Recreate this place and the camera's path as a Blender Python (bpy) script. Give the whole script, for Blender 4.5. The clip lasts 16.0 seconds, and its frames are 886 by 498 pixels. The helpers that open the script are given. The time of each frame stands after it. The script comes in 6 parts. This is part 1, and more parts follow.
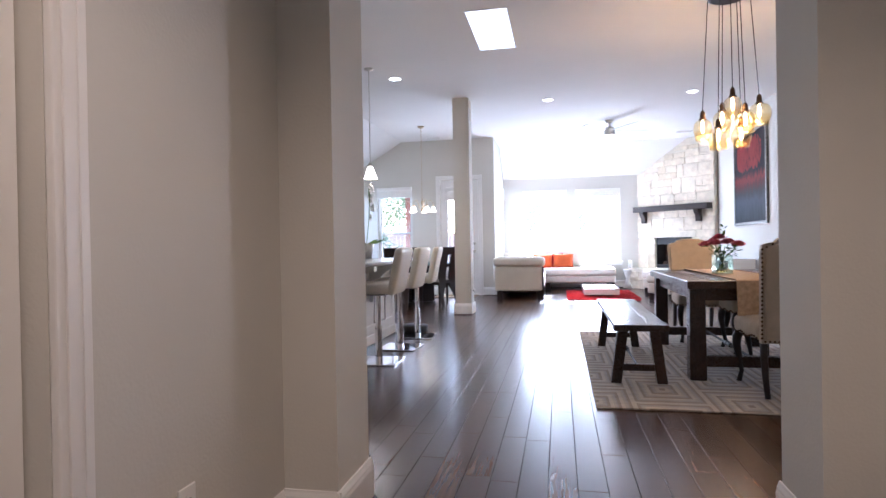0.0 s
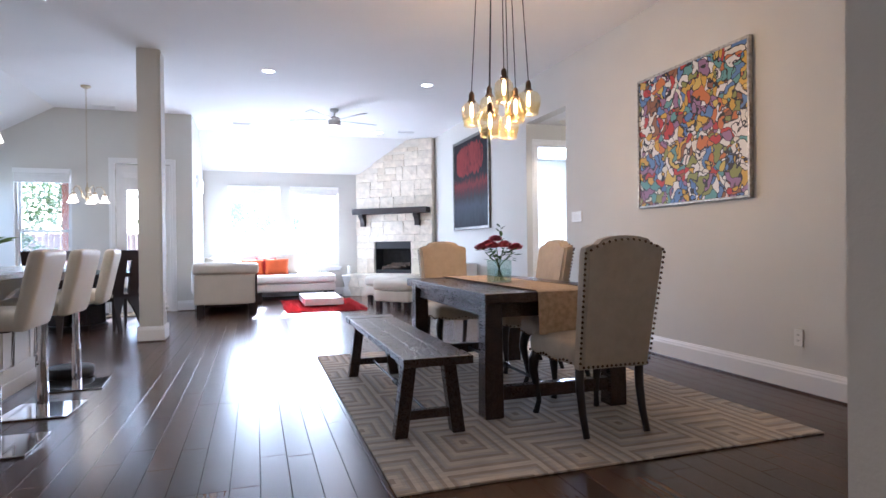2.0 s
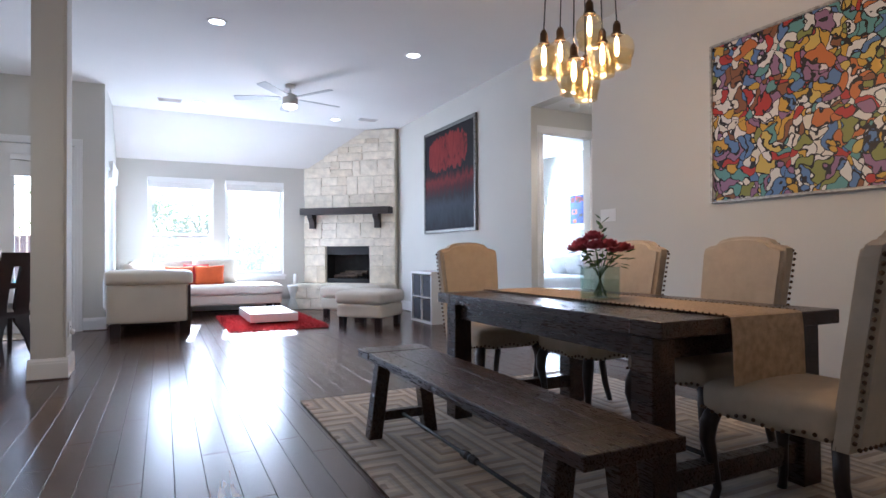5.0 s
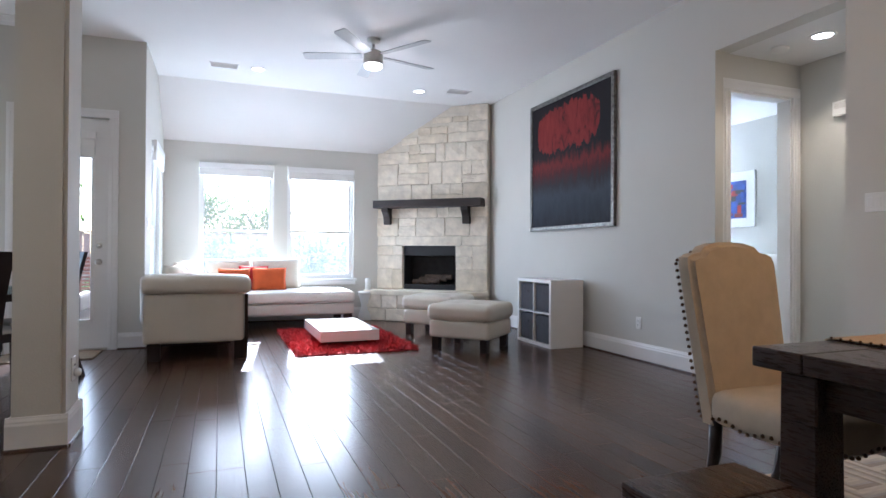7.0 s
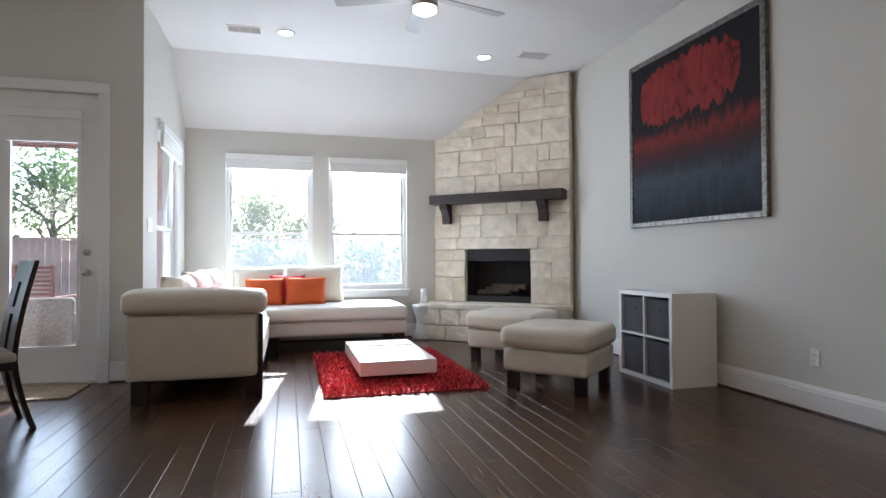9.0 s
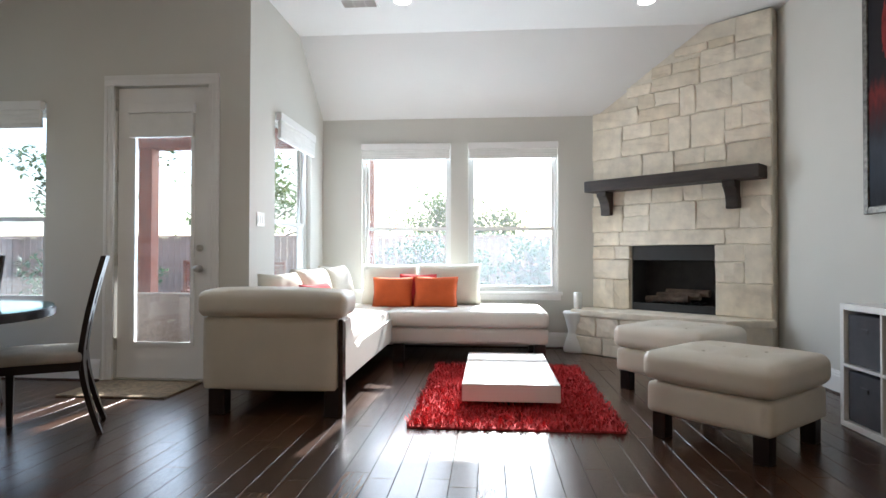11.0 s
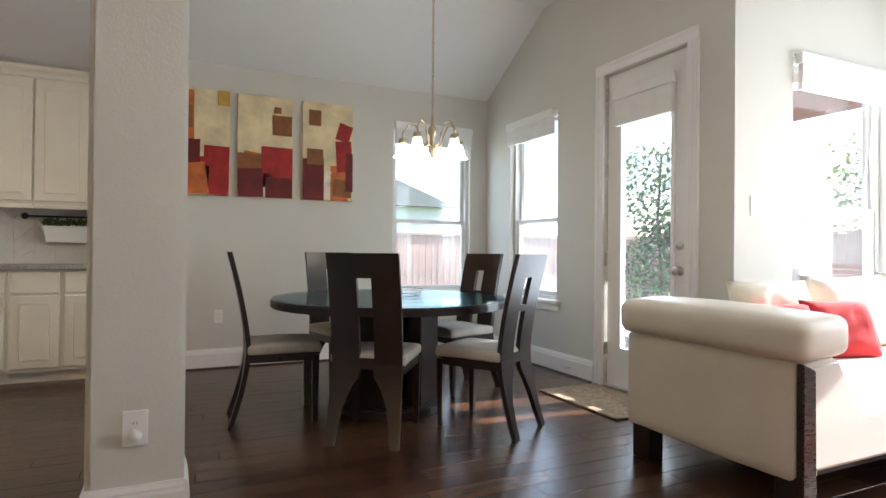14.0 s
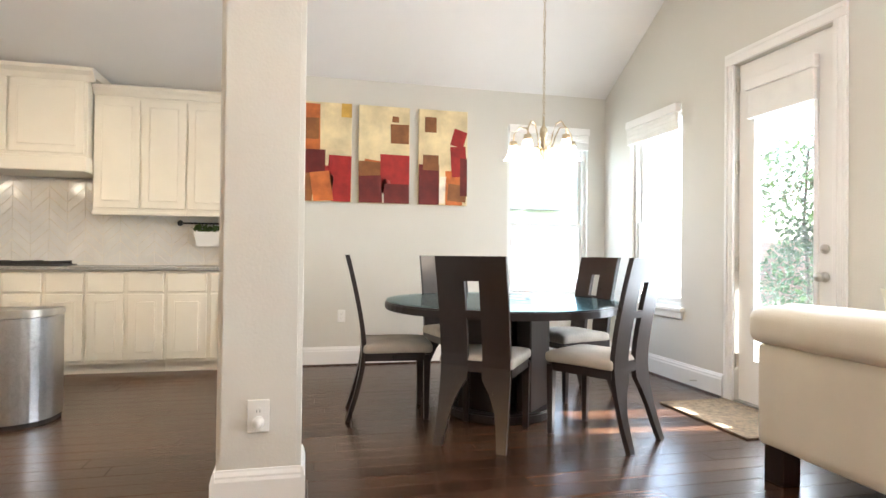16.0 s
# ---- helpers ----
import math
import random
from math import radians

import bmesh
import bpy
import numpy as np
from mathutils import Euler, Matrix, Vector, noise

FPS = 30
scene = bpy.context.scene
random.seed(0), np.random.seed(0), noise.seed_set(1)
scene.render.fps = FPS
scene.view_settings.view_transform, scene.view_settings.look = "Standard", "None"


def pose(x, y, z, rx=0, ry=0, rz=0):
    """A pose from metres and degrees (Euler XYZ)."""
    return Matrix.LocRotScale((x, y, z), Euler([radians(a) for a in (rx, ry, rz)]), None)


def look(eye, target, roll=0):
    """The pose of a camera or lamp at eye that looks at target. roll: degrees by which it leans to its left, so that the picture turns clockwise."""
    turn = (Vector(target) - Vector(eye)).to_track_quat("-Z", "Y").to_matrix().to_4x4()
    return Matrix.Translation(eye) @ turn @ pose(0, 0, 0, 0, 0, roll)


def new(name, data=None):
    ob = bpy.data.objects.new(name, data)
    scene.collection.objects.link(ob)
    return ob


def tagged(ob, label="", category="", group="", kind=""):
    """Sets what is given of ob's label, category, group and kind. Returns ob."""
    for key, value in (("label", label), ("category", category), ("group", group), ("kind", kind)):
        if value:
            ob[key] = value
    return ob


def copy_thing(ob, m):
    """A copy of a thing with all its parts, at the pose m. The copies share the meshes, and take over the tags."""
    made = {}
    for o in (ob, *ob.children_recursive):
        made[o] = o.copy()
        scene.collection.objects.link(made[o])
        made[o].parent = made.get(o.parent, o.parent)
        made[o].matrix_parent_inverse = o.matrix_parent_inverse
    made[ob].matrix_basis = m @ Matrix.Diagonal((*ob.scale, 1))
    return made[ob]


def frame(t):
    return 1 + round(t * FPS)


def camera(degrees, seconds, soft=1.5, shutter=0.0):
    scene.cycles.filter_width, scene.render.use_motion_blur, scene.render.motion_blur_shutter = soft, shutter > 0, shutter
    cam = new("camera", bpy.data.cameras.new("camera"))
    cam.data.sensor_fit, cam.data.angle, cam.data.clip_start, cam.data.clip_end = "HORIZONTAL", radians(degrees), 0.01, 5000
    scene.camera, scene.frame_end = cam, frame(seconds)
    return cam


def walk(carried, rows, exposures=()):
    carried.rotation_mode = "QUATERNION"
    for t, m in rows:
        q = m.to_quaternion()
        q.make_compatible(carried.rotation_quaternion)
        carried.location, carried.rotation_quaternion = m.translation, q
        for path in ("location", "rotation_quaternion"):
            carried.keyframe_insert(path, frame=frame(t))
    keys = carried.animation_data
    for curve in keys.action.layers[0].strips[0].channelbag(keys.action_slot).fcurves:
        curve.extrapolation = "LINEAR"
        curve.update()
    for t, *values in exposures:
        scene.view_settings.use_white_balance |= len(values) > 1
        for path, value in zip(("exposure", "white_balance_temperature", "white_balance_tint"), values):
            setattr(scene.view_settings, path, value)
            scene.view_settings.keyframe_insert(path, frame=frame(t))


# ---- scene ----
cam = camera(75.3, 16.0)
PATH = [
    (0, (0.132, 0.062, 1.062), (-0.267, 2.021, 1.05), -1.0),
    (0.5, (0.053, 0.443, 1.051), (-0.054, 2.44, 1.034), -0.7),
    (1, (-0.049, 0.831, 1.046), (0.087, 2.826, 1.032), -0.7),
    (1.5, (-0.116, 1.21, 1.042), (0.272, 3.172, 1.032), -0.6),
    (2, (-0.203, 1.524, 1.045), (0.419, 3.425, 1.035), -0.6),
    (2.5, (-0.302, 1.816, 1.013), (0.521, 3.638, 1.014), -0.4),
    (3, (-0.394, 2.057, 1.011), (0.531, 3.831, 1.013), -0.4),
    (3.2, (-0.44, 2.153, 0.998), (0.512, 3.911, 1.003), -0.3),
    (5.3, (-0.493, 3.381, 1.011), (0.365, 5.187, 1.028), 0.0),
    (5.5, (-0.49, 3.56, 1.018), (0.357, 5.372, 1.034), 0.2),
    (6, (-0.488, 4.113, 1.029), (0.328, 5.938, 1.048), 0.6),
    (6.5, (-0.471, 4.629, 1.029), (0.309, 6.471, 1.045), 0.6),
    (7, (-0.438, 5.123, 1.039), (0.285, 6.988, 1.054), 0.3),
    (7.5, (-0.339, 5.6, 1.025), (0.334, 7.484, 1.041), 0.4),
    (8, (-0.256, 5.996, 1.028), (0.359, 7.898, 1.05), 0.3),
    (10.3, (0.489, 7.24, 1.04), (0.678, 9.231, 1.068), 0.0),
    (10.5, (0.565, 7.319, 1.038), (0.658, 9.317, 1.063), 0.2),
    (11, (0.759, 7.53, 1.03), (0.597, 9.523, 1.058), 0.1),
    (11.5, (0.998, 7.71, 1.049), (0.451, 9.633, 1.075), 0.3),
    (12, (1.211, 7.929, 1.031), (0.23, 9.672, 1.057), 0.5),
    (12.5, (1.301, 8.172, 1.049), (-0.024, 9.67, 1.074), 0.6),
    (13, (1.338, 8.428, 1.042), (-0.238, 9.658, 1.066), 0.5),
    (13.5, (1.312, 8.72, 1.043), (-0.418, 9.723, 1.059), 0.4),
    (14, (1.199, 8.985, 1.042), (-0.609, 9.841, 1.054), 0.5),
    (14.5, (1.09, 9.159, 1.041), (-0.756, 9.929, 1.052), 0.6),
    (15, (1.04, 9.253, 1.023), (-0.831, 9.96, 1.038), 0.6),
    (15.5, (1.082, 9.218, 1.026), (-0.821, 9.835, 1.044), 0.6),
    (16, (1.22, 9.057, 1.036), (-0.727, 9.515, 1.059), 0.6),
]
EXPOSURES = [(0, 2.95, 5150, 18), (2, 2.75, 5050, 16), (3, 2.42, 5050, 15), (5.5, 2.22, 5150, 14), (8, 1.78, 5450, 12), (11, 1.6, 5900, 9), (12.5, 1.6, 5950, 8), (14.5, 2.7, 6200, 10), (16, 3.45, 6300, 10)]
walk(cam, [(t, look(eye, target, roll)) for t, eye, target, roll in PATH], EXPOSURES)

# ---- world, sun and lamps ----
world = bpy.data.worlds.new("world")
scene.world = world
world.use_nodes = True
wn = world.node_tree
sky = wn.nodes.new("ShaderNodeTexSky")
sky.sky_type = "NISHITA"
sky.sun_disc = False
sky.sun_elevation = radians(30.2)
sky.sun_rotation = radians(6.5)
wn.nodes["Background"].inputs["Strength"].default_value = 0.15
wn.links.new(sky.outputs["Color"], wn.nodes["Background"].inputs["Color"])

SUN_WAY = Vector((-0.113, -0.99, -0.58))
sun = new("sun", bpy.data.lights.new("sun", "SUN"))
sun.data.energy, sun.data.angle, sun.data.color = 5.0, radians(0.6), (1.0, 0.95, 0.87)
sun.matrix_world = look((0, 0, 0), SUN_WAY)


def area(name, eye, target, w, h, watts, color=(0.84, 0.92, 1.0)):
    lamp = new(name, bpy.data.lights.new(name, "AREA"))
    lamp.data.shape, lamp.data.size, lamp.data.size_y = "RECTANGLE", w, h
    lamp.data.energy, lamp.data.color = watts, color
    lamp.matrix_world = look(eye, target)
    return lamp


# the sky's light in the window openings
SKYW = 11
area("sky_light", (-0.21, 14.22, 1.45), (-0.21, 10, 1.2), 1.0, 1.6, SKYW)
area("sky_light", (1.02, 14.22, 1.45), (1.02, 10, 1.2), 1.0, 1.6, SKYW)
area("sky_light", (-4.33, 11.44, 1.45), (0, 11.3, 1.2), 0.8, 1.6, SKYW * 0.17)
area("sky_light", (-3.37, 12.2, 1.45), (-3.3, 9, 1.2), 0.75, 1.6, SKYW * 0.15)
area("sky_light", (-1.95, 12.2, 1.3), (-1.95, 9, 1.0), 0.5, 1.7, SKYW * 0.35)
area("sky_light", (-1.32, 13.16, 1.45), (2, 13.16, 1.2), 1.0, 1.6, SKYW * 0.35)
# added lamp that brightens the bedroom; no window is built behind it
area("bedroom_daylight", (6.6, 12.85, 1.7), (5.0, 9.5, 1.0), 1.4, 1.5, 85, (0.85, 0.93, 1.0))


def bulb(name, at, watts, radius=0.03, color=(1.0, 0.82, 0.6)):
    lamp = new(name, bpy.data.lights.new(name, "POINT"))
    lamp.data.energy, lamp.data.color, lamp.data.shadow_soft_size = watts, color, radius
    lamp.location = at
    return lamp


def downlight(name, at, watts, color=(1.0, 0.9, 0.78)):
    lamp = new(name, bpy.data.lights.new(name, "SPOT"))
    lamp.data.energy, lamp.data.color, lamp.data.shadow_soft_size = watts, color, 0.05
    lamp.data.spot_size, lamp.data.spot_blend = radians(125), 0.6
    lamp.matrix_world = look(at, (at[0], at[1], 0))
    return lamp


# ---- materials ----
def ramp(nt, fac, stops, mode="LINEAR"):
    r = nt.nodes.new("ShaderNodeValToRGB")
    r.color_ramp.interpolation = mode
    els = r.color_ramp.elements
    els[0].position, els[0].color = stops[0][0], (*stops[0][1], 1)
    els[1].position, els[1].color = stops[-1][0], (*stops[-1][1], 1)
    for p, c in stops[1:-1]:
        els.new(p).color = (*c, 1)
    nt.links.new(fac, r.inputs["Fac"])
    return r.outputs["Color"]


def coords(nt, scale=(1, 1, 1), rot=(0, 0, 0), kind="Object"):
    tc = nt.nodes.new("ShaderNodeTexCoord")
    mp = nt.nodes.new("ShaderNodeMapping")
    mp.inputs["Scale"].default_value = scale
    mp.inputs["Rotation"].default_value = rot
    nt.links.new(tc.outputs[kind], mp.inputs["Vector"])
    return mp.outputs["Vector"]


def noise_tex(nt, vec, scale, detail=4, rough=0.55, dist=0.0):
    n = nt.nodes.new("ShaderNodeTexNoise")
    n.inputs["Scale"].default_value = scale
    n.inputs["Detail"].default_value = detail
    n.inputs["Roughness"].default_value = rough
    n.inputs["Distortion"].default_value = dist
    nt.links.new(vec, n.inputs["Vector"])
    return n.outputs["Fac"]


def bump(nt, height, strength, dist, bsdf):
    b = nt.nodes.new("ShaderNodeBump")
    b.inputs["Strength"].default_value = strength
    b.inputs["Distance"].default_value = dist
    nt.links.new(height, b.inputs["Height"])
    nt.links.new(b.outputs["Normal"], bsdf.inputs["Normal"])


def material(name, color=(0.8, 0.8, 0.8), rough=0.5, metal=0.0, vary=0.08, scale=3.0, grain=0.0, grain_scale=200.0, stretch=(1, 1, 1), rvary=0.06):
    m = bpy.data.materials.new(name)
    m.use_nodes = True
    nt = m.node_tree
    bsdf = nt.nodes["Principled BSDF"]
    bsdf.inputs["Roughness"].default_value = rough
    bsdf.inputs["Metallic"].default_value = metal
    vec = coords(nt, stretch)
    big = noise_tex(nt, vec, scale)
    lo = tuple(c * (1 - vary) for c in color)
    hi = tuple(min(1, c * (1 + vary)) for c in color)
    nt.links.new(ramp(nt, big, [(0.3, lo), (0.7, hi)]), bsdf.inputs["Base Color"])
    mr = nt.nodes.new("ShaderNodeMapRange")
    mr.inputs["To Min"].default_value = max(0.02, rough - rvary)
    mr.inputs["To Max"].default_value = min(1, rough + rvary)
    nt.links.new(noise_tex(nt, vec, scale * 6), mr.inputs["Value"])
    nt.links.new(mr.outputs["Result"], bsdf.inputs["Roughness"])
    if grain:
        bump(nt, noise_tex(nt, vec, grain_scale, 3), grain, 0.004, bsdf)
    return m


WALL = material("wall_paint", (0.635, 0.617, 0.565), 0.75, vary=0.02, scale=1.2, grain=0.25, grain_scale=90)
CEIL = material("ceiling_paint", (0.80, 0.79, 0.775), 0.85, vary=0.02, scale=1.0, grain=0.25, grain_scale=80)
WHITE = material("white_trim_paint", (0.82, 0.81, 0.79), 0.35, vary=0.02, scale=4)
CREAM = material("cream_cabinet_paint", (0.78, 0.73, 0.62), 0.4, vary=0.03, scale=3)
SASH = material("window_vinyl", (0.72, 0.72, 0.70), 0.4, vary=0.02)
BLIND = material("blind_fabric", (0.78, 0.77, 0.74), 0.8, vary=0.04, scale=8, grain=0.2, grain_scale=250)
DARKWOOD = material("dark_stained_wood", (0.035, 0.018, 0.012), 0.28, vary=0.45, scale=5, grain=0.12, grain_scale=60, stretch=(6, 0.6, 6))
ESPRESSO = material("espresso_lacquer", (0.018, 0.011, 0.010), 0.3, vary=0.3, scale=6, stretch=(1, 1, 0.2))
MANTEL = material("mantel_wood", (0.028, 0.018, 0.013), 0.5, vary=0.4, scale=6, grain=0.3, grain_scale=40, stretch=(1, 1, 5))
BLACK = material("black_metal", (0.012, 0.012, 0.013), 0.5, vary=0.2, scale=9)
IRON = material("iron_rod", (0.03, 0.028, 0.027), 0.45, 0.9, vary=0.3, scale=12)
LINEN = material("linen_upholstery", (0.50, 0.42, 0.32), 0.9, vary=0.08, scale=14, grain=0.5, grain_scale=500)
LEATHER = material("cream_leather", (0.74, 0.69, 0.59), 0.45, vary=0.05, scale=3, grain=0.2, grain_scale=160)
WHITELEATHER = material("white_leather", (0.78, 0.75, 0.69), 0.4, vary=0.04, scale=3, grain=0.15, grain_scale=160)
SUEDE = material("seat_suede", (0.50, 0.46, 0.40), 0.95, vary=0.12, scale=7, grain=0.3, grain_scale=300)
PILLOW = material("cream_cotton", (0.72, 0.68, 0.58), 0.9, vary=0.05, scale=5, grain=0.3, grain_scale=300)
ORANGE = material("orange_cotton", (0.60, 0.11, 0.025), 0.9, vary=0.1, scale=6, grain=0.35, grain_scale=300)
REDC = material("red_cotton", (0.45, 0.02, 0.025), 0.9, vary=0.12, scale=6, grain=0.3, grain_scale=300)
CHROME = material("chrome", (0.75, 0.75, 0.76), 0.08, 1.0, vary=0.03, scale=5, rvary=0.03)
NICKEL = material("brushed_nickel", (0.55, 0.52, 0.47), 0.3, 1.0, vary=0.08, scale=20)
STEEL = material("stainless_steel", (0.55, 0.55, 0.55), 0.28, 1.0, vary=0.06, scale=10, stretch=(1, 1, 40))
BRONZE = material("aged_bronze", (0.10, 0.06, 0.035), 0.4, 0.9, vary=0.3, scale=20)
SILVER = material("silver_leaf_frame", (0.42, 0.40, 0.36), 0.35, 0.9, vary=0.4, scale=30, grain=0.5, grain_scale=90)
# this grey holds the shade on the white blades below the bright ceiling
FANBLADE = material("fan_blade_shaded", (0.42, 0.42, 0.42), 0.45, vary=0.05, scale=6)
BRASS = material("antique_brass", (0.50, 0.42, 0.29), 0.3, 1.0, vary=0.12, scale=18)
PEWTER = material("dark_pewter_frame", (0.17, 0.16, 0.145), 0.4, 0.8, vary=0.5, scale=30, grain=0.6, grain_scale=90)
LACQUER = material("white_lacquer", (0.85, 0.84, 0.82), 0.18, vary=0.015, scale=2)
FELT = material("grey_fabric_bin", (0.075, 0.075, 0.085), 0.95, vary=0.15, scale=8, grain=0.4, grain_scale=300)
RUNNER = material("table_runner_weave", (0.48, 0.36, 0.24), 0.95, vary=0.22, scale=30, grain=0.6, grain_scale=250, stretch=(1, 8, 1))
CERAMIC = material("white_ceramic", (0.82, 0.81, 0.78), 0.3, vary=0.03)
PLASTIC = material("white_plastic", (0.82, 0.81, 0.78), 0.4, vary=0.02)
MAT = material("door_mat_coir", (0.22, 0.16, 0.10), 1.0, vary=0.4, scale=35, grain=1.0, grain_scale=200)
GRANITE = material("granite", (0.30, 0.29, 0.27), 0.2, vary=0.6, scale=90)
LEAF = material("green_leaf", (0.08, 0.13, 0.045), 0.5, vary=0.4, scale=12)
DARKLEAF = material("dark_leaf", (0.05, 0.09, 0.04), 0.5, vary=0.4, scale=10)
PETAL = material("rose_petal", (0.48, 0.10, 0.14), 0.7, vary=0.45, scale=22)
ORCHID = material("orchid_petal", (0.80, 0.78, 0.76), 0.6, vary=0.05, scale=10)
BARK = material("bark", (0.10, 0.07, 0.05), 0.95, vary=0.4, scale=14, grain=0.8, grain_scale=40)
CEDAR = material("cedar_stain", (0.26, 0.07, 0.035), 0.7, vary=0.3, scale=6, grain=0.4, grain_scale=60, stretch=(4, 4, 0.5))
FENCE = material("weathered_fence", (0.44, 0.27, 0.22), 0.9, vary=0.3, scale=5, grain=0.5, grain_scale=50, stretch=(4, 4, 0.4))
PAVE = material("patio_concrete", (0.36, 0.34, 0.31), 0.9, vary=0.15, scale=1.2, grain=0.5, grain_scale=60)
GRASS = material("lawn", (0.10, 0.14, 0.04), 1.0, vary=0.4, scale=3, grain=1.0, grain_scale=70)
WICKER = material("wicker", (0.14, 0.10, 0.08), 0.7, vary=0.5, scale=60, grain=1.0, grain_scale=120)
SIDING = material("siding", (0.55, 0.55, 0.53), 0.8, vary=0.06, scale=3)
ROOFM = material("roof_shingle", (0.20, 0.19, 0.18), 0.95, vary=0.3, scale=20)
STONE = material("limestone", (0.76, 0.69, 0.57), 0.9, vary=0.18, scale=4, grain=1.0, grain_scale=26)
MORTAR = material("mortar", (0.74, 0.68, 0.57), 0.95, vary=0.1, scale=8, grain=0.6, grain_scale=80)
FIREBRICK = material("firebox_black", (0.02, 0.018, 0.017), 0.8, vary=0.4, scale=8)
BEDDING = material("bed_linen", (0.75, 0.76, 0.77), 0.9, vary=0.05, scale=4, grain=0.3, grain_scale=30)
CARPET = material("carpet", (0.50, 0.46, 0.41), 1.0, vary=0.1, scale=20, grain=0.8, grain_scale=200)


def translucent(m, color):
    """Lets light through thin leaves."""
    nt = m.node_tree
    tr = nt.nodes.new("ShaderNodeBsdfTranslucent")
    tr.inputs["Color"].default_value = (*color, 1)
    mix = nt.nodes.new("ShaderNodeMixShader")
    mix.inputs[0].default_value = 0.45
    nt.links.new(nt.nodes["Principled BSDF"].outputs[0], mix.inputs[1])
    nt.links.new(tr.outputs[0], mix.inputs[2])
    nt.links.new(mix.outputs[0], nt.nodes["Material Output"].inputs["Surface"])


translucent(LEAF, (0.16, 0.24, 0.06))
translucent(DARKLEAF, (0.08, 0.14, 0.05))


def emitter(name, color, strength):
    m = bpy.data.materials.new(name)
    m.use_nodes = True
    b = m.node_tree.nodes["Principled BSDF"]
    b.inputs["Base Color"].default_value = (*color, 1)
    b.inputs["Emission Color"].default_value = (*color, 1)
    b.inputs["Emission Strength"].default_value = strength
    return m


CANGLOW = emitter("downlight_lens", (1.0, 0.93, 0.84), 4)
FILAMENT = emitter("filament", (1.0, 0.72, 0.34), 5)
SHADEGLOW = emitter("lit_shade_glass", (1.0, 0.86, 0.68), 0.9)
FANGLOW = emitter("fan_lens", (1.0, 0.95, 0.88), 1.6)


def glass(name, color=(1, 1, 1), rough=0.0, ior=1.45, thin=False, haze=0.0):
    m = bpy.data.materials.new(name)
    m.use_nodes = True
    nt = m.node_tree
    b = nt.nodes["Principled BSDF"]
    b.inputs["Base Color"].default_value = (*color, 1)
    b.inputs["Roughness"].default_value = rough
    b.inputs["IOR"].default_value = ior
    b.inputs["Transmission Weight"].default_value = 1.0
    if thin:
        tr = nt.nodes.new("ShaderNodeBsdfTransparent")
        tr.inputs["Color"].default_value = (*color, 1)
        gl = nt.nodes.new("ShaderNodeBsdfGlossy")
        gl.inputs["Roughness"].default_value = 0.02
        lw = nt.nodes.new("ShaderNodeLayerWeight")
        lw.inputs["Blend"].default_value = 0.12
        fr = nt.nodes.new("ShaderNodeMapRange")
        fr.inputs["To Min"].default_value, fr.inputs["To Max"].default_value = 0.03, 0.55
        nt.links.new(lw.outputs["Facing"], fr.inputs["Value"])
        mix = nt.nodes.new("ShaderNodeMixShader")
        nt.links.new(fr.outputs["Result"], mix.inputs[0])
        nt.links.new(tr.outputs[0], mix.inputs[1])
        nt.links.new(gl.outputs[0], mix.inputs[2])
        out = mix.outputs[0]
        # bright veil of backlight glare over the outdoor view, mixed into the glass
        if haze:
            veil = nt.nodes.new("ShaderNodeBsdfTranslucent")
            veil.inputs["Color"].default_value = (0.86, 0.90, 0.92, 1)
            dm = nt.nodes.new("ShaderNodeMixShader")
            dm.inputs[0].default_value = haze
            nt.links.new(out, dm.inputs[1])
            nt.links.new(veil.outputs[0], dm.inputs[2])
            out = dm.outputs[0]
        nt.links.new(out, nt.nodes["Material Output"].inputs["Surface"])
    return m


PANE = glass("window_glass", (0.97, 0.98, 0.98), thin=True, haze=0.038)
DOORPANE = glass("door_glass", (0.97, 0.98, 0.98), thin=True, haze=0.008)
AMBER = glass("amber_glass", (1.0, 0.92, 0.74), ior=1.35, thin=True)
VASEGLASS = glass("vase_glass", (0.91, 0.965, 0.945), ior=1.3, thin=True)
TABLEGLASS = glass("table_glass", (0.75, 0.88, 0.9), ior=1.5, thin=True)


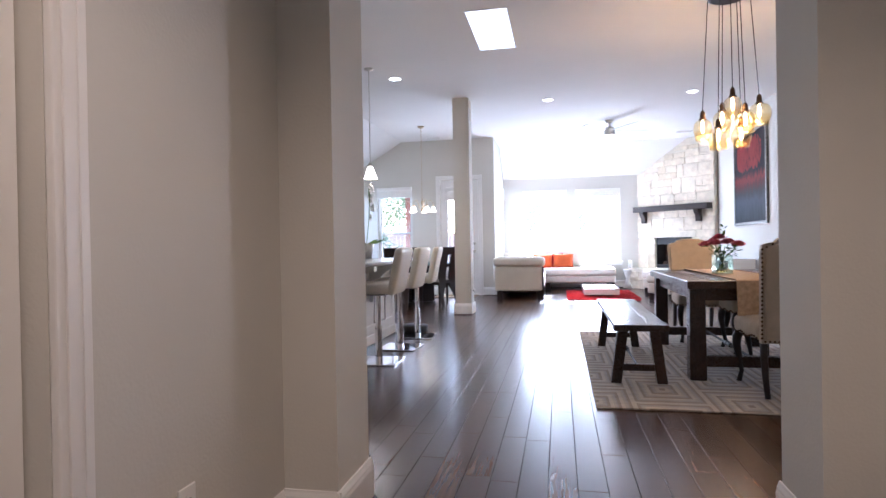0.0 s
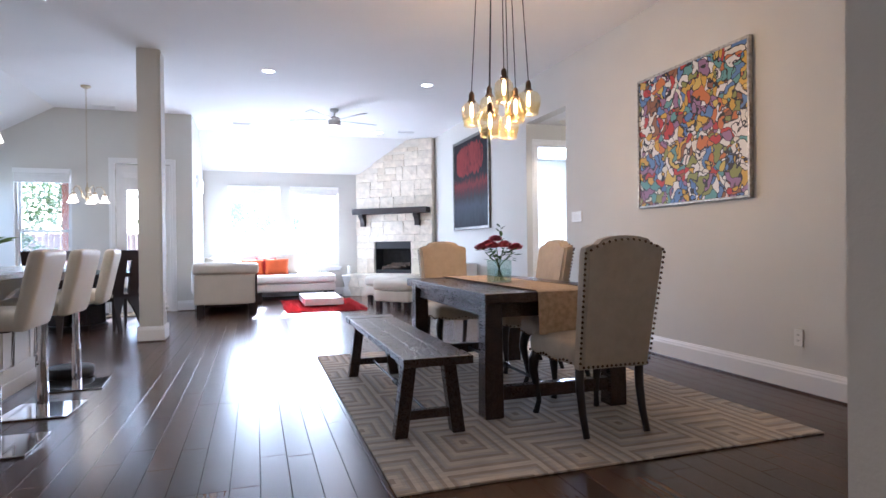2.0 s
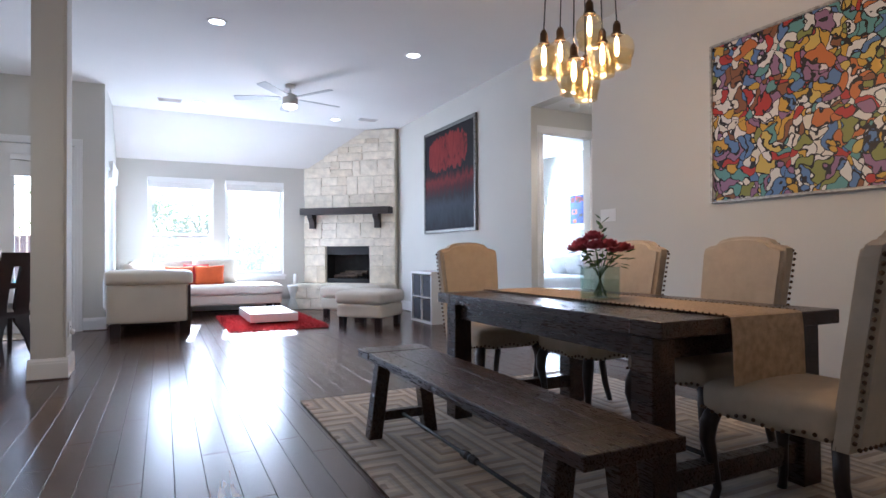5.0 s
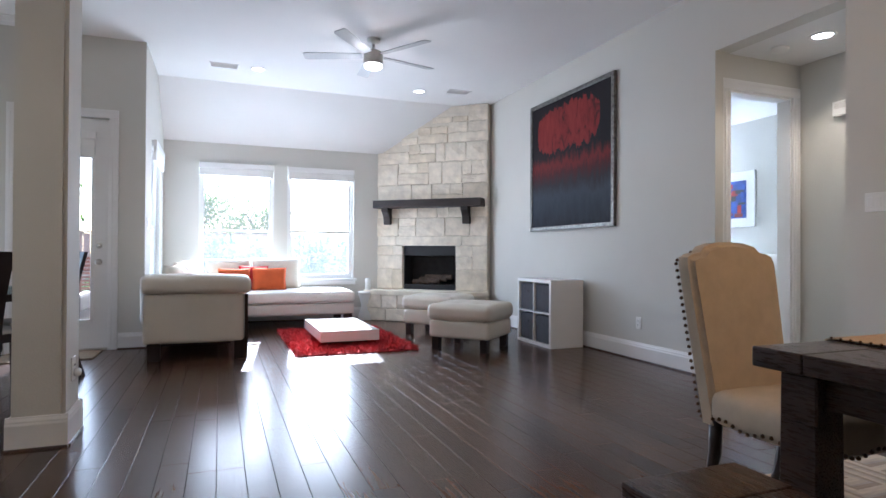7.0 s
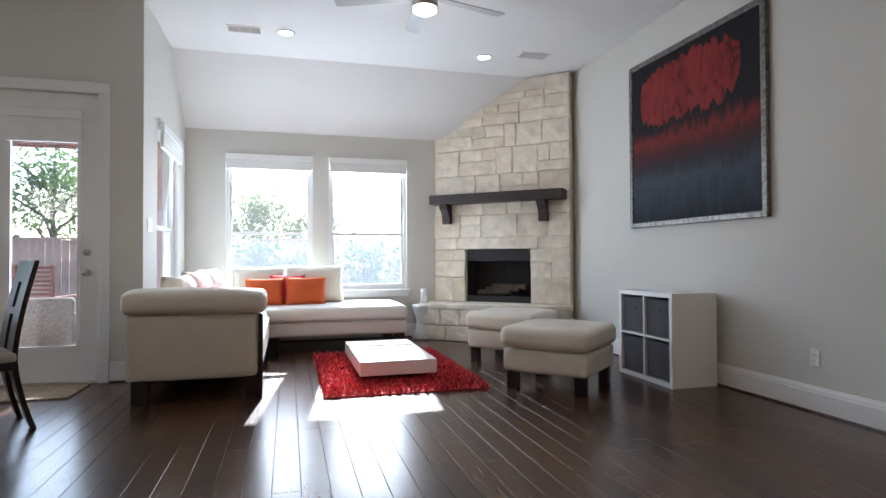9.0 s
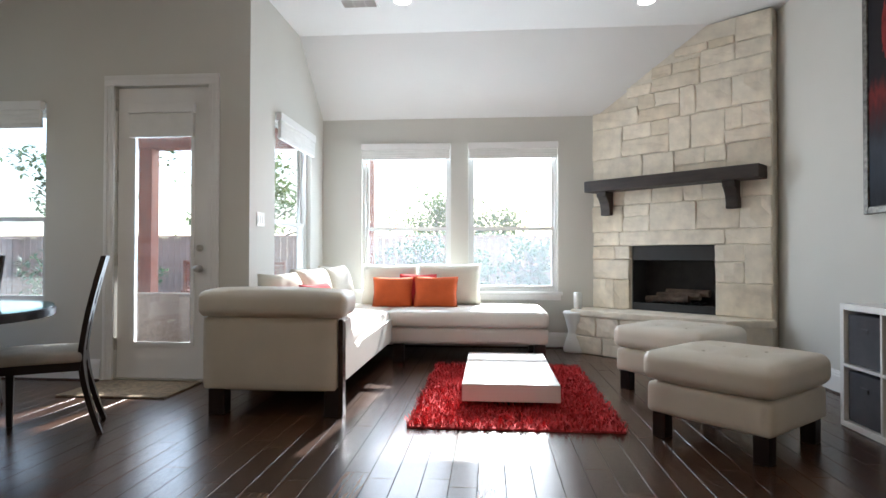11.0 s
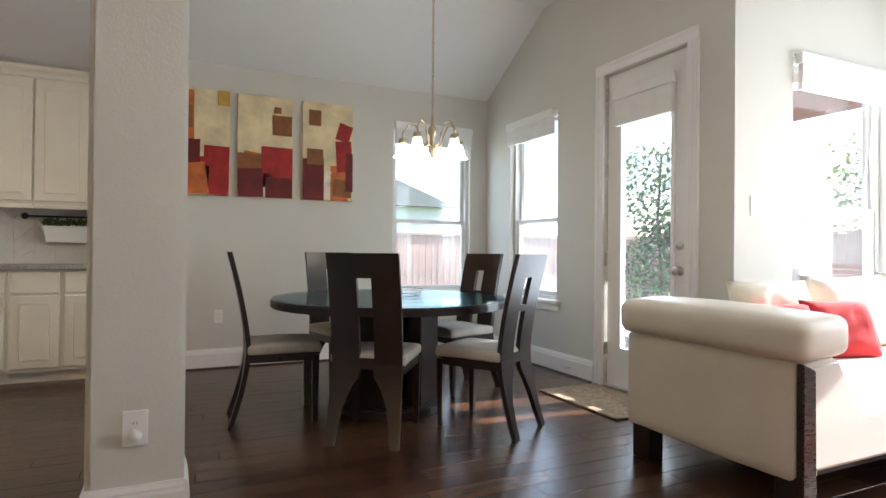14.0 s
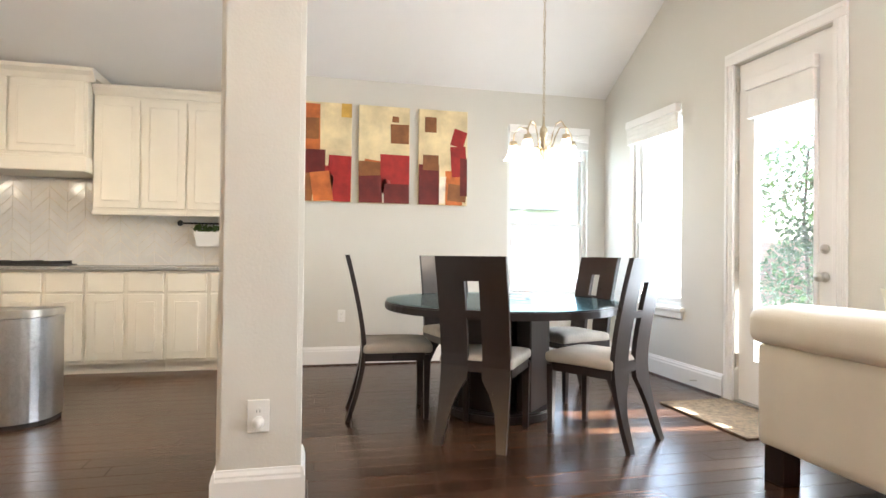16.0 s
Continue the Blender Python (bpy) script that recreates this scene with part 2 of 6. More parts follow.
def plank_material():
    """Dark hand-scraped hardwood; each board takes its own tone."""
    m = bpy.data.materials.new("hardwood_board")
    m.use_nodes = True
    nt = m.node_tree
    b = nt.nodes["Principled BSDF"]
    oi = nt.nodes.new("ShaderNodeObjectInfo")
    geo = nt.nodes.new("ShaderNodeNewGeometry")
    add = nt.nodes.new("ShaderNodeMath")
    add.operation = "ADD"
    nt.links.new(oi.outputs["Random"], add.inputs[0])
    nt.links.new(geo.outputs["Random Per Island"], add.inputs[1])
    fr = nt.nodes.new("ShaderNodeMath")
    fr.operation = "FRACT"
    nt.links.new(add.outputs[0], fr.inputs[0])
    tone = ramp(nt, fr.outputs[0], [(0.0, (0.040, 0.019, 0.011)), (0.5, (0.066, 0.032, 0.018)), (1.0, (0.105, 0.054, 0.029))])
    tc = nt.nodes.new("ShaderNodeNewGeometry")
    mp = nt.nodes.new("ShaderNodeMapping")
    mp.inputs["Scale"].default_value = (26, 1.8, 1)
    nt.links.new(tc.outputs["Position"], mp.inputs["Vector"])
    g = noise_tex(nt, mp.outputs["Vector"], 1.5, 6, 0.6, 0.6)
    mix = nt.nodes.new("ShaderNodeMix")
    mix.data_type = "RGBA"
    mix.blend_type = "MULTIPLY"
    mix.inputs["Factor"].default_value = 0.7
    nt.links.new(tone, mix.inputs["A"])
    nt.links.new(ramp(nt, g, [(0.3, (0.55, 0.5, 0.45)), (0.7, (1.25, 1.2, 1.15))]), mix.inputs["B"])
    nt.links.new(mix.outputs["Result"], b.inputs["Base Color"])
    mp2 = nt.nodes.new("ShaderNodeMapping")
    mp2.inputs["Scale"].default_value = (15, 2.2, 1)
    nt.links.new(tc.outputs["Position"], mp2.inputs["Vector"])
    sc = noise_tex(nt, mp2.outputs["Vector"], 1.0, 3, 0.5)
    mr = nt.nodes.new("ShaderNodeMapRange")
    mr.inputs["To Min"].default_value, mr.inputs["To Max"].default_value = 0.24, 0.28
    nt.links.new(sc, mr.inputs["Value"])
    nt.links.new(mr.outputs["Result"], b.inputs["Roughness"])
    bump(nt, sc, 0.025, 0.005, b)
    return m


BOARD = plank_material()
GAP = material("board_gap", (0.010, 0.006, 0.004), 0.7, vary=0.2, scale=6)


# ---- building helpers ----
def link_bm(name, bm, mat, smooth=False):
    me = bpy.data.meshes.new(name)
    bm.normal_update()
    bm.to_mesh(me)
    bm.free()
    for mt in (mat if isinstance(mat, (list, tuple)) else [mat]):
        me.materials.append(mt)
    if smooth:
        for p in me.polygons:
            p.use_smooth = True
    return new(name, me)


def part(name, bm, mat, parent, label="", m=None, smooth=False):
    """One mesh object under a thing or part, in that thing's own axes."""
    ob = link_bm(name, bm, mat, smooth)
    ob.parent = parent
    if m is not None:
        ob.matrix_local = m
    if label:
        ob["label"] = label
    return ob


def thing(name, m, label, category, group="", kind=""):
    """An empty at a thing's base."""
    e = new(name)
    e.matrix_world = m
    return tagged(e, label, category, group, kind)


def structure(name, bm, mat, label="", category="", smooth=False):
    return tagged(link_bm(name, bm, mat, smooth), label, category, "", "structure")


def add_box(bm, lo, hi):
    c = [(a + b) / 2 for a, b in zip(lo, hi)]
    s = [abs(b - a) for a, b in zip(lo, hi)]
    return bmesh.ops.create_cube(bm, size=1, matrix=Matrix.Translation(c) @ Matrix.Diagonal((*s, 1)))["verts"]


def box(lo, hi, r=0.0, seg=2):
    bm = bmesh.new()
    add_box(bm, lo, hi)
    if r:
        bmesh.ops.bevel(bm, geom=bm.edges[:], offset=r, segments=seg, profile=0.5, affect="EDGES")
    return bm


def cyl(r, z0, z1, at=(0, 0), seg=24, r2=None, r_edge=0.0):
    bm = bmesh.new()
    bmesh.ops.create_cone(bm, cap_ends=True, segments=seg, radius1=r, radius2=r if r2 is None else r2, depth=z1 - z0,
                          matrix=Matrix.Translation((at[0], at[1], (z0 + z1) / 2)))
    if r_edge:
        ring = [e for e in bm.edges if abs(e.verts[0].co.z - e.verts[1].co.z) < 1e-5]
        bmesh.ops.bevel(bm, geom=ring, offset=r_edge, segments=2, affect="EDGES")
    return bm


def lathe(profile, seg=28, at=(0, 0, 0)):
    """A turned shape from (radius, height) pairs."""
    bm = bmesh.new()
    rings = []
    for r, z in profile:
        rings.append([bm.verts.new((at[0] + r * math.cos(2 * math.pi * i / seg), at[1] + r * math.sin(2 * math.pi * i / seg), at[2] + z)) for i in range(seg)])
    for a, b in zip(rings, rings[1:]):
        for i in range(seg):
            bm.faces.new((a[i], a[(i + 1) % seg], b[(i + 1) % seg], b[i]))
    return bm


def tube(points, r, seg=10, radii=None):
    """A round bar along points."""
    bm = bmesh.new()
    pts = [Vector(p) for p in points]
    rings = []
    for i, p in enumerate(pts):
        d = (pts[min(i + 1, len(pts) - 1)] - pts[max(i - 1, 0)]).normalized()
        up = Vector((0, 0, 1)) if abs(d.z) < 0.9 else Vector((1, 0, 0))
        u = d.cross(up).normalized()
        v = d.cross(u)
        rr = radii[i] if radii else r
        rings.append([bm.verts.new(p + rr * (math.cos(2 * math.pi * k / seg) * u + math.sin(2 * math.pi * k / seg) * v)) for k in range(seg)])
    for a, b in zip(rings, rings[1:]):
        for k in range(seg):
            bm.faces.new((a[k], a[(k + 1) % seg], b[(k + 1) % seg], b[k]))
    bm.faces.new(rings[0][::-1])
    bm.faces.new(rings[-1])
    bmesh.ops.recalc_face_normals(bm, faces=bm.faces[:])
    return bm


def prism(outline, axis, a, b, r=0.0):
    """An outline of (u, v) pairs pushed from a to b along an axis."""
    bm = bmesh.new()

    def at(u, v, w):
        return {"x": (w, u, v), "y": (u, w, v), "z": (u, v, w)}[axis]
    f = bm.faces.new([bm.verts.new(at(u, v, a)) for u, v in outline])
    g = bmesh.ops.extrude_face_region(bm, geom=[f])
    d = Vector(at(0, 0, b - a))
    bmesh.ops.translate(bm, vec=d, verts=[v for v in g["geom"] if isinstance(v, bmesh.types.BMVert)])
    bmesh.ops.recalc_face_normals(bm, faces=bm.faces[:])
    if r:
        bmesh.ops.bevel(bm, geom=bm.edges[:], offset=r, segments=2, affect="EDGES")
    return bm


def cushion(w, d, h, r=0.05, puff=0.03, cuts=9):
    """A soft rounded block, swollen in the middle."""
    bm = bmesh.new()
    bmesh.ops.create_cube(bm, size=2)
    bmesh.ops.subdivide_edges(bm, edges=bm.edges[:], cuts=cuts, use_grid_fill=True)
    half = Vector((w / 2, d / 2, h / 2))
    r = min(r, 0.98 * min(half))
    for v in bm.verts:
        p = Vector([math.copysign(1 - (1 - abs(c)) ** 1.7, c) * q for c, q in zip(v.co, half)])
        inner = Vector([max(-(q - r), min(q - r, c)) for c, q in zip(p, half)])
        out = p - inner
        u, t, s = p.x / half.x, p.y / half.y, p.z / half.z
        p = inner + out.normalized() * r if out.length > 1e-6 else p
        p.z += math.copysign(puff, s) * max(0, 1 - u * u) * max(0, 1 - t * t) * min(1, abs(s))
        v.co = p + 0.004 * Vector(noise.noise_vector(p * 5))
    return bm


def throw_pillow(w, h, t):
    """A square pillow standing on edge: thin rim, full middle, drawn-out corners."""
    bm = bmesh.new()
    n = 12
    for side in (1, -1):
        grid = []
        for i in range(n + 1):
            row = []
            for j in range(n + 1):
                u, v = 2 * i / n - 1, 2 * j / n - 1
                full = (max(0, 1 - u ** 4) * max(0, 1 - v ** 4)) ** 0.55
                pull = 1 - 0.07 * (1 - abs(u * v)) * (max(abs(u), abs(v)) ** 3)
                wr = 0.012 * noise.noise(Vector((u * 3, v * 3, side + w * 9)))
                row.append(bm.verts.new((u * w / 2 * pull, side * (t / 2 * full + wr * full), h / 2 + v * h / 2 * pull)))
            grid.append(row)
        for i in range(n):
            for j in range(n):
                q = (grid[i][j], grid[i + 1][j], grid[i + 1][j + 1], grid[i][j + 1])
                bm.faces.new(q if side < 0 else q[::-1])
    bmesh.ops.remove_doubles(bm, verts=bm.verts[:], dist=0.0005)
    return bm


# ---- the shell: walls with openings ----
def wall(name, axis, at, thick, u0, u1, z0, z1, holes, label, mat=None):
    """A wall along 'x' or 'y' at y=at or x=at; thick goes outward (signed); holes are (u0, u1, z0, z1)."""
    us = sorted({u0, u1, *[h[0] for h in holes], *[h[1] for h in holes]})
    bm = bmesh.new()
    for a, b in zip(us, us[1:]):
        m = (a + b) / 2
        cut = sorted((h[2], h[3]) for h in holes if h[0] < m < h[1])
        z = z0
        spans = []
        for c, d in cut:
            if c > z:
                spans.append((z, c))
            z = d
        if z < z1:
            spans.append((z, z1))
        for c, d in spans:
            if axis == "x":
                add_box(bm, (a, min(at, at + thick), c), (b, max(at, at + thick), d))
            else:
                add_box(bm, (min(at, at + thick), a, c), (max(at, at + thick), b, d))
    bmesh.ops.remove_doubles(bm, verts=bm.verts[:], dist=0.0005)
    return structure(name, bm, mat or WALL, label, "wall")


TOP = 3.45
W1 = (-0.735, 0.313, 0.63, 2.345)
W2 = (0.51, 1.535, 0.63, 2.345)
W3 = (12.63, 13.69, 0.63, 2.36)
W4 = (-3.76, -2.975, 0.62, 2.335)
W5 = (11.0, 11.88, 0.62, 2.36)
DOOR = (-2.36, -1.545, 0.0, 2.45)
HALL = (7.69, 8.76, 0.0, 2.74)
wall("wall_north", "x", 14.15, 0.16, -1.36, 3.55, -0.1, TOP, [W1, W2], "greige painted wall with two large windows")
wall("wall_alcove", "y", -1.2, -0.16, 12.24, 14.15, -0.1, TOP, [W3], "greige painted wall beside the sofa with one window")
wall("wall_patio", "x", 12.08, 0.16, -4.41, -1.2, -0.1, TOP, [W4, DOOR], "greige painted wall with a window and a glazed door")
wall("wall_nook", "y", -4.25, -0.16, 8.78, 12.08, -0.1, TOP, [W5], "greige painted wall of the breakfast corner")
wall("wall_kitchen", "y", -4.75, -0.16, 2.3, 8.94, -0.1, TOP, [], "greige painted kitchen wall")
wall("wall_return", "x", 8.78, 0.16, -4.75, -4.41, -0.1, TOP, [], "short return of painted wall")
wall("wall_east", "y", 3.4, 0.16, 2.3, 14.15, -0.1, TOP, [HALL], "long greige painted wall with an opening to a hall")
wall("wall_south", "x", 2.36, -0.34, -4.91, 3.56, -0.1, TOP, [(-0.67, 0.915, -0.1, 2.75)], "greige painted wall with a wide cased opening")
wall("wall_entry_west", "y", -0.88, -0.16, -1.6, 2.02, -0.1, TOP, [(0.08, 1.035, 0, 2.1)], "greige painted wall of the entry hall")
wall("wall_entry_east", "y", 1.35, 0.16, -1.6, 2.02, -0.1, TOP, [], "greige painted wall of the entry hall")
wall("wall_entry_south", "x", -1.6, -0.16, -2.2, 1.51, -0.1, TOP, [], "greige painted wall closing the entry hall")
wall("wall_closet", "y", -2.1, -0.1, -1.6, 2.02, -0.1, TOP, [], "greige painted wall of the side room")
# the little hall and the bedroom past it
wall("wall_hall_door", "x", 8.78, 0.13, 3.56, 7.0, -0.1, TOP, [(3.575, 4.315, 0, 2.44)], "painted hall wall with a cased doorway")
wall("wall_hall_end", "y", 4.42, 0.12, 7.5, 8.78, -0.1, TOP, [], "painted end wall of the little hall")
wall("wall_hall_side", "x", 7.66, -0.12, 3.56, 4.54, -0.1, TOP, [], "painted side wall of the little hall")
wall("wall_bedroom_east", "y", 6.6, 0.14, 8.91, 13.2, -0.1, TOP, [], "pale painted bedroom wall")
wall("wall_bedroom_north", "x", 13.06, 0.14, 3.56, 6.6, -0.1, TOP, [], "pale painted bedroom wall")

# ceilings
bm = bmesh.new()
for lo, hi in (((-3.2, 2.02, 3.31), (3.45, 12.14, 3.43)), ((-1.26, 12.14, 3.31), (3.45, 13.3, 3.43))):
    add_box(bm, lo, hi)


def slope(bm, p):
    vs = [bm.verts.new(q) for q in p] + [bm.verts.new((q[0], q[1], q[2] + 0.12)) for q in p]
    for f in ((0, 1, 2, 3), (7, 6, 5, 4), (0, 4, 5, 1), (1, 5, 6, 2), (2, 6, 7, 3), (3, 7, 4, 0)):
        bm.faces.new([vs[i] for i in f])


slope(bm, [(-1.26, 13.3, 3.31), (3.45, 13.3, 3.31), (3.45, 14.2, 2.597), (-1.26, 14.2, 2.597)])
slope(bm, [(-3.2, 12.14, 3.31), (-4.3, 12.14, 2.665), (-4.3, 8.7, 2.665), (-3.2, 8.7, 3.31)])
slope(bm, [(-3.2, 8.7, 3.31), (-4.8, 8.7, 2.60), (-4.8, 2.02, 2.60), (-3.2, 2.02, 3.31)])
bmesh.ops.recalc_face_normals(bm, faces=bm.faces[:])
structure("ceiling", bm, CEIL, "white painted ceiling, flat with sloped edges", "ceiling")
structure("ceiling_entry", box((-2.2, -1.76, 2.95), (1.51, 2.02, 3.07)), CEIL, "white painted entry ceiling", "ceiling")
structure("ceiling_hall", box((3.563, 7.5, 2.745), (4.54, 8.78, 2.86)), CEIL, "white painted hall ceiling", "ceiling")
structure("ceiling_bedroom", box((3.56, 8.73, 2.95), (6.74, 13.2, 3.07)), CEIL, "white painted bedroom ceiling", "ceiling")
structure("roof", box((-5.2, -2.2, 3.46), (7.2, 14.5, 3.56)), ROOFM, "roof over the rooms", "roof")

# square column
bm = bmesh.new()
add_box(bm, (-1.45, 8.71, 0), (-1.205, 9.04, 3.31))
up = [e for e in bm.edges if abs(e.verts[0].co.z - e.verts[1].co.z) > 1]
bmesh.ops.bevel(bm, geom=up, offset=0.02, segments=4, affect="EDGES")
structure("column", bm, WALL, "square painted column with rounded corners", "column")

# baseboards: (axis, face at, u0, u1, outward sign into the room)
def baseboard(axis, at, u0, u1, sign):
    prof = [(0, 0), (0.018, 0), (0.018, 0.132), (0.014, 0.144), (0.014, 0.152), (0.008, 0.166), (0.006, 0.175), (0, 0.175)]
    prof = [(at + sign * p, z) for p, z in prof]
    bm = prism(prof, "y" if axis == "y" else "x", u0, u1)
    ob = structure("baseboard", bm, WHITE, "white moulded baseboard", "baseboard")
    # quarter-round shoe at the floor
    s = 0.018
    shoe = prism([(at + sign * s, 0), (at + sign * (s + 0.012), 0), (at + sign * (s + 0.009), 0.010), (at + sign * s, 0.014)], "y" if axis == "y" else "x", u0, u1)
    part("shoe_moulding", shoe, DARKWOOD, ob)
    return ob


for args in (("y", 3.4, 2.36, 7.69, -1), ("y", 3.4, 8.76, 12.86, -1), ("x", 14.15, -1.2, 1.9, -1), ("y", -1.2, 12.1, 14.13, 1),
             ("x", 12.08, -4.23, -2.47, -1), ("x", 12.08, -1.45, -1.18, -1), ("y", -4.25, 8.8, 12.06, 1), ("x", 2.36, 0.93, 3.38, 1),
             ("x", 2.36, -4.7, -0.69, 1), ("x", 8.71, -1.468, -1.187, -1), ("x", 9.04, -1.468, -1.187, 1), ("y", -1.205, 8.71, 9.04, 1),
             ("y", -1.45, 8.71, 9.04, -1), ("y", -0.67, 2.005, 2.375, 1), ("y", 0.915, 2.005, 2.375, -1), ("x", 2.02, -0.88, -0.655, -1),
             ("x", 2.02, 0.90, 1.35, -1), ("y", -0.88, 1.13, 2.0, 1), ("y", 4.42, 7.68, 8.75, -1)):
    baseboard(*args)

# ---- windows ----
def window(name, axis, at, hole, out, sill=True):
    """A double-hung window in a plain opening: two sashes, panes, a sill. out is +1 or -1, the way outdoors."""
    u0, u1, z0, z1 = hole
    d = 0.09 * out
    w, h = u1 - u0, z1 - z0
    t = thing(name, Matrix.Translation((u0, at + d, z0)) if axis == "x" else Matrix.Translation((at + d, u0, z0)) @ Matrix.Rotation(radians(90), 4, "Z"),
              "white vinyl double-hung window, daylight behind it", "window", "", "structure")
    s = 1 if axis == "x" else -1
    o = out * s
    mid = 0.425 * h
    f = 0.035
    bm = bmesh.new()
    for lo, hi in (((0, -0.045, 0), (f, 0.045, h)), ((w - f, -0.045, 0), (w, 0.045, h)), ((f, -0.045, 0), (w - f, 0.045, f)), ((f, -0.045, h - f), (w - f, 0.045, h))):
        add_box(bm, lo, hi)
    part("window_frame", bm, SASH, t)
    for nm, a, b, y in (("lower_sash", f, mid + 0.02, -0.012 * o), ("upper_sash", mid - 0.02, h - f, 0.022 * o)):
        bm = bmesh.new()
        r = 0.032
        for lo, hi in (((f, y - 0.016, a), (f + r, y + 0.016, b)), ((w - f - r, y - 0.016, a), (w - f, y + 0.016, b)),
                       ((f + r, y - 0.016, a), (w - f - r, y + 0.016, a + r + 0.008)), ((f + r, y - 0.016, b - r), (w - f - r, y + 0.016, b))):
            add_box(bm, lo, hi)
        sash = part(nm, bm, SASH, t)
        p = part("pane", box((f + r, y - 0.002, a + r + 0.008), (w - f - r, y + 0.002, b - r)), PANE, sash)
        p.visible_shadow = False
    if sill:
        g = -0.09 * o
        part("window_sill", box((-0.05, g - 0.045 * o, -0.03), (w + 0.05, g + 0.05 * o, 0.006) if o < 0 else (w + 0.05, g + 0.05 * o, 0.006), 0.008), WHITE, t)
        part("apron", box((-0.03, g - 0.018 * o, -0.09), (w + 0.03, g - 0.001 * o, -0.03), 0.004), WHITE, t)
    return t


window("window_1", "x", 14.15, W1, 1)
window("window_2", "x", 14.15, W2, 1)
window("window_3", "y", -1.2, W3, -1)
window("window_4", "x", 12.08, W4, 1)
window("window_5", "y", -4.25, W5, -1)


def roman_blind(m, w, drop):
    b = thing("window_blind", m, "white fabric roman blind drawn up under a headrail", "blind", "window blinds")
    part("headrail", box((-0.01, -0.05, -0.075), (w + 0.01, 0.0, 0.0), 0.006), WHITE, b)
    for i in range(4):
        z = -0.075 - i * (drop - 0.075) / 4
        part("fold", box((0.0, -0.046 + 0.002 * i, z - (drop - 0.075) / 4 - 0.004), (w, -0.012 + 0.002 * i, z), 0.008), BLIND, b)
    return b


def on_y(x, y, z):
    return Matrix.Translation((x, y, z)) @ Matrix.Rotation(radians(90), 4, "Z")


roman_blind(Matrix.Translation((W1[0] + 0.012, 14.14, W1[3] - 0.002)), W1[1] - W1[0] - 0.024, 0.18)
roman_blind(Matrix.Translation((W2[0] + 0.012, 14.14, W2[3] - 0.002)), W2[1] - W2[0] - 0.024, 0.18)
roman_blind(Matrix.Translation((W4[0] + 0.012, 12.07, W4[3] - 0.002)), W4[1] - W4[0] - 0.024, 0.22)
roman_blind(on_y(-1.19, W3[0] + 0.012, W3[3] - 0.002), W3[1] - W3[0] - 0.024, 0.24)
roman_blind(on_y(-4.24, W5[0] + 0.012, W5[3] - 0.002), W5[1] - W5[0] - 0.024, 0.22)


# ---- door to the patio ----
def casing(parent, w, h, y, name="casing"):
    """Moulded trim round an opening w wide, h high; y: face, towards -y."""
    for nm, lo, hi in ((name, (-0.09, y - 0.022, 0), (0.0, y, h)), (name, (w, y - 0.022, 0), (w + 0.09, y, h)), (name, (-0.09, y - 0.022, h), (w + 0.09, y, h + 0.09))):
        c = part(nm, box(lo, hi, 0.005), WHITE, parent)
        if lo[0] != -0.09 or hi[0] < 0.05:
            part("bead", box((lo[0] + 0.02, y - 0.029, 0), (lo[0] + 0.036, y - 0.022, h), 0.002), WHITE, c)
            part("bead", box((lo[0] + 0.06, y - 0.027, 0), (lo[0] + 0.07, y - 0.022, h), 0.002), WHITE, c)
        else:
            part("bead", box((lo[0] + 0.02, y - 0.029, h + 0.055), (hi[0] - 0.02, y - 0.022, h + 0.071), 0.002), WHITE, c)


w = DOOR[1] - DOOR[0]
d = thing("door_1", Matrix.Translation((DOOR[0], 12.08, 0)), "white full-glass patio door, closed, with nickel knob and deadbolt", "door", "", "structure")
casing(d, w, 2.45, 0.0)
bm = bmesh.new()
for lo, hi in (((0.008, 0.03, 0.02), (0.155, 0.07, 2.44)), ((w - 0.155, 0.03, 0.02), (w - 0.008, 0.07, 2.44)), ((0.155, 0.03, 0.02), (w - 0.155, 0.07, 0.31)), ((0.155, 0.03, 2.25), (w - 0.155, 0.07, 2.44))):
    add_box(bm, lo, hi)
slab = part("door_slab", bm, WHITE, d)
bm = bmesh.new()
for lo, hi in (((0.135, 0.018, 0.29), (0.165, 0.03, 2.27)), ((w - 0.165, 0.018, 0.29), (w - 0.135, 0.03, 2.27)), ((0.165, 0.018, 0.29), (w - 0.165, 0.03, 0.32)), ((0.165, 0.018, 2.24), (w - 0.165, 0.03, 2.27))):
    add_box(bm, lo, hi)
part("glass_stop", bm, WHITE, slab)
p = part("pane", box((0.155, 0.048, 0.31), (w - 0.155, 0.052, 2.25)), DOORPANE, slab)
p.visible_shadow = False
part("door_blind", box((0.13, -0.02, 2.02), (w - 0.13, 0.015, 2.22), 0.008), BLIND, d, "raised fabric blind")
part("blind_headrail", box((0.12, -0.03, 2.22), (w - 0.12, 0.016, 2.30), 0.008), WHITE, d)
kn = part("door_knob", lathe([(0.0, 0.0), (0.03, 0.0), (0.032, 0.008), (0.012, 0.012), (0.012, 0.035), (0.026, 0.042), (0.03, 0.055), (0.024, 0.068), (0.0, 0.072)]), NICKEL, d, "satin nickel knob",
          Matrix.Translation((w - 0.09, 0.03, 0.93)) @ Matrix.Rotation(radians(90), 4, "X"), True)
part("deadbolt", lathe([(0.0, 0.0), (0.03, 0.0), (0.028, 0.014), (0.012, 0.02), (0.01, 0.03), (0.0, 0.03)]), NICKEL, d, "satin nickel deadbolt",
     Matrix.Translation((w - 0.09, 0.03, 1.10)) @ Matrix.Rotation(radians(90), 4, "X"), True)
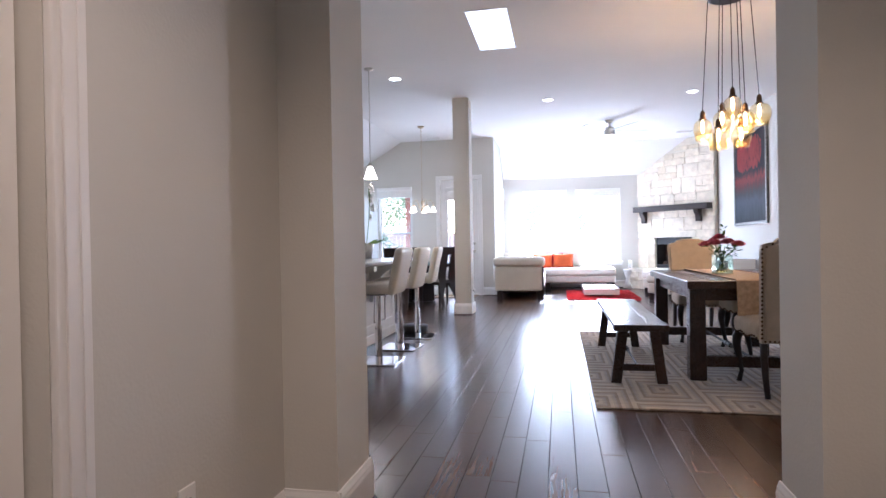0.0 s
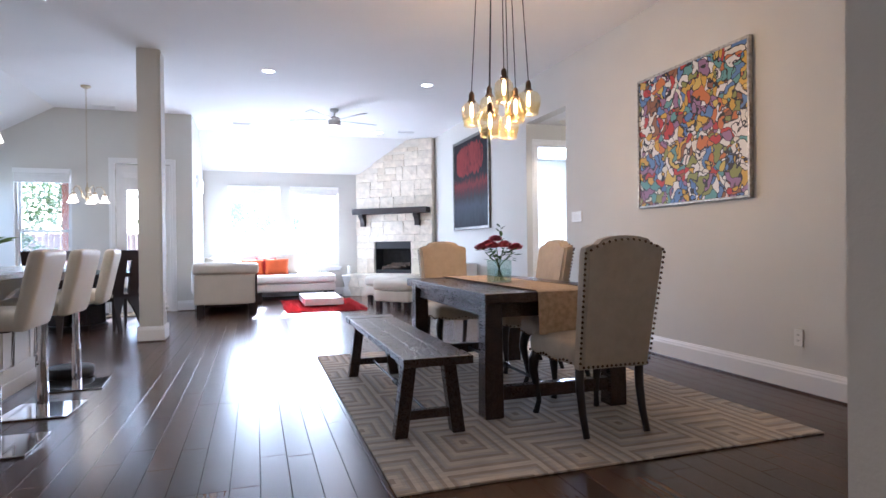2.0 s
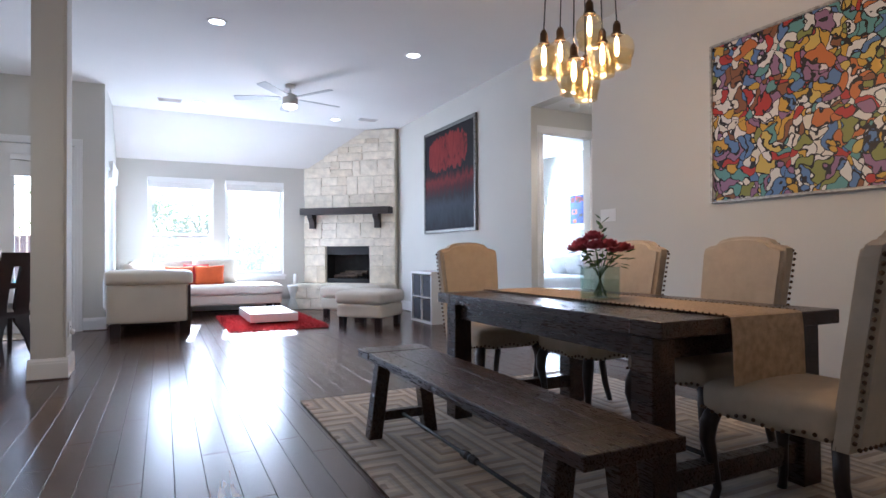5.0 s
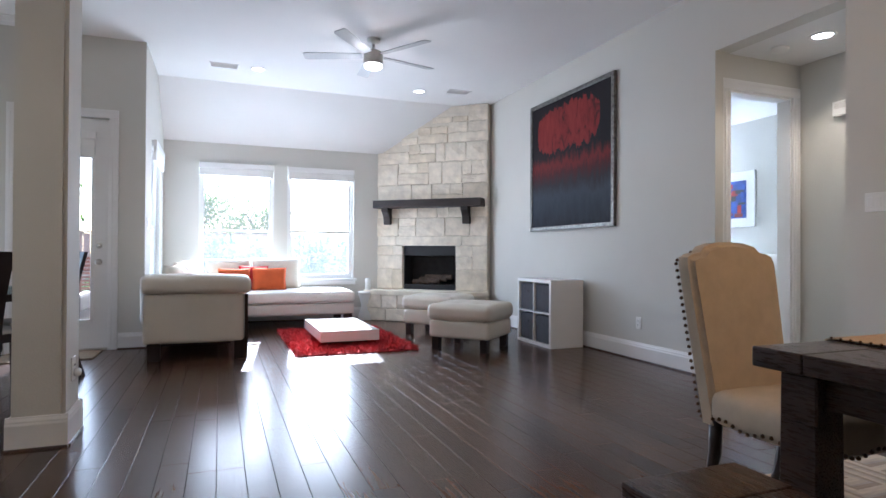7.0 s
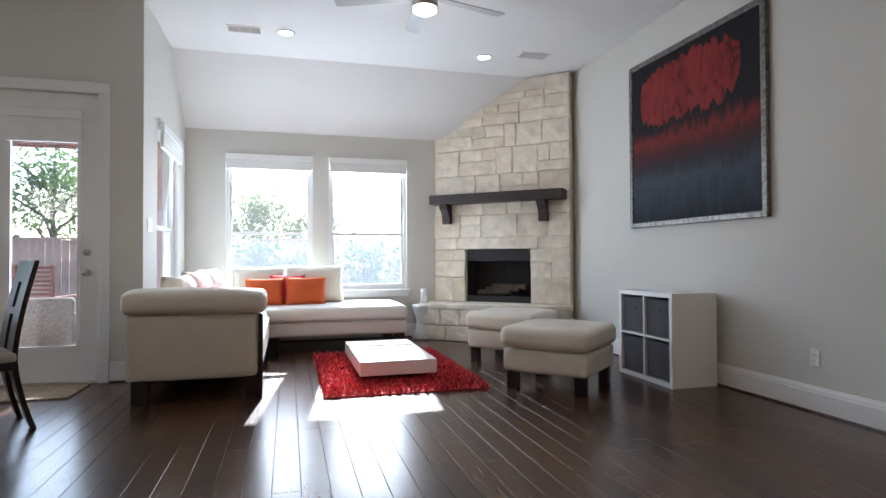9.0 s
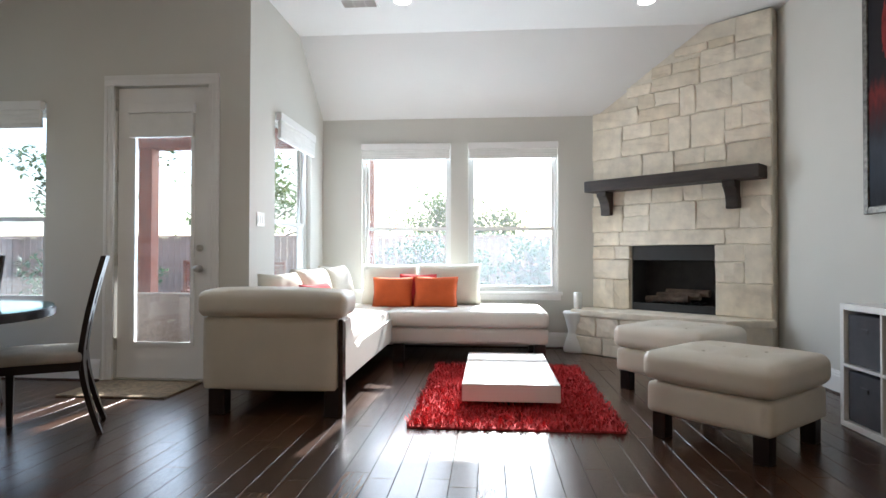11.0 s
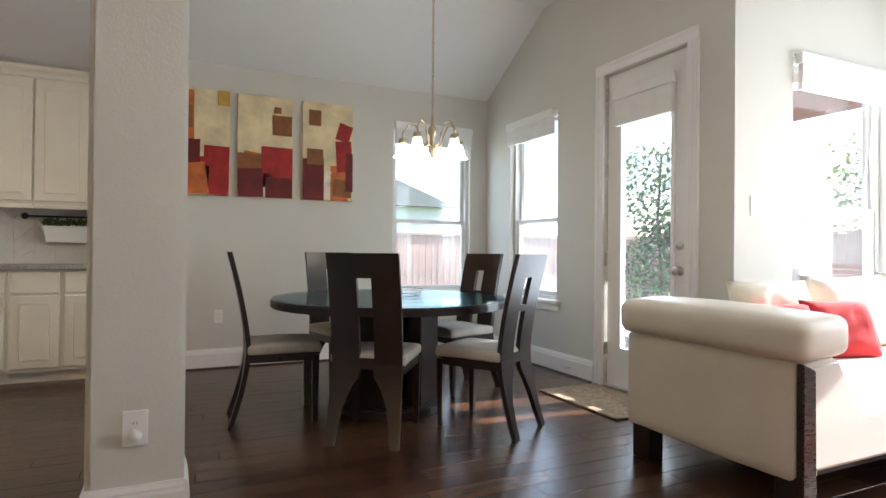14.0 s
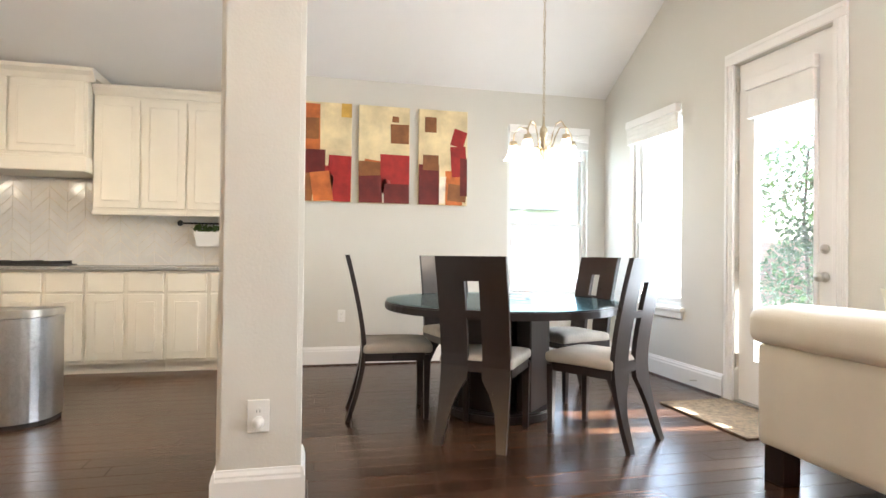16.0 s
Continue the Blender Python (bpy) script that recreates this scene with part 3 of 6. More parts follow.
for z in (0.25, 0.95, 1.65, 2.25):
    part("hinge", box((-0.006, 0.005, z), (0.012, 0.03, z + 0.1), 0.003), NICKEL, d)
part("threshold", box((0, -0.01, 0.0), (w, 0.16, 0.018), 0.004), NICKEL, d, "metal threshold")

# hall doorway and entry doorway trim
hd = thing("door_2", Matrix.Translation((3.575, 8.78, 0)), "white cased doorway standing open to a bedroom", "doorway", "", "structure")
casing(hd, 0.74, 2.44, 0.0)
for lo, hi in (((0, 0, 0), (0.015, 0.13, 2.44)), ((0.725, 0, 0), (0.74, 0.13, 2.44)), ((0.015, 0, 2.425), (0.725, 0.13, 2.44))):
    part("jamb", box(lo, hi), WHITE, hd)
ed = thing("door_3", Matrix.Translation((-0.88, 0.08, 0)) @ Matrix.Rotation(radians(90), 4, "Z"), "white moulded door in a cased opening", "door", "", "structure")
casing(ed, 0.955, 2.1, 0.0)
part("door_slab", box((0.01, 0.06, 0.01), (0.95, 0.1, 2.09), 0.003), WHITE, ed)
for z0, z1 in ((0.2, 0.95), (1.1, 1.95)):
    part("door_panel", box((0.15, 0.052, z0), (0.81, 0.062, z1), 0.004), WHITE, ed)

# ---- hearth and stone chimney across the corner ----
FA, FB = Vector((1.93, 14.15, 0)), Vector((3.39, 12.84, 0))
FLEN = (FB - FA).length
ang = math.atan2(FB.y - FA.y, FB.x - FA.x)
FM = Matrix.Translation(FA) @ Matrix.Rotation(ang, 4, "Z")   # x along the face, -y into the room
fp = thing("fireplace", FM, "corner fireplace of cream limestone blocks with a dark wood mantel", "fireplace", "", "structure")
bm = bmesh.new()
for lo, hi in (((0.006, 0.03, 0), (0.448, 0.30, 3.30)), ((1.337, 0.006, 0), (1.84, 0.30, 3.30)), ((0.448, 0.006, 0), (1.337, 0.30, 0.47)), ((0.448, 0.006, 1.155), (1.337, 0.30, 3.30))):
    add_box(bm, lo, hi)
core = part("chimney_core", bm, MORTAR, fp)
bm = bmesh.new()
for lo, hi in (((0.448, 0.36, 0.47), (1.337, 0.39, 1.155)), ((0.44, 0.05, 0.47), (0.46, 0.38, 1.155)), ((1.325, 0.05, 0.47), (1.345, 0.38, 1.155)), ((0.46, 0.05, 1.14), (1.325, 0.38, 1.16)), ((0.46, 0.05, 0.46), (1.325, 0.38, 0.475))):
    add_box(bm, lo, hi)
fb = part("firebox", bm, FIREBRICK, fp, "soot-black firebox")
part("firebox_hood", box((0.46, 0.03, 1.0), (1.325, 0.055, 1.15), 0.004), BLACK, fp)
part("firebox_sill", box((0.46, 0.03, 0.475), (1.325, 0.055, 0.55), 0.004), BLACK, fp)
for i in range(7):
    part("grate_bar", tube([(0.65 + i * 0.08, 0.12, 0.56), (0.65 + i * 0.08, 0.3, 0.56)], 0.009), BLACK, fp)
for i, (x, a) in enumerate(((0.8, 8), (0.9, -6), (0.98, 3))):
    part("gas_log", tube([(x - 0.25, 0.17 + 0.05 * i, 0.58 + 0.04 * i), (x + 0.2, 0.19 + 0.04 * i, 0.6 + 0.03 * i)], 0.04), BARK, fp)

# mantel shelf and corbels
part("mantel_shelf", box((0.02, -0.22, 1.745), (1.80, 0.0, 1.865), 0.006), MANTEL, fp, "thick dark wood mantel beam")
for x in (0.2, 1.52):
    out = [(0.0, 1.745), (-0.17, 1.745), (-0.17, 1.69), (-0.14, 1.67), (-0.10, 1.61), (-0.085, 1.55), (-0.085, 1.49), (0.0, 1.49)]
    part("corbel", prism(out, "x", x - 0.055, x + 0.055, 0.004), MANTEL, fp, "carved dark wood corbel")

# raised hearth of stone
bm = prism([(-0.16, -0.02), (-0.02, -0.36), (1.56, -0.36), (1.84, -0.03), (1.84, 0.03), (-0.03, 0.03)], "z", 0, 0.40)
hearth = part("hearth_core", bm, MORTAR, fp)
part("hearth_cap", prism([(-0.2, -0.01), (-0.04, -0.40), (1.58, -0.40), (1.88, -0.04), (1.84, 0.02), (-0.03, 0.02)], "z", 0.40, 0.465, 0.008), STONE, fp, "rough limestone hearth slab")

# ---- sofa ----
so = thing("sectional_sofa", Matrix.Translation((-0.64, 11.15, 0)), "cream leather sectional sofa with bolster end and dark trim", "sofa")


def soft(lo, hi, r=0.04, puff=0.015):
    c = [(a + b) / 2 for a, b in zip(lo, hi)]
    bm = cushion(hi[0] - lo[0], hi[1] - lo[1], hi[2] - lo[2], r, puff)
    bmesh.ops.translate(bm, vec=c, verts=bm.verts[:])
    return bm


part("end_panel", soft((-0.475, 0.0, 0.16), (0.43, 0.16, 0.64), 0.03, 0.0), LEATHER, so, smooth=True)
part("end_trim", prism([(0.0, 0.0), (0.085, 0.0), (0.075, 0.6), (0.0, 0.63)], "x", 0.432, 0.462, 0.004), DARKWOOD, so, "dark wood trim board")
bm = soft((-0.5, -0.045, 0.645), (0.49, 0.27, 0.815), 0.055, 0.012)
for v in bm.verts:
    v.co.z += 0.05 * (v.co.y - 0.1) - 0.018 * max(0, v.co.x)
part("end_bolster", bm, LEATHER, so, smooth=True)
prof = [(0.02, 0.62), (0.24, 0.64), (0.30, 0.55), (0.36, 0.45), (0.46, 0.40), (0.6, 0.43), (1.9, 0.45), (1.9, 0.2), (0.02, 0.2)]
part("chaise_side", prism(prof, "x", 0.40, 0.455, 0.02), WHITELEATHER, so)
part("chaise_base", soft((-0.475, 0.1, 0.18), (0.41, 2.9, 0.36), 0.03, 0.0), WHITELEATHER, so, smooth=True)
part("chaise_seat", soft((-0.45, 0.22, 0.33), (0.43, 2.85, 0.51), 0.06, 0.01), WHITELEATHER, so, smooth=True)
part("chaise_back", soft((-0.53, 0.2, 0.3), (-0.30, 2.9, 0.74), 0.08, 0.0), WHITELEATHER, so, smooth=True)
part("long_base", soft((0.4, 1.95, 0.18), (1.96, 2.9, 0.345), 0.03, 0.0), WHITELEATHER, so, smooth=True)
part("long_seat", soft((0.38, 1.90, 0.345), (1.97, 2.9, 0.51), 0.06, 0.012), WHITELEATHER, so, smooth=True)
part("long_back", soft((-0.4, 2.70, 0.3), (0.95, 2.93, 0.66), 0.08, 0.0), WHITELEATHER, so, smooth=True)
for x, y in ((-0.38, 0.06), (0.39, 0.06), (-0.38, 2.75), (1.88, 2.0), (1.88, 2.8), (0.5, 2.05)):
    part("leg", box((x - 0.055, y - 0.05, 0), (x + 0.055, y + 0.05, 0.19), 0.006), ESPRESSO, so, "dark block leg")
part("plinth", box((-0.36, 0.3, 0.1), (0.3, 2.7, 0.19)), ESPRESSO, so)


def pillow(x, y, z, rz, lean, w, h, t, mat, label):
    ob = link_bm("throw_pillow", throw_pillow(w, h, t), mat, True)
    ob.matrix_world = Matrix.Translation((x, y, z)) @ Matrix.Rotation(radians(rz), 4, "Z") @ Matrix.Rotation(radians(lean), 4, "X")
    return tagged(ob, label, "pillow", "sofa pillows")


pillow(-0.33, 13.72, 0.50, 0, -12, 0.62, 0.46, 0.2, PILLOW, "large cream cotton pillow against the sofa back")
pillow(0.33, 13.70, 0.50, 3, -12, 0.68, 0.47, 0.2, PILLOW, "large cream cotton pillow below the window")
pillow(-0.25, 13.44, 0.50, 4, -16, 0.42, 0.33, 0.14, ORANGE, "orange cotton pillow leaning on a cream one")
pillow(0.20, 13.42, 0.50, -3, -16, 0.46, 0.34, 0.14, ORANGE, "orange cotton pillow on the long seat")
pillow(0.0, 13.53, 0.50, 0, -14, 0.4, 0.36, 0.12, REDC, "red cotton pillow behind the orange ones")
pillow(-0.80, 11.95, 0.50, 75, -18, 0.5, 0.42, 0.18, PILLOW, "cream cotton pillow on the chaise")
pillow(-0.70, 11.82, 0.50, 66, -22, 0.40, 0.31, 0.13, REDC, "red cotton pillow on the chaise")
pillow(-0.58, 12.16, 0.50, 72, -22, 0.40, 0.33, 0.13, REDC, "red cotton pillow leaning to the chaise back")
pillow(-0.75, 12.6, 0.50, 85, -18, 0.7, 0.45, 0.2, PILLOW, "large cream pillow along the chaise back")
pillow(-0.72, 13.25, 0.50, 80, -16, 0.6, 0.46, 0.2, PILLOW, "large cream pillow in the sofa corner")

# ---- red shag rug and coffee table ----
def shag():
    bm = bmesh.new()
    rnd = random.Random(4)
    add_box(bm, (-0.64, -0.98, 0.001), (0.64, 0.98, 0.012))
    for i in range(11000):
        x, y = rnd.uniform(-0.655, 0.655), rnd.uniform(-1.0, 1.0)
        a = rnd.uniform(0, 6.28)
        l, h, wd = rnd.uniform(0.015, 0.035), rnd.uniform(0.022, 0.05), 0.0055
        dx, dy = math.cos(a), math.sin(a)
        p = [(x - dy * wd, y + dx * wd, 0.008), (x + dy * wd, y - dx * wd, 0.008), (x + dx * l + dy * wd * 0.6, y + dy * l - dx * wd * 0.6, h), (x + dx * l - dy * wd * 0.6, y + dy * l + dx * wd * 0.6, h)]
        bm.faces.new([bm.verts.new(q) for q in p])
    return bm


SHAG = material("red_shag", (0.52, 0.04, 0.045), 0.95, vary=0.4, scale=40)
rr = link_bm("shag_rug", shag(), SHAG)
rr.location = (0.915, 11.95, 0.0)
tagged(rr, "deep red shag rug on the dark wood floor", "rug")
ct = thing("coffee_table", Matrix.Translation((0.9, 12.0, 0.0)), "low white lacquered block coffee table on the red rug", "coffee table")
part("tabletop", box((-0.325, -0.635, 0.07), (0.325, 0.635, 0.187), 0.004), LACQUER, ct)
part("plinth", box((-0.22, -0.5, 0.012), (0.22, 0.5, 0.07)), ESPRESSO, ct, "recessed dark plinth")


# ---- ottomans ----
def ottoman(x, y, rz):
    o = thing("ottoman", Matrix.Translation((x, y, 0)) @ Matrix.Rotation(radians(rz), 4, "Z"), "square cream leather ottoman with a tufted cushion and dark block legs", "ottoman", "ottomans")
    s = 0.345
    part("base", soft((-s, -s, 0.14), (s, s, 0.32), 0.03, 0.0), LEATHER, o, smooth=True)
    bm = cushion(0.74, 0.74, 0.17, 0.06, 0.025, 21)
    for v in bm.verts:
        for tx in (-0.12, 0.12):
            for ty in (-0.12, 0.12):
                q = math.hypot(v.co.x - tx, v.co.y - ty)
                if v.co.z > 0:
                    v.co.z -= 0.036 * math.exp(-(q / 0.075) ** 2)
        v.co.z += 0.41
    part("cushion", bm, LEATHER, o, "tufted leather cushion", smooth=True)
    for tx in (-0.12, 0.12):
        for ty in (-0.12, 0.12):
            part("button", lathe([(0.0, 0.008), (0.008, 0.006), (0.012, 0.0)], 10, (tx, ty, 0.494)), LEATHER, o)
    for lx in (-0.28, 0.28):
        for ly in (-0.28, 0.28):
            part("leg", box((lx - 0.04, ly - 0.04, 0), (lx + 0.04, ly + 0.04, 0.145), 0.004), ESPRESSO, o)
    return o


ottoman(2.15, 10.93, 42)
ottoman(2.24, 12.17, 44)

# small drum stool with a candle
ds = thing("side_stool", Matrix.Translation((1.70, 13.93, 0)), "white ceramic hourglass stool beside the hearth", "stool")
part("body", lathe([(0.0, 0.0), (0.13, 0.0), (0.14, 0.015), (0.085, 0.19), (0.08, 0.22), (0.13, 0.4), (0.14, 0.425), (0.13, 0.44), (0.0, 0.44)]), CERAMIC, ds, smooth=True)
cd = link_bm("pillar_candle", lathe([(0.0, 0.0), (0.042, 0.0), (0.043, 0.2), (0.038, 0.205), (0.03, 0.195), (0.0, 0.195)]), CERAMIC, True)
cd.location = (1.72, 13.93, 0.44)
tagged(cd, "white pillar candle on the small stool", "candle")

# ---- cube shelf ----
cs = thing("cube_shelf", Matrix.Translation((3.34, 10.53, 0)), "white two-by-two cube shelf with grey fabric bins", "shelf")
sh = []
for nm, lo, hi in (("side_panel", (-0.42, 0, 0), (0, 0.038, 0.75)), ("side_panel", (-0.42, 0.712, 0), (0, 0.75, 0.75)), ("top_panel", (-0.42, 0.038, 0.712), (0, 0.712, 0.75)), ("bottom_panel", (-0.42, 0.038, 0), (0, 0.712, 0.038)),
                   ("divider", (-0.42, 0.366, 0.038), (0, 0.384, 0.712)), ("shelf_board", (-0.42, 0.038, 0.366), (-0.001, 0.366, 0.384)), ("shelf_board", (-0.42, 0.384, 0.366), (-0.001, 0.712, 0.384)), ("back_panel", (-0.004, 0.038, 0.038), (0.0, 0.712, 0.712))):
    part(nm, box(lo, hi, 0.002, 1), LACQUER, cs)
for y0 in (0.045, 0.391):
    for z0 in (0.042, 0.388):
        b = thing("fabric_bin", Matrix.Translation((3.34, 10.53 + y0, z0)), "dark grey fabric storage bin in the cube shelf", "storage bin", "shelf bins")
        part("bin_body", box((-0.40, 0.0, 0.0), (-0.02, 0.312, 0.30), 0.008), FELT, b)
        part("pull_tab", box((-0.408, 0.12, 0.2), (-0.40, 0.19, 0.225), 0.003), FELT, b)

# ---- dining area ----
def rug_material():
    """Grey and cream rug of nested square-cornered figures."""
    m = bpy.data.materials.new("geometric_rug")
    m.use_nodes = True
    nt = m.node_tree
    b = nt.nodes["Principled BSDF"]
    b.inputs["Roughness"].default_value = 0.95
    tc = nt.nodes.new("ShaderNodeTexCoord")
    sep = nt.nodes.new("ShaderNodeSeparateXYZ")
    nt.links.new(tc.outputs["Object"], sep.inputs[0])

    def mth(op, a, c=None):
        n = nt.nodes.new("ShaderNodeMath")
        n.operation = op
        for i, v in enumerate((a, c)):
            if v is None:
                continue
            if isinstance(v, (int, float)):
                n.inputs[i].default_value = v
            else:
                nt.links.new(v, n.inputs[i])
        return n.outputs[0]
    # nested diamonds, turned so that their sides run with the rug, shifted in alternate rows
    u = mth("MULTIPLY", sep.outputs[0], 2.1)
    row = mth("FLOOR", u)
    sh = mth("MULTIPLY", mth("MODULO", mth("ABSOLUTE", row), 2.0), 0.5)
    v = mth("ADD", mth("MULTIPLY", sep.outputs[1], 1.35), sh)
    fu = mth("ABSOLUTE", mth("SUBTRACT", mth("FRACT", mth("ADD", u, 100)), 0.5))
    fv = mth("ABSOLUTE", mth("SUBTRACT", mth("FRACT", mth("ADD", v, 100)), 0.5))
    ring = mth("MAXIMUM", fu, fv)
    bands = mth("FRACT", mth("MULTIPLY", ring, 7.0))
    col = ramp(nt, bands, [(0.0, (0.34, 0.29, 0.24)), (0.28, (0.56, 0.50, 0.42)), (0.62, (0.47, 0.42, 0.36)), (0.85, (0.40, 0.37, 0.34))], "CONSTANT")
    vec = coords(nt, (60, 60, 1))
    fiber = noise_tex(nt, vec, 4.0, 3)
    mix = nt.nodes.new("ShaderNodeMix")
    mix.data_type, mix.blend_type = "RGBA", "MULTIPLY"
    mix.inputs["Factor"].default_value = 0.8
    nt.links.new(col, mix.inputs["A"])
    nt.links.new(ramp(nt, noise_tex(nt, coords(nt, (2, 9, 1)), 5.0, 4), [(0.3, (0.75, 0.75, 0.76)), (0.7, (1.12, 1.1, 1.06))]), mix.inputs["B"])
    nt.links.new(mix.outputs["Result"], b.inputs["Base Color"])
    add = mth("ADD", mth("MULTIPLY", mth("GREATER_THAN", bands, 0.28), 0.6), mth("MULTIPLY", fiber, 0.6))
    bump(nt, add, 0.6, 0.004, b)
    return m


rug = link_bm("area_rug", box((-1.195, -1.62, 0.0), (1.195, 1.62, 0.012), 0.004), rug_material())
rug.location = (1.54, 5.47, 0.001)
tagged(rug, "cream and grey area rug with a nested rectangle pattern", "rug")

RZ = 0.013
tb = thing("dining_table", Matrix.Translation((1.57, 5.50, RZ)), "dark-stained heavy wooden dining table on trestle legs", "table")
TW, TL = 0.515, 0.90
for i in range(4):
    x0 = -TW + 0.002 + i * (2 * TW / 4)
    part("top_plank", box((x0, -TL + 0.16, 0.695), (x0 + 2 * TW / 4 - 0.003, TL - 0.16, 0.752), 0.003), DARKWOOD, tb)
for s in (-1, 1):
    part("breadboard_end", box((-TW, min(s * TL, s * (TL - 0.158)), 0.693), (TW, max(s * TL, s * (TL - 0.158)), 0.753), 0.005), DARKWOOD, tb)
    part("apron_end", box((-TW + 0.09, s * 0.78 - 0.02, 0.60), (TW - 0.09, s * 0.78 + 0.02, 0.693)), DARKWOOD, tb)
    part("foot_rail", box((-TW + 0.12, s * 0.775 - 0.035, 0.10), (TW - 0.12, s * 0.775 + 0.035, 0.18), 0.005), DARKWOOD, tb)
    for t in (-1, 1):
        bm = bmesh.new()
        bmesh.ops.create_cone(bm, cap_ends=True, segments=4, radius1=0.085, radius2=0.078, depth=0.69, matrix=Matrix.Translation((t * (TW - 0.085), s * 0.775, 0.345)) @ Matrix.Rotation(radians(45), 4, "Z"))
        bmesh.ops.bevel(bm, geom=bm.edges[:], offset=0.005, segments=1, affect="EDGES")
        part("leg", bm, DARKWOOD, tb)
    part("side_apron", box((s * 0.43 - 0.018, -0.72, 0.60), (s * 0.43 + 0.018, 0.72, 0.693)), DARKWOOD, tb)
part("iron_rod", tube([(0, -0.74, 0.14), (0, 0.74, 0.14)], 0.011), IRON, tb, "black iron turnbuckle rod")
part("turnbuckle", lathe([(0.0, -0.09), (0.02, -0.08), (0.024, -0.03), (0.018, 0), (0.024, 0.03), (0.02, 0.08), (0, 0.09)], 12), IRON, tb, m=Matrix.Translation((0, 0, 0.14)) @ Matrix.Rotation(radians(90), 4, "X"))

# runner laid along the table, hanging at the near end
edge = [(-0.925, 0.50), (-0.922, 0.60), (-0.918, 0.70), (-0.912, 0.753), (-0.895, 0.760), (0.895, 0.760), (0.912, 0.753), (0.917, 0.68), (0.92, 0.58)]
back = [(0.917, 0.58), (0.914, 0.68), (0.909, 0.751), (0.893, 0.757), (-0.893, 0.757), (-0.909, 0.751), (-0.915, 0.70), (-0.919, 0.60), (-0.922, 0.50)]
bm = prism(edge + back, "x", -0.21, 0.21)
rn = thing("table_runner", Matrix.Translation((1.60, 5.50, RZ + 0.0015)), "beige woven table runner with a dark scalloped edge", "table runner")
part("cloth", bm, RUNNER, rn)
for sx in (-1, 1):
    bm = bmesh.new()
    for i in range(60):
        bmesh.ops.create_icosphere(bm, subdivisions=1, radius=0.005, matrix=Matrix.Translation((sx * 0.211, -0.88 + i * 0.03, 0.760)))
    tagged(part("edge_trim", bm, BRONZE, rn, "dark scalloped edging"), kind="stuff")

# bench
bn = thing("dining_bench", Matrix.Translation((0.695, 5.33, RZ)), "dark-stained wooden bench with splayed legs and an iron rod", "bench")
for i in range(3):
    part("seat_plank", box((-0.185 + i * 0.1235, -0.80, 0.415), (-0.065 + i * 0.1235, 0.80, 0.455), 0.003), DARKWOOD, bn)
for s in (-1, 1):
    part("breadboard_end", box((-0.19, min(s * 0.98, s * 0.803), 0.412), (0.19, max(s * 0.98, s * 0.803), 0.457), 0.004), DARKWOOD, bn)
    for t in (-1, 1):
        bm = box((-0.037, -0.037, 0.0), (0.037, 0.037, 0.413), 0.004, 1)
        for v in bm.verts:
            v.co.x += t * (0.165 - 0.055 * v.co.z / 0.413)
        part("leg", bm, DARKWOOD, bn, m=Matrix.Translation((0, s * 0.78, 0)))
    part("cross_rail", box((-0.13, s * 0.78 - 0.02, 0.09), (0.13, s * 0.78 + 0.02, 0.14), 0.003), DARKWOOD, bn)
part("iron_rod", tube([(0, -0.77, 0.115), (0, 0.77, 0.115)], 0.009), IRON, bn)
part("turnbuckle", lathe([(0.0, -0.07), (0.016, -0.06), (0.02, -0.02), (0.014, 0), (0.02, 0.02), (0.016, 0.06), (0, 0.07)], 12), IRON, bn, m=Matrix.Translation((0, 0, 0.115)) @ Matrix.Rotation(radians(90), 4, "X"))


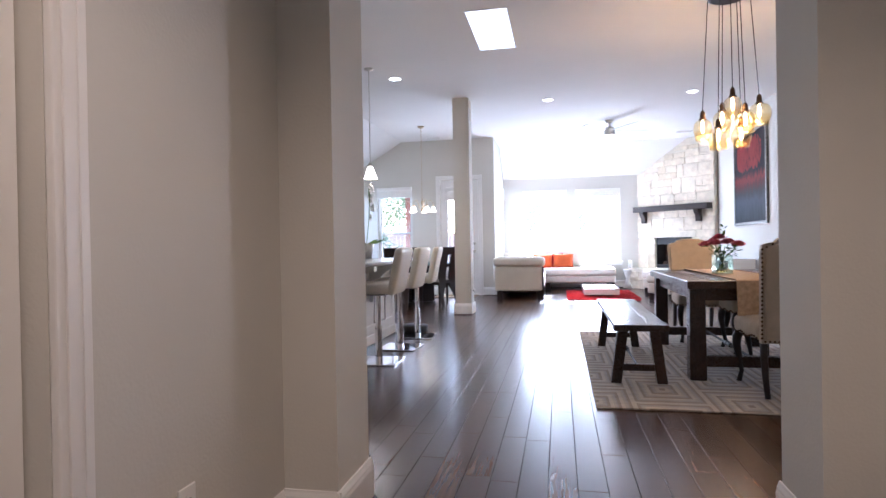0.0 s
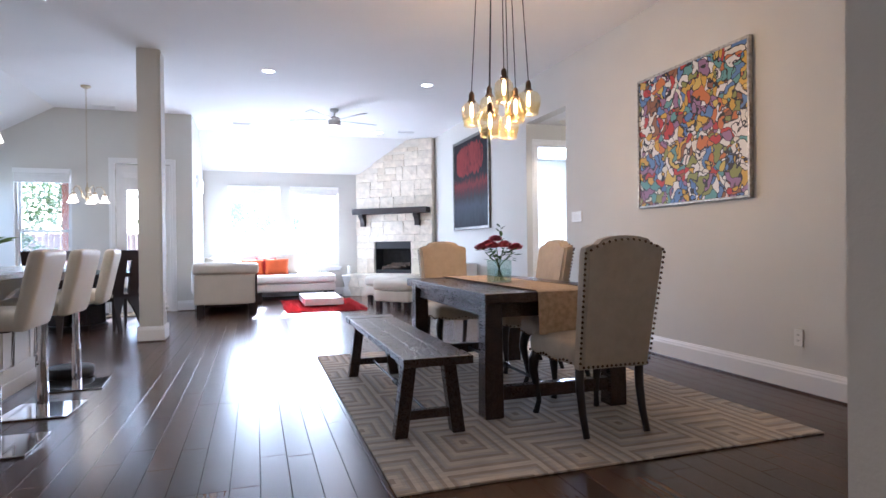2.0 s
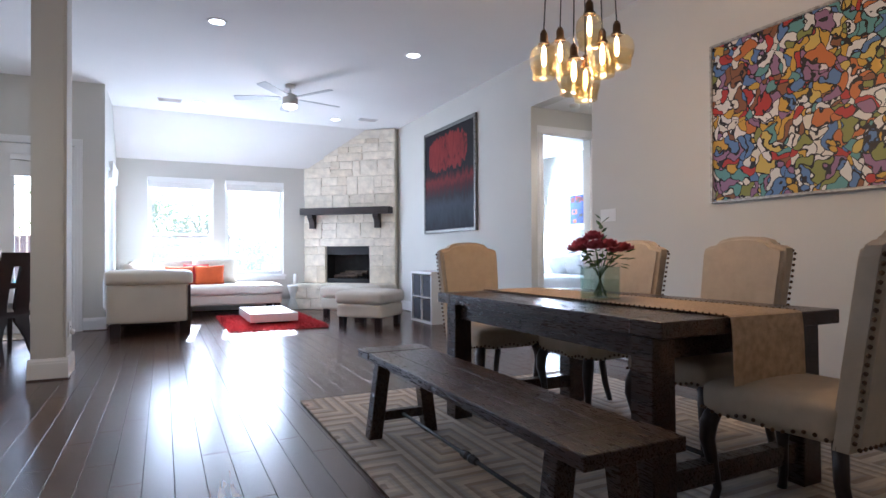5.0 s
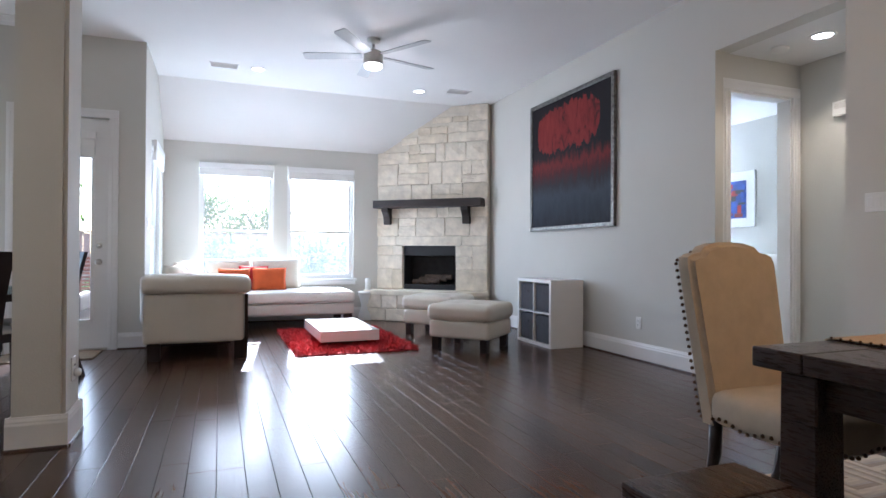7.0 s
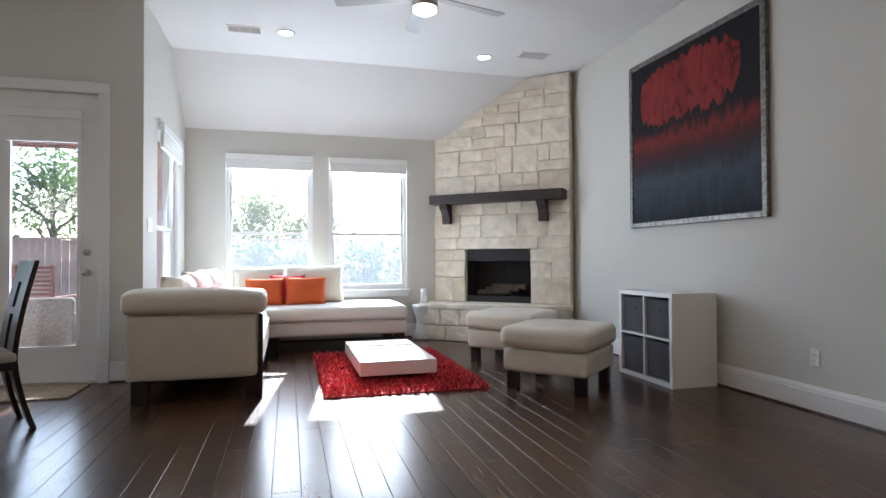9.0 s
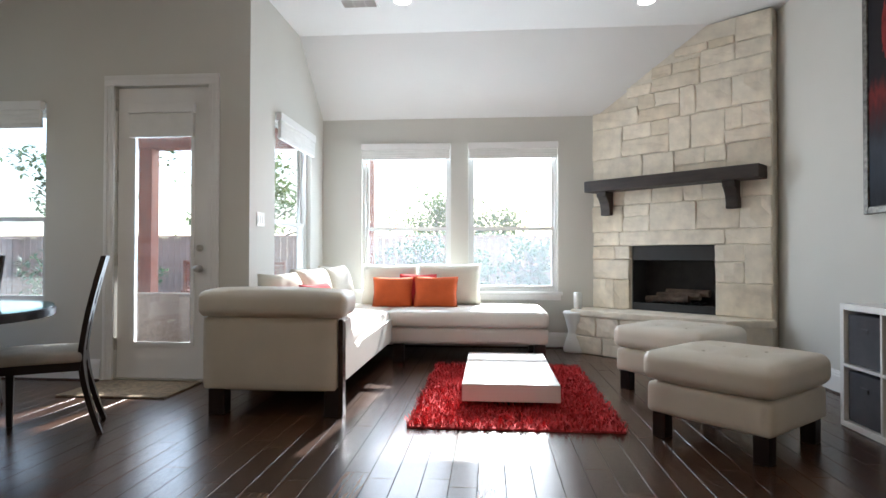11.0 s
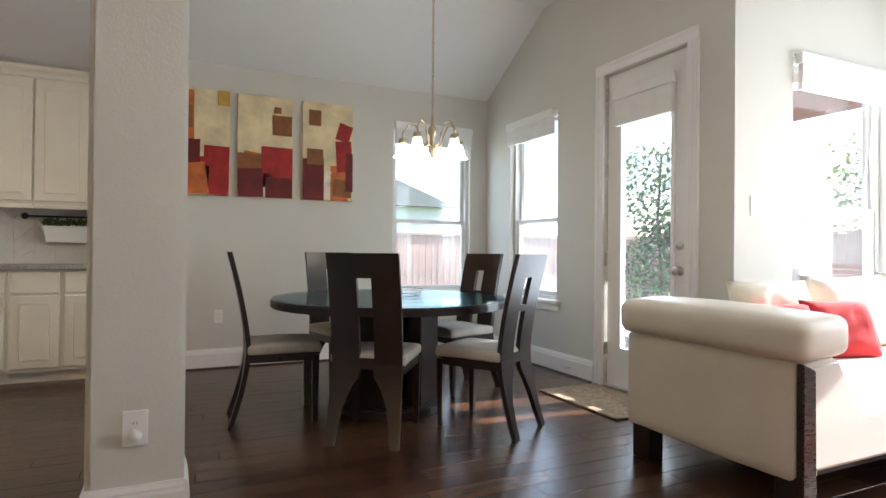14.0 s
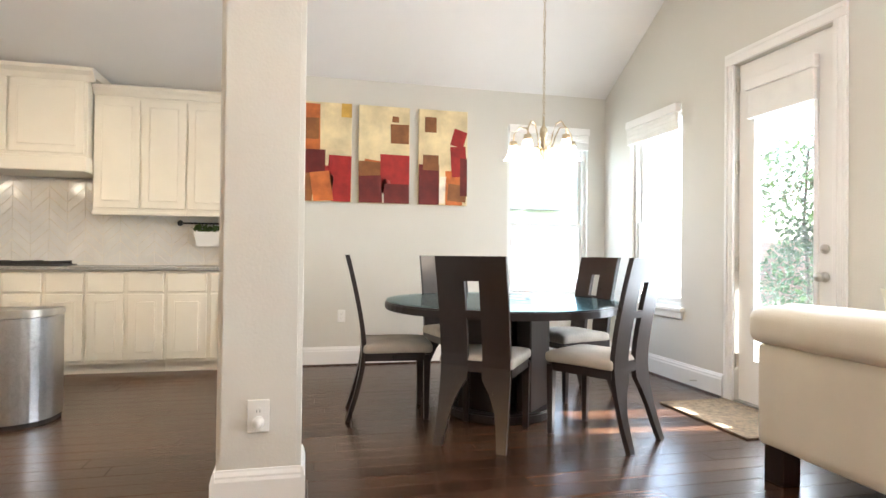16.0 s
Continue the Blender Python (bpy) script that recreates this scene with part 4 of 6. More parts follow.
# upholstered chairs
def dining_chair():
    """A linen chair with nail-head trim, facing +y from its own middle."""
    c = thing("dining_chair", Matrix.Identity(4), "beige linen dining chair with nail-head trim and dark cabriole legs", "chair", "upholstered dining chairs")
    bm = cushion(0.50, 0.50, 0.13, 0.045, 0.02, 9)
    for v in bm.verts:
        if v.co.y < 0:
            v.co.x *= 1 - 0.10 * (-v.co.y / 0.25)
        v.co += Vector((0, 0.02, 0.435))
    part("seat", bm, LINEN, c, smooth=True)
    # back with a stepped camel top, leaning a little
    out = [(-0.215, 0.36), (0.215, 0.36), (0.24, 0.98), (0.235, 1.015), (0.20, 1.03), (0.165, 1.035), (0.14, 1.06), (0.08, 1.075), (0.0, 1.08), (-0.08, 1.075), (-0.14, 1.06), (-0.165, 1.035), (-0.20, 1.03), (-0.235, 1.015), (-0.24, 0.98)]
    bm = prism(out, "y", -0.045, 0.045)
    rim = [e for e in bm.edges if abs(e.verts[0].co.y - e.verts[1].co.y) < 1e-4]
    bmesh.ops.bevel(bm, geom=rim, offset=0.02, segments=3, affect="EDGES")
    for v in bm.verts:
        v.co.y += -0.235 - (v.co.z - 0.36) * 0.17
    part("backrest", bm, LINEN, c)
    def nail(bm, p, d):
        bmesh.ops.create_icosphere(bm, subdivisions=1, radius=0.0085, matrix=Matrix.Translation(p))
    bm = bmesh.new()
    for sx in (-1, 1):
        for i in range(22):
            z = 0.40 + i * 0.028
            x = sx * (0.216 + 0.025 * (z - 0.36) / 0.62)
            nail(bm, (x, -0.272 - (z - 0.36) * 0.17, z), None)
    for i in range(15):
        x = -0.2 + i * 0.4 / 14
        nail(bm, (x, -0.284, 0.378), None)
    for i in range(13):
        a = i / 12
        xx = -0.22 + 0.44 * a
        nail(bm, (xx, -0.28 - 0.115, 1.015 + 0.055 * (1 - abs(2 * a - 1) ** 2.2) - 0.012), None)
    tagged(part("back_nail_trim", bm, BRONZE, c, "row of dark nail heads"), kind="stuff")
    bm = bmesh.new()
    for sx in (-1, 1):
        for i in range(14):
            y = -0.2 + i * 0.034
            nail(bm, (sx * 0.25 * (1 - 0.10 * max(0, -(y - 0.02) / 0.25)), y, 0.39 + 0.01 * math.sin(i * 1.0)), None)
    for i in range(16):
        nail(bm, (-0.235 + i * 0.47 / 15, 0.268, 0.39 + 0.01 * math.sin(i)), None)
    tagged(part("seat_nail_trim", bm, BRONZE, c, "row of dark nail heads"), kind="stuff")
    for sx in (-1, 1):
        pts = [(sx * 0.205, 0.225, 0.40), (sx * 0.225, 0.245, 0.33), (sx * 0.228, 0.25, 0.27), (sx * 0.212, 0.235, 0.16), (sx * 0.202, 0.225, 0.08), (sx * 0.212, 0.238, 0.02), (sx * 0.215, 0.242, 0.0)]
        part("front_leg", tube(pts, 0.02, 10, [0.03, 0.034, 0.03, 0.02, 0.016, 0.018, 0.021]), ESPRESSO, c, smooth=True)
        pts = [(sx * 0.19, -0.22, 0.40), (sx * 0.19, -0.225, 0.25), (sx * 0.19, -0.25, 0.12), (sx * 0.19, -0.29, 0.0)]
        part("back_leg", tube(pts, 0.02, 8, [0.026, 0.024, 0.021, 0.018]), ESPRESSO, c, smooth=True)
    return c


ch = dining_chair()
places = [(1.648, 4.47, 0), (1.57, 6.62, 180), (1.94, 5.97, 90), (1.94, 5.18, 90)]
ch.matrix_world = pose(places[0][0], places[0][1], RZ, 0, 0, places[0][2])
for x, y, a in places[1:]:
    copy_thing(ch, pose(x, y, RZ, 0, 0, a))

# vase of roses
vs = thing("flower_vase", Matrix.Translation((1.51, 5.43, RZ + 0.76)), "square clear glass vase with pink roses and green leaves", "vase")
bm = bmesh.new()
for lo, hi in (((-0.07, -0.07, 0), (-0.065, 0.07, 0.165)), ((0.065, -0.07, 0), (0.07, 0.07, 0.165)), ((-0.065, -0.07, 0), (0.065, -0.065, 0.165)), ((-0.065, 0.065, 0), (0.065, 0.07, 0.165)), ((-0.065, -0.065, 0), (0.065, 0.065, 0.008))):
    add_box(bm, lo, hi)
part("glass_box", bm, VASEGLASS, vs, "clear glass")
part("water", box((-0.064, -0.064, 0.009), (0.064, 0.064, 0.10)), VASEGLASS, vs)
rnd = random.Random(7)


def leaf_bm(bm, at, way, size, wid=0.5):
    way = Vector(way).normalized()
    side = way.cross(Vector((0, 0, 1)))
    if side.length < 0.05:
        side = Vector((1, 0, 0))
    side.normalize()
    at = Vector(at)
    n = way.cross(side)
    p = [at, at + way * size * 0.35 + side * size * wid * 0.5, at + way * size * 0.72 + side * size * wid * 0.36 - n * size * 0.05, at + way * size, at + way * size * 0.72 - side * size * wid * 0.36 - n * size * 0.05, at + way * size * 0.35 - side * size * wid * 0.5]
    m = at + way * size * 0.4 + n * size * 0.07
    vv = [bm.verts.new(q) for q in p]
    c = bm.verts.new(m)
    for i in range(6):
        bm.faces.new((vv[i], vv[(i + 1) % 6], c))


heads = [(-0.13, 0.02, 0.255), (-0.075, -0.06, 0.265), (-0.015, 0.03, 0.315), (0.015, -0.055, 0.27), (0.07, 0.05, 0.275), (0.12, -0.04, 0.255), (0.155, 0.05, 0.25), (-0.05, 0.08, 0.28)]
for hx, hy, hz in heads:
    part("stem", tube([(-hx * 0.3, -hy * 0.3, 0.015), (hx * 0.15, hy * 0.15, 0.14), (hx * 0.8, hy * 0.8, hz - 0.03)], 0.003, 6), LEAF, vs)
    bm = bmesh.new()
    for k in range(26):
        f = k / 26
        a = k * 2.399
        r = 0.011 + 0.034 * f
        tilt = 0.15 + 1.0 * f
        c = Vector((hx + r * 0.6 * math.cos(a), hy + r * 0.6 * math.sin(a), hz + 0.018 * (1 - f)))
        leaf_bm(bm, c - Vector((0, 0, 0.014)), (math.cos(a) * tilt, math.sin(a) * tilt, 1.1 - 0.5 * f), 0.036 + 0.013 * f, 1.1)
    part("rose", bm, PETAL, vs, "pink rose bloom")
bm = bmesh.new()
for k in range(46):
    a = rnd.uniform(0, 6.28)
    r = rnd.uniform(0.03, 0.13)
    leaf_bm(bm, (r * math.cos(a), r * math.sin(a), rnd.uniform(0.16, 0.25)), (math.cos(a), math.sin(a), rnd.uniform(-0.7, 0.5)), rnd.uniform(0.045, 0.07), 0.55)
for k in range(7):
    leaf_bm(bm, (0.01, 0.0, 0.30 + 0.018 * k), (math.cos(k * 2.4), math.sin(k * 2.4), 0.7), 0.05, 0.5)
part("leaves", bm, DARKLEAF, vs, "dark green rose leaves")

# ---- cluster pendant over the table ----
cp = thing("cluster_pendant", Matrix.Translation((1.68, 5.76, 3.31)), "cluster of seven amber glass pendants on black cords", "pendant light")
part("canopy", lathe([(0.0, 0.0), (0.17, 0.0), (0.17, -0.02), (0.15, -0.03), (0.0, -0.03)]), BLACK, cp, smooth=False)
drops = [(-0.22, 0.07, 2.28, 0.081), (-0.12, -0.07, 2.17, 0.096), (0.01, -0.05, 2.45, 0.077), (0.12, -0.03, 2.31, 0.088), (0.24, -0.02, 2.38, 0.10), (-0.02, 0.18, 2.37, 0.082), (0.13, 0.13, 2.21, 0.088)]
for dx, dy, zt, r in drops:
    z = zt - 3.31
    part("cord", tube([(dx * 0.75, dy * 0.75, -0.02), (dx, dy, z)], 0.004, 6), BLACK, cp)
    part("socket", lathe([(0.0, 0.0), (0.012, 0.0), (0.022, -0.02), (0.024, -0.07), (0.034, -0.075), (0.034, -0.085), (0.0, -0.085)], 16, (dx, dy, z)), BRONZE, cp, "dark bronze socket")
    prof = [(0.028, -0.075), (0.036, -0.085), (r * 0.72, -0.10), (r * 0.93, -0.125), (r, -0.16), (r * 0.99, -0.19), (r * 0.90, -0.225), (r * 0.80, -0.245), (r * 0.82, -0.252), (r * 0.80, -0.275), (r * 0.76, -0.278), (r * 0.78, -0.25), (r * 0.95, -0.19)]
    sg = part("glass_jar", lathe(prof, 24, (dx, dy, z)), AMBER, cp, "amber glass jar shade", smooth=True)
    sg.visible_shadow = False
    part("filament", lathe([(0.0, -0.085), (0.009, -0.10), (0.014, -0.14), (0.014, -0.18), (0.009, -0.20), (0.0, -0.21)], 10, (dx, dy, z)), FILAMENT, sg, "glowing filament bulb")
for dx, dy, zt, r in drops:
    bulb("pendant_bulb", (1.68 + dx, 5.76 + dy, zt - 0.235), 1.0, 0.02, (1.0, 0.58, 0.26))


# ---- framed pictures ----
def red_black_art():
    m = bpy.data.materials.new("red_black_painting")
    m.use_nodes = True
    nt = m.node_tree
    b = nt.nodes["Principled BSDF"]
    b.inputs["Roughness"].default_value = 0.7
    b.inputs["Specular IOR Level"].default_value = 0.2
    tc = nt.nodes.new("ShaderNodeTexCoord")
    sep = nt.nodes.new("ShaderNodeSeparateXYZ")
    nt.links.new(tc.outputs["Generated"], sep.inputs[0])
    n = noise_tex(nt, coords(nt, (1, 13, 4), kind="Generated"), 1.4, 7, 0.68)

    def mth(op, a, c=None, d=None):
        q = nt.nodes.new("ShaderNodeMath")
        q.operation = op
        for i, v in enumerate((a, c, d)):
            if v is None:
                continue
            if isinstance(v, (int, float)):
                q.inputs[i].default_value = v
            else:
                nt.links.new(v, q.inputs[i])
        return q.outputs[0]
    zz = mth("ADD", sep.outputs[2], mth("MULTIPLY", mth("SUBTRACT", n, 0.5), 0.28))
    base = ramp(nt, zz, [(0.0, (0.014, 0.016, 0.022)), (0.12, (0.030, 0.037, 0.050)), (0.24, (0.050, 0.058, 0.075)), (0.33, (0.034, 0.030, 0.036)), (0.42, (0.075, 0.016, 0.017)), (0.49, (0.17, 0.020, 0.018)), (0.54, (0.06, 0.014, 0.014)), (0.57, (0.014, 0.011, 0.013)), (1.0, (0.014, 0.011, 0.013))])
    # the red cloud: a rounded blob in the upper part
    dy = mth("MULTIPLY", mth("SUBTRACT", sep.outputs[1], 0.52), 2.35)
    dz = mth("MULTIPLY", mth("SUBTRACT", zz, 0.77), 5.2)
    q = mth("ADD", mth("POWER", mth("ABSOLUTE", dy), 4.0), mth("POWER", mth("ABSOLUTE", dz), 3.0))
    mask = mth("LESS_THAN", q, 0.75)
    st = noise_tex(nt, coords(nt, (1, 14, 5), kind="Generated"), 1.0, 4, 0.6, 1.5)
    red = ramp(nt, st, [(0.3, (0.05, 0.01, 0.01)), (0.45, (0.20, 0.02, 0.018)), (0.8, (0.27, 0.035, 0.03))])
    mix = nt.nodes.new("ShaderNodeMix")
    mix.data_type = "RGBA"
    nt.links.new(mask, mix.inputs["Factor"])
    nt.links.new(base, mix.inputs["A"])
    nt.links.new(red, mix.inputs["B"])
    nt.links.new(mix.outputs["Result"], b.inputs["Base Color"])
    bump(nt, st, 0.3, 0.004, b)
    return m


def pop_art():
    m = bpy.data.materials.new("pop_painting")
    m.use_nodes = True
    nt = m.node_tree
    b = nt.nodes["Principled BSDF"]
    b.inputs["Roughness"].default_value = 0.5
    v = coords(nt, (1, 1, 1))
    warp = nt.nodes.new("ShaderNodeTexNoise")
    warp.inputs["Scale"].default_value = 5.2
    warp.inputs["Detail"].default_value = 2.0
    nt.links.new(v, warp.inputs["Vector"])
    sc = nt.nodes.new("ShaderNodeVectorMath")
    sc.operation = "MULTIPLY_ADD"
    sc.inputs[1].default_value = (0.42, 0.42, 0.42)
    nt.links.new(warp.outputs["Color"], sc.inputs[0])
    nt.links.new(v, sc.inputs[2])
    cells = nt.nodes.new("ShaderNodeTexVoronoi")
    cells.inputs["Scale"].default_value = 11.5
    nt.links.new(sc.outputs[0], cells.inputs["Vector"])
    edge = nt.nodes.new("ShaderNodeTexVoronoi")
    edge.feature = "DISTANCE_TO_EDGE"
    edge.inputs["Scale"].default_value = 11.5
    nt.links.new(sc.outputs[0], edge.inputs["Vector"])
    sep = nt.nodes.new("ShaderNodeSeparateColor")
    nt.links.new(cells.outputs["Color"], sep.inputs[0])
    pal = [(0.0, (0.70, 0.66, 0.55)), (0.13, (0.60, 0.35, 0.03)), (0.25, (0.10, 0.20, 0.42)), (0.36, (0.45, 0.03, 0.02)), (0.46, (0.72, 0.70, 0.64)), (0.56, (0.24, 0.26, 0.05)), (0.62, (0.76, 0.73, 0.67)), (0.67, (0.55, 0.16, 0.03)), (0.73, (0.28, 0.14, 0.24)), (0.82, (0.12, 0.30, 0.28)), (0.90, (0.24, 0.09, 0.03)), (0.96, (0.62, 0.45, 0.08))]
    col = ramp(nt, sep.outputs[0], pal, "CONSTANT")
    line = ramp(nt, edge.outputs["Distance"], [(0.0, (0.015, 0.014, 0.02)), (0.055, (1, 1, 1))], "CONSTANT")
    mix = nt.nodes.new("ShaderNodeMix")
    mix.data_type, mix.blend_type = "RGBA", "MULTIPLY"
    mix.inputs["Factor"].default_value = 1.0
    nt.links.new(col, mix.inputs["A"])
    nt.links.new(line, mix.inputs["B"])
    nt.links.new(mix.outputs["Result"], b.inputs["Base Color"])
    return m


def framed(name, y0, y1, z0, z1, x, fw, fmat, art, label):
    """A picture hung on the east wall, facing -x."""
    t = thing(name, Matrix.Translation((x, y0, z0)), label, "painting")
    w, h = y1 - y0, z1 - z0
    for lo, hi in (((-0.04, 0, 0), (0, fw, h)), ((-0.04, w - fw, 0), (0, w, h)), ((-0.04, fw, 0), (0, w - fw, fw)), ((-0.04, fw, h - fw), (0, w - fw, h))):
        part("frame_rail", box(lo, hi, 0.006), fmat, t)
    ob = part("canvas", box((-0.028, fw - 0.002, fw - 0.002), (-0.006, w - fw + 0.002, h - fw + 0.002)), art, t)
    return t


framed("framed_painting", 10.03, 11.76, 1.33, 2.955, 3.398, 0.05, PEWTER, red_black_art(), "large dark painting with a red cloud in a silver frame")
framed("framed_painting", 4.93, 6.27, 1.39, 2.625, 3.398, 0.022, SILVER, pop_art(), "large crowded multicoloured painting in a thin silver frame")

# three panels over the breakfast table
CANVAS = material("ochre_canvas", (0.72, 0.60, 0.36), 0.7, vary=0.28, scale=4, grain=0.3, grain_scale=60)
PAINTS = {n: material("paint_" + n, c, 0.65, vary=0.3, scale=9, grain=0.3, grain_scale=60) for n, c in {
    "orange": (0.52, 0.14, 0.03), "red": (0.33, 0.015, 0.012), "maroon": (0.13, 0.010, 0.008), "umber": (0.24, 0.09, 0.025), "cream": (0.75, 0.70, 0.58), "ochre": (0.55, 0.33, 0.06)}.items()}
PANELS = [
    (8.96, [("orange", 0, .45, .4, .98, 0), ("umber", .02, .62, .38, .84, 0), ("maroon", .02, .28, .5, .52, 0), ("red", .55, 0, 1, .47, 2), ("orange", .25, 0, .62, .3, -8), ("red", .3, .2, .62, .36, 0), ("umber", 0, .0, .28, .3, 4), ("ochre", .8, .86, 1, 1, 0), ("cream", .5, 0, .64, .27, 4)]),
    (9.51, [("umber", .62, .62, .98, .82, 0), ("umber", 0, .24, .55, .42, 3), ("red", .42, .1, 1, .5, 0), ("maroon", .5, 0, 1, .2, 0), ("maroon", 0, 0, .45, .28, -3), ("orange", .1, .3, .5, .44, 6), ("orange", .25, .02, .42, .22, 12), ("cream", .44, 0, .6, .24, 6), ("umber", .65, .84, .78, .9, 0)]),
    (10.085, [("umber", .12, .76, .36, .92, 0), ("red", .68, .62, .95, .8, 16), ("red", .66, .3, .98, .62, -4), ("maroon", 0, 0, .42, .42, 0), ("umber", .08, .36, .4, .52, 0), ("orange", .55, 0, .9, .36, 0), ("umber", .6, .04, .98, .22, 5), ("cream", .42, .02, .54, .3, 4), ("maroon", .85, .1, 1, .5, 0)]),
]
for y0, blocks in PANELS:
    t = thing("canvas_panel", on_y(-4.247, y0, 1.527), "unframed abstract canvas in ochre, orange and dark red blocks", "painting", "three canvas panels")
    part("canvas", box((0, -0.035, 0), (0.485, 0.0, 0.923), 0.003, 1), CANVAS, t)
    for i, (p, a, b, c, d2, rot) in enumerate(blocks):
        bm = box((-(c - a) * 0.2425, -0.0012 * (i % 5 + 1) - 0.0356, -(d2 - b) * 0.4615), ((c - a) * 0.2425, -0.0352, (d2 - b) * 0.4615))
        for v in bm.verts:
            v.co += 0.006 * Vector((noise.noise(v.co * 40 + Vector((i, 0, 0))), 0, noise.noise(v.co * 40 + Vector((0, 0, i)))))
            q = Matrix.Rotation(radians(rot), 3, "Y") @ v.co
            v.co = Vector((min(0.484, max(0.001, q.x + (a + c) * 0.2425)), v.co.y, min(0.922, max(0.001, q.z + (b + d2) * 0.4615))))
        part("colour_block", bm, PAINTS[p], t)

# ---- breakfast corner ----
NT = Matrix.Translation((-2.47, 10.33, 0))
nt_ = thing("round_table", NT, "round espresso wood table with a glass top on a fluted pedestal", "table")
part("tabletop", cyl(0.78, 0.685, 0.735, seg=64, r_edge=0.008), ESPRESSO, nt_)
gt = part("glass_top", cyl(0.77, 0.737, 0.745, seg=64), TABLEGLASS, nt_, "clear glass sheet")
part("pedestal_hub", cyl(0.16, 0.08, 0.69, seg=24), ESPRESSO, nt_)
for i in range(4):
    a = radians(45 + 90 * i)
    part("pedestal_slab", box((-0.05, -0.16, 0.05), (0.05, 0.16, 0.69), 0.01), ESPRESSO, nt_, m=Matrix.Rotation(a, 4, "Z") @ Matrix.Translation((0.24, 0, 0)))
part("pedestal_base", cyl(0.36, 0.0, 0.06, seg=40, r_edge=0.01), ESPRESSO, nt_)
bw = thing("wire_basket", Matrix.Translation((-2.55, 10.45, 0.745)), "flat oval wire basket on the glass table", "basket")
for i, r in enumerate((0.16, 0.18, 0.2)):
    part("wire_ring", tube([(r * math.cos(a * math.pi / 12), 0.7 * r * math.sin(a * math.pi / 12), 0.004 + 0.018 * i) for a in range(25)], 0.003, 6), CHROME, bw)


def espresso_chair():
    c = thing("dining_chair", Matrix.Identity(4), "espresso wood chair with a slotted tall back and taupe seat", "chair", "chairs round the breakfast table")

    def bend(bm):
        for v in bm.verts:
            z = v.co.z
            v.co.y += -0.20 - (0.11 * ((z - 0.45) / 0.58) ** 1.4 if z > 0.45 else 0) - (0.10 * ((0.45 - z) / 0.45) ** 1.6 if z < 0.45 else 0)
        return bm

    def board(x0, x1, z0, z1, x0b=None, x1b=None):
        bm = bmesh.new()
        n = 8
        x0b, x1b = (x0 if x0b is None else x0b), (x1 if x1b is None else x1b)
        rows = []
        for i in range(n + 1):
            z = z0 + (z1 - z0) * i / n
            f = i / n
            a, b = x0b + (x0 - x0b) * f, x1b + (x1 - x1b) * f
            rows.append([bm.verts.new(p) for p in ((a, -0.014, z), (b, -0.014, z), (b, 0.014, z), (a, 0.014, z))])
        for p, q in zip(rows, rows[1:]):
            for k in range(4):
                bm.faces.new((p[k], p[(k + 1) % 4], q[(k + 1) % 4], q[k]))
        bm.faces.new(rows[0][::-1])
        bm.faces.new(rows[-1])
        return bend(bm)
    part("back_top", board(-0.2, 0.2, 0.90, 1.035), ESPRESSO, c)
    for sx in (-1, 1):
        part("back_slat", board(*sorted((sx * 0.042, sx * 0.2)), 0.36, 0.90), ESPRESSO, c)
        part("leg_arch", board(*sorted((sx * 0.042, sx * 0.2)), 0.29, 0.36, *sorted((sx * 0.088, sx * 0.2))), ESPRESSO, c)
        part("leg_arch", board(*sorted((sx * 0.088, sx * 0.2)), 0.19, 0.29, *sorted((sx * 0.128, sx * 0.201))), ESPRESSO, c)
        part("back_leg", board(*sorted((sx * 0.128, sx * 0.201)), 0.0, 0.19, *sorted((sx * 0.155, sx * 0.205))), ESPRESSO, c)
        bm = box((sx * 0.19 - 0.022, 0.17, 0), (sx * 0.19 + 0.022, 0.214, 0.41), 0.004, 1)
        for v in bm.verts:
            f = 1 - v.co.z / 0.41
            v.co.x += -0.3 * f * (v.co.x - sx * 0.19)
            v.co.y += -0.3 * f * (v.co.y - 0.192)
        part("front_leg", bm, ESPRESSO, c)
        part("side_rail", box((sx * 0.195 - 0.012, -0.2, 0.375), (sx * 0.195 + 0.012, 0.18, 0.425)), ESPRESSO, c)
    part("slat_link", board(-0.042, 0.042, 0.70, 0.74), ESPRESSO, c)
    part("slat_link", board(-0.042, 0.042, 0.40, 0.46), ESPRESSO, c)
    part("front_rail", box((-0.19, 0.185, 0.375), (0.19, 0.21, 0.425)), ESPRESSO, c)
    bm = cushion(0.43, 0.44, 0.065, 0.025, 0.018, 9)
    bmesh.ops.translate(bm, vec=(0, 0.01, 0.45), verts=bm.verts[:])
    part("seat", bm, SUEDE, c, "taupe suede seat pad", smooth=True)
    return c


ec = espresso_chair()
spots = [(-1.99, 10.08, 55), (-1.86, 10.72, 122), (-2.55, 9.62, -4), (-3.12, 10.2, -80), (-2.78, 10.98, 195)]
ec.matrix_world = pose(*spots[0][:2], 0, 0, 0, spots[0][2])
for x, y, a in spots[1:]:
    copy_thing(ec, pose(x, y, 0, 0, 0, a))

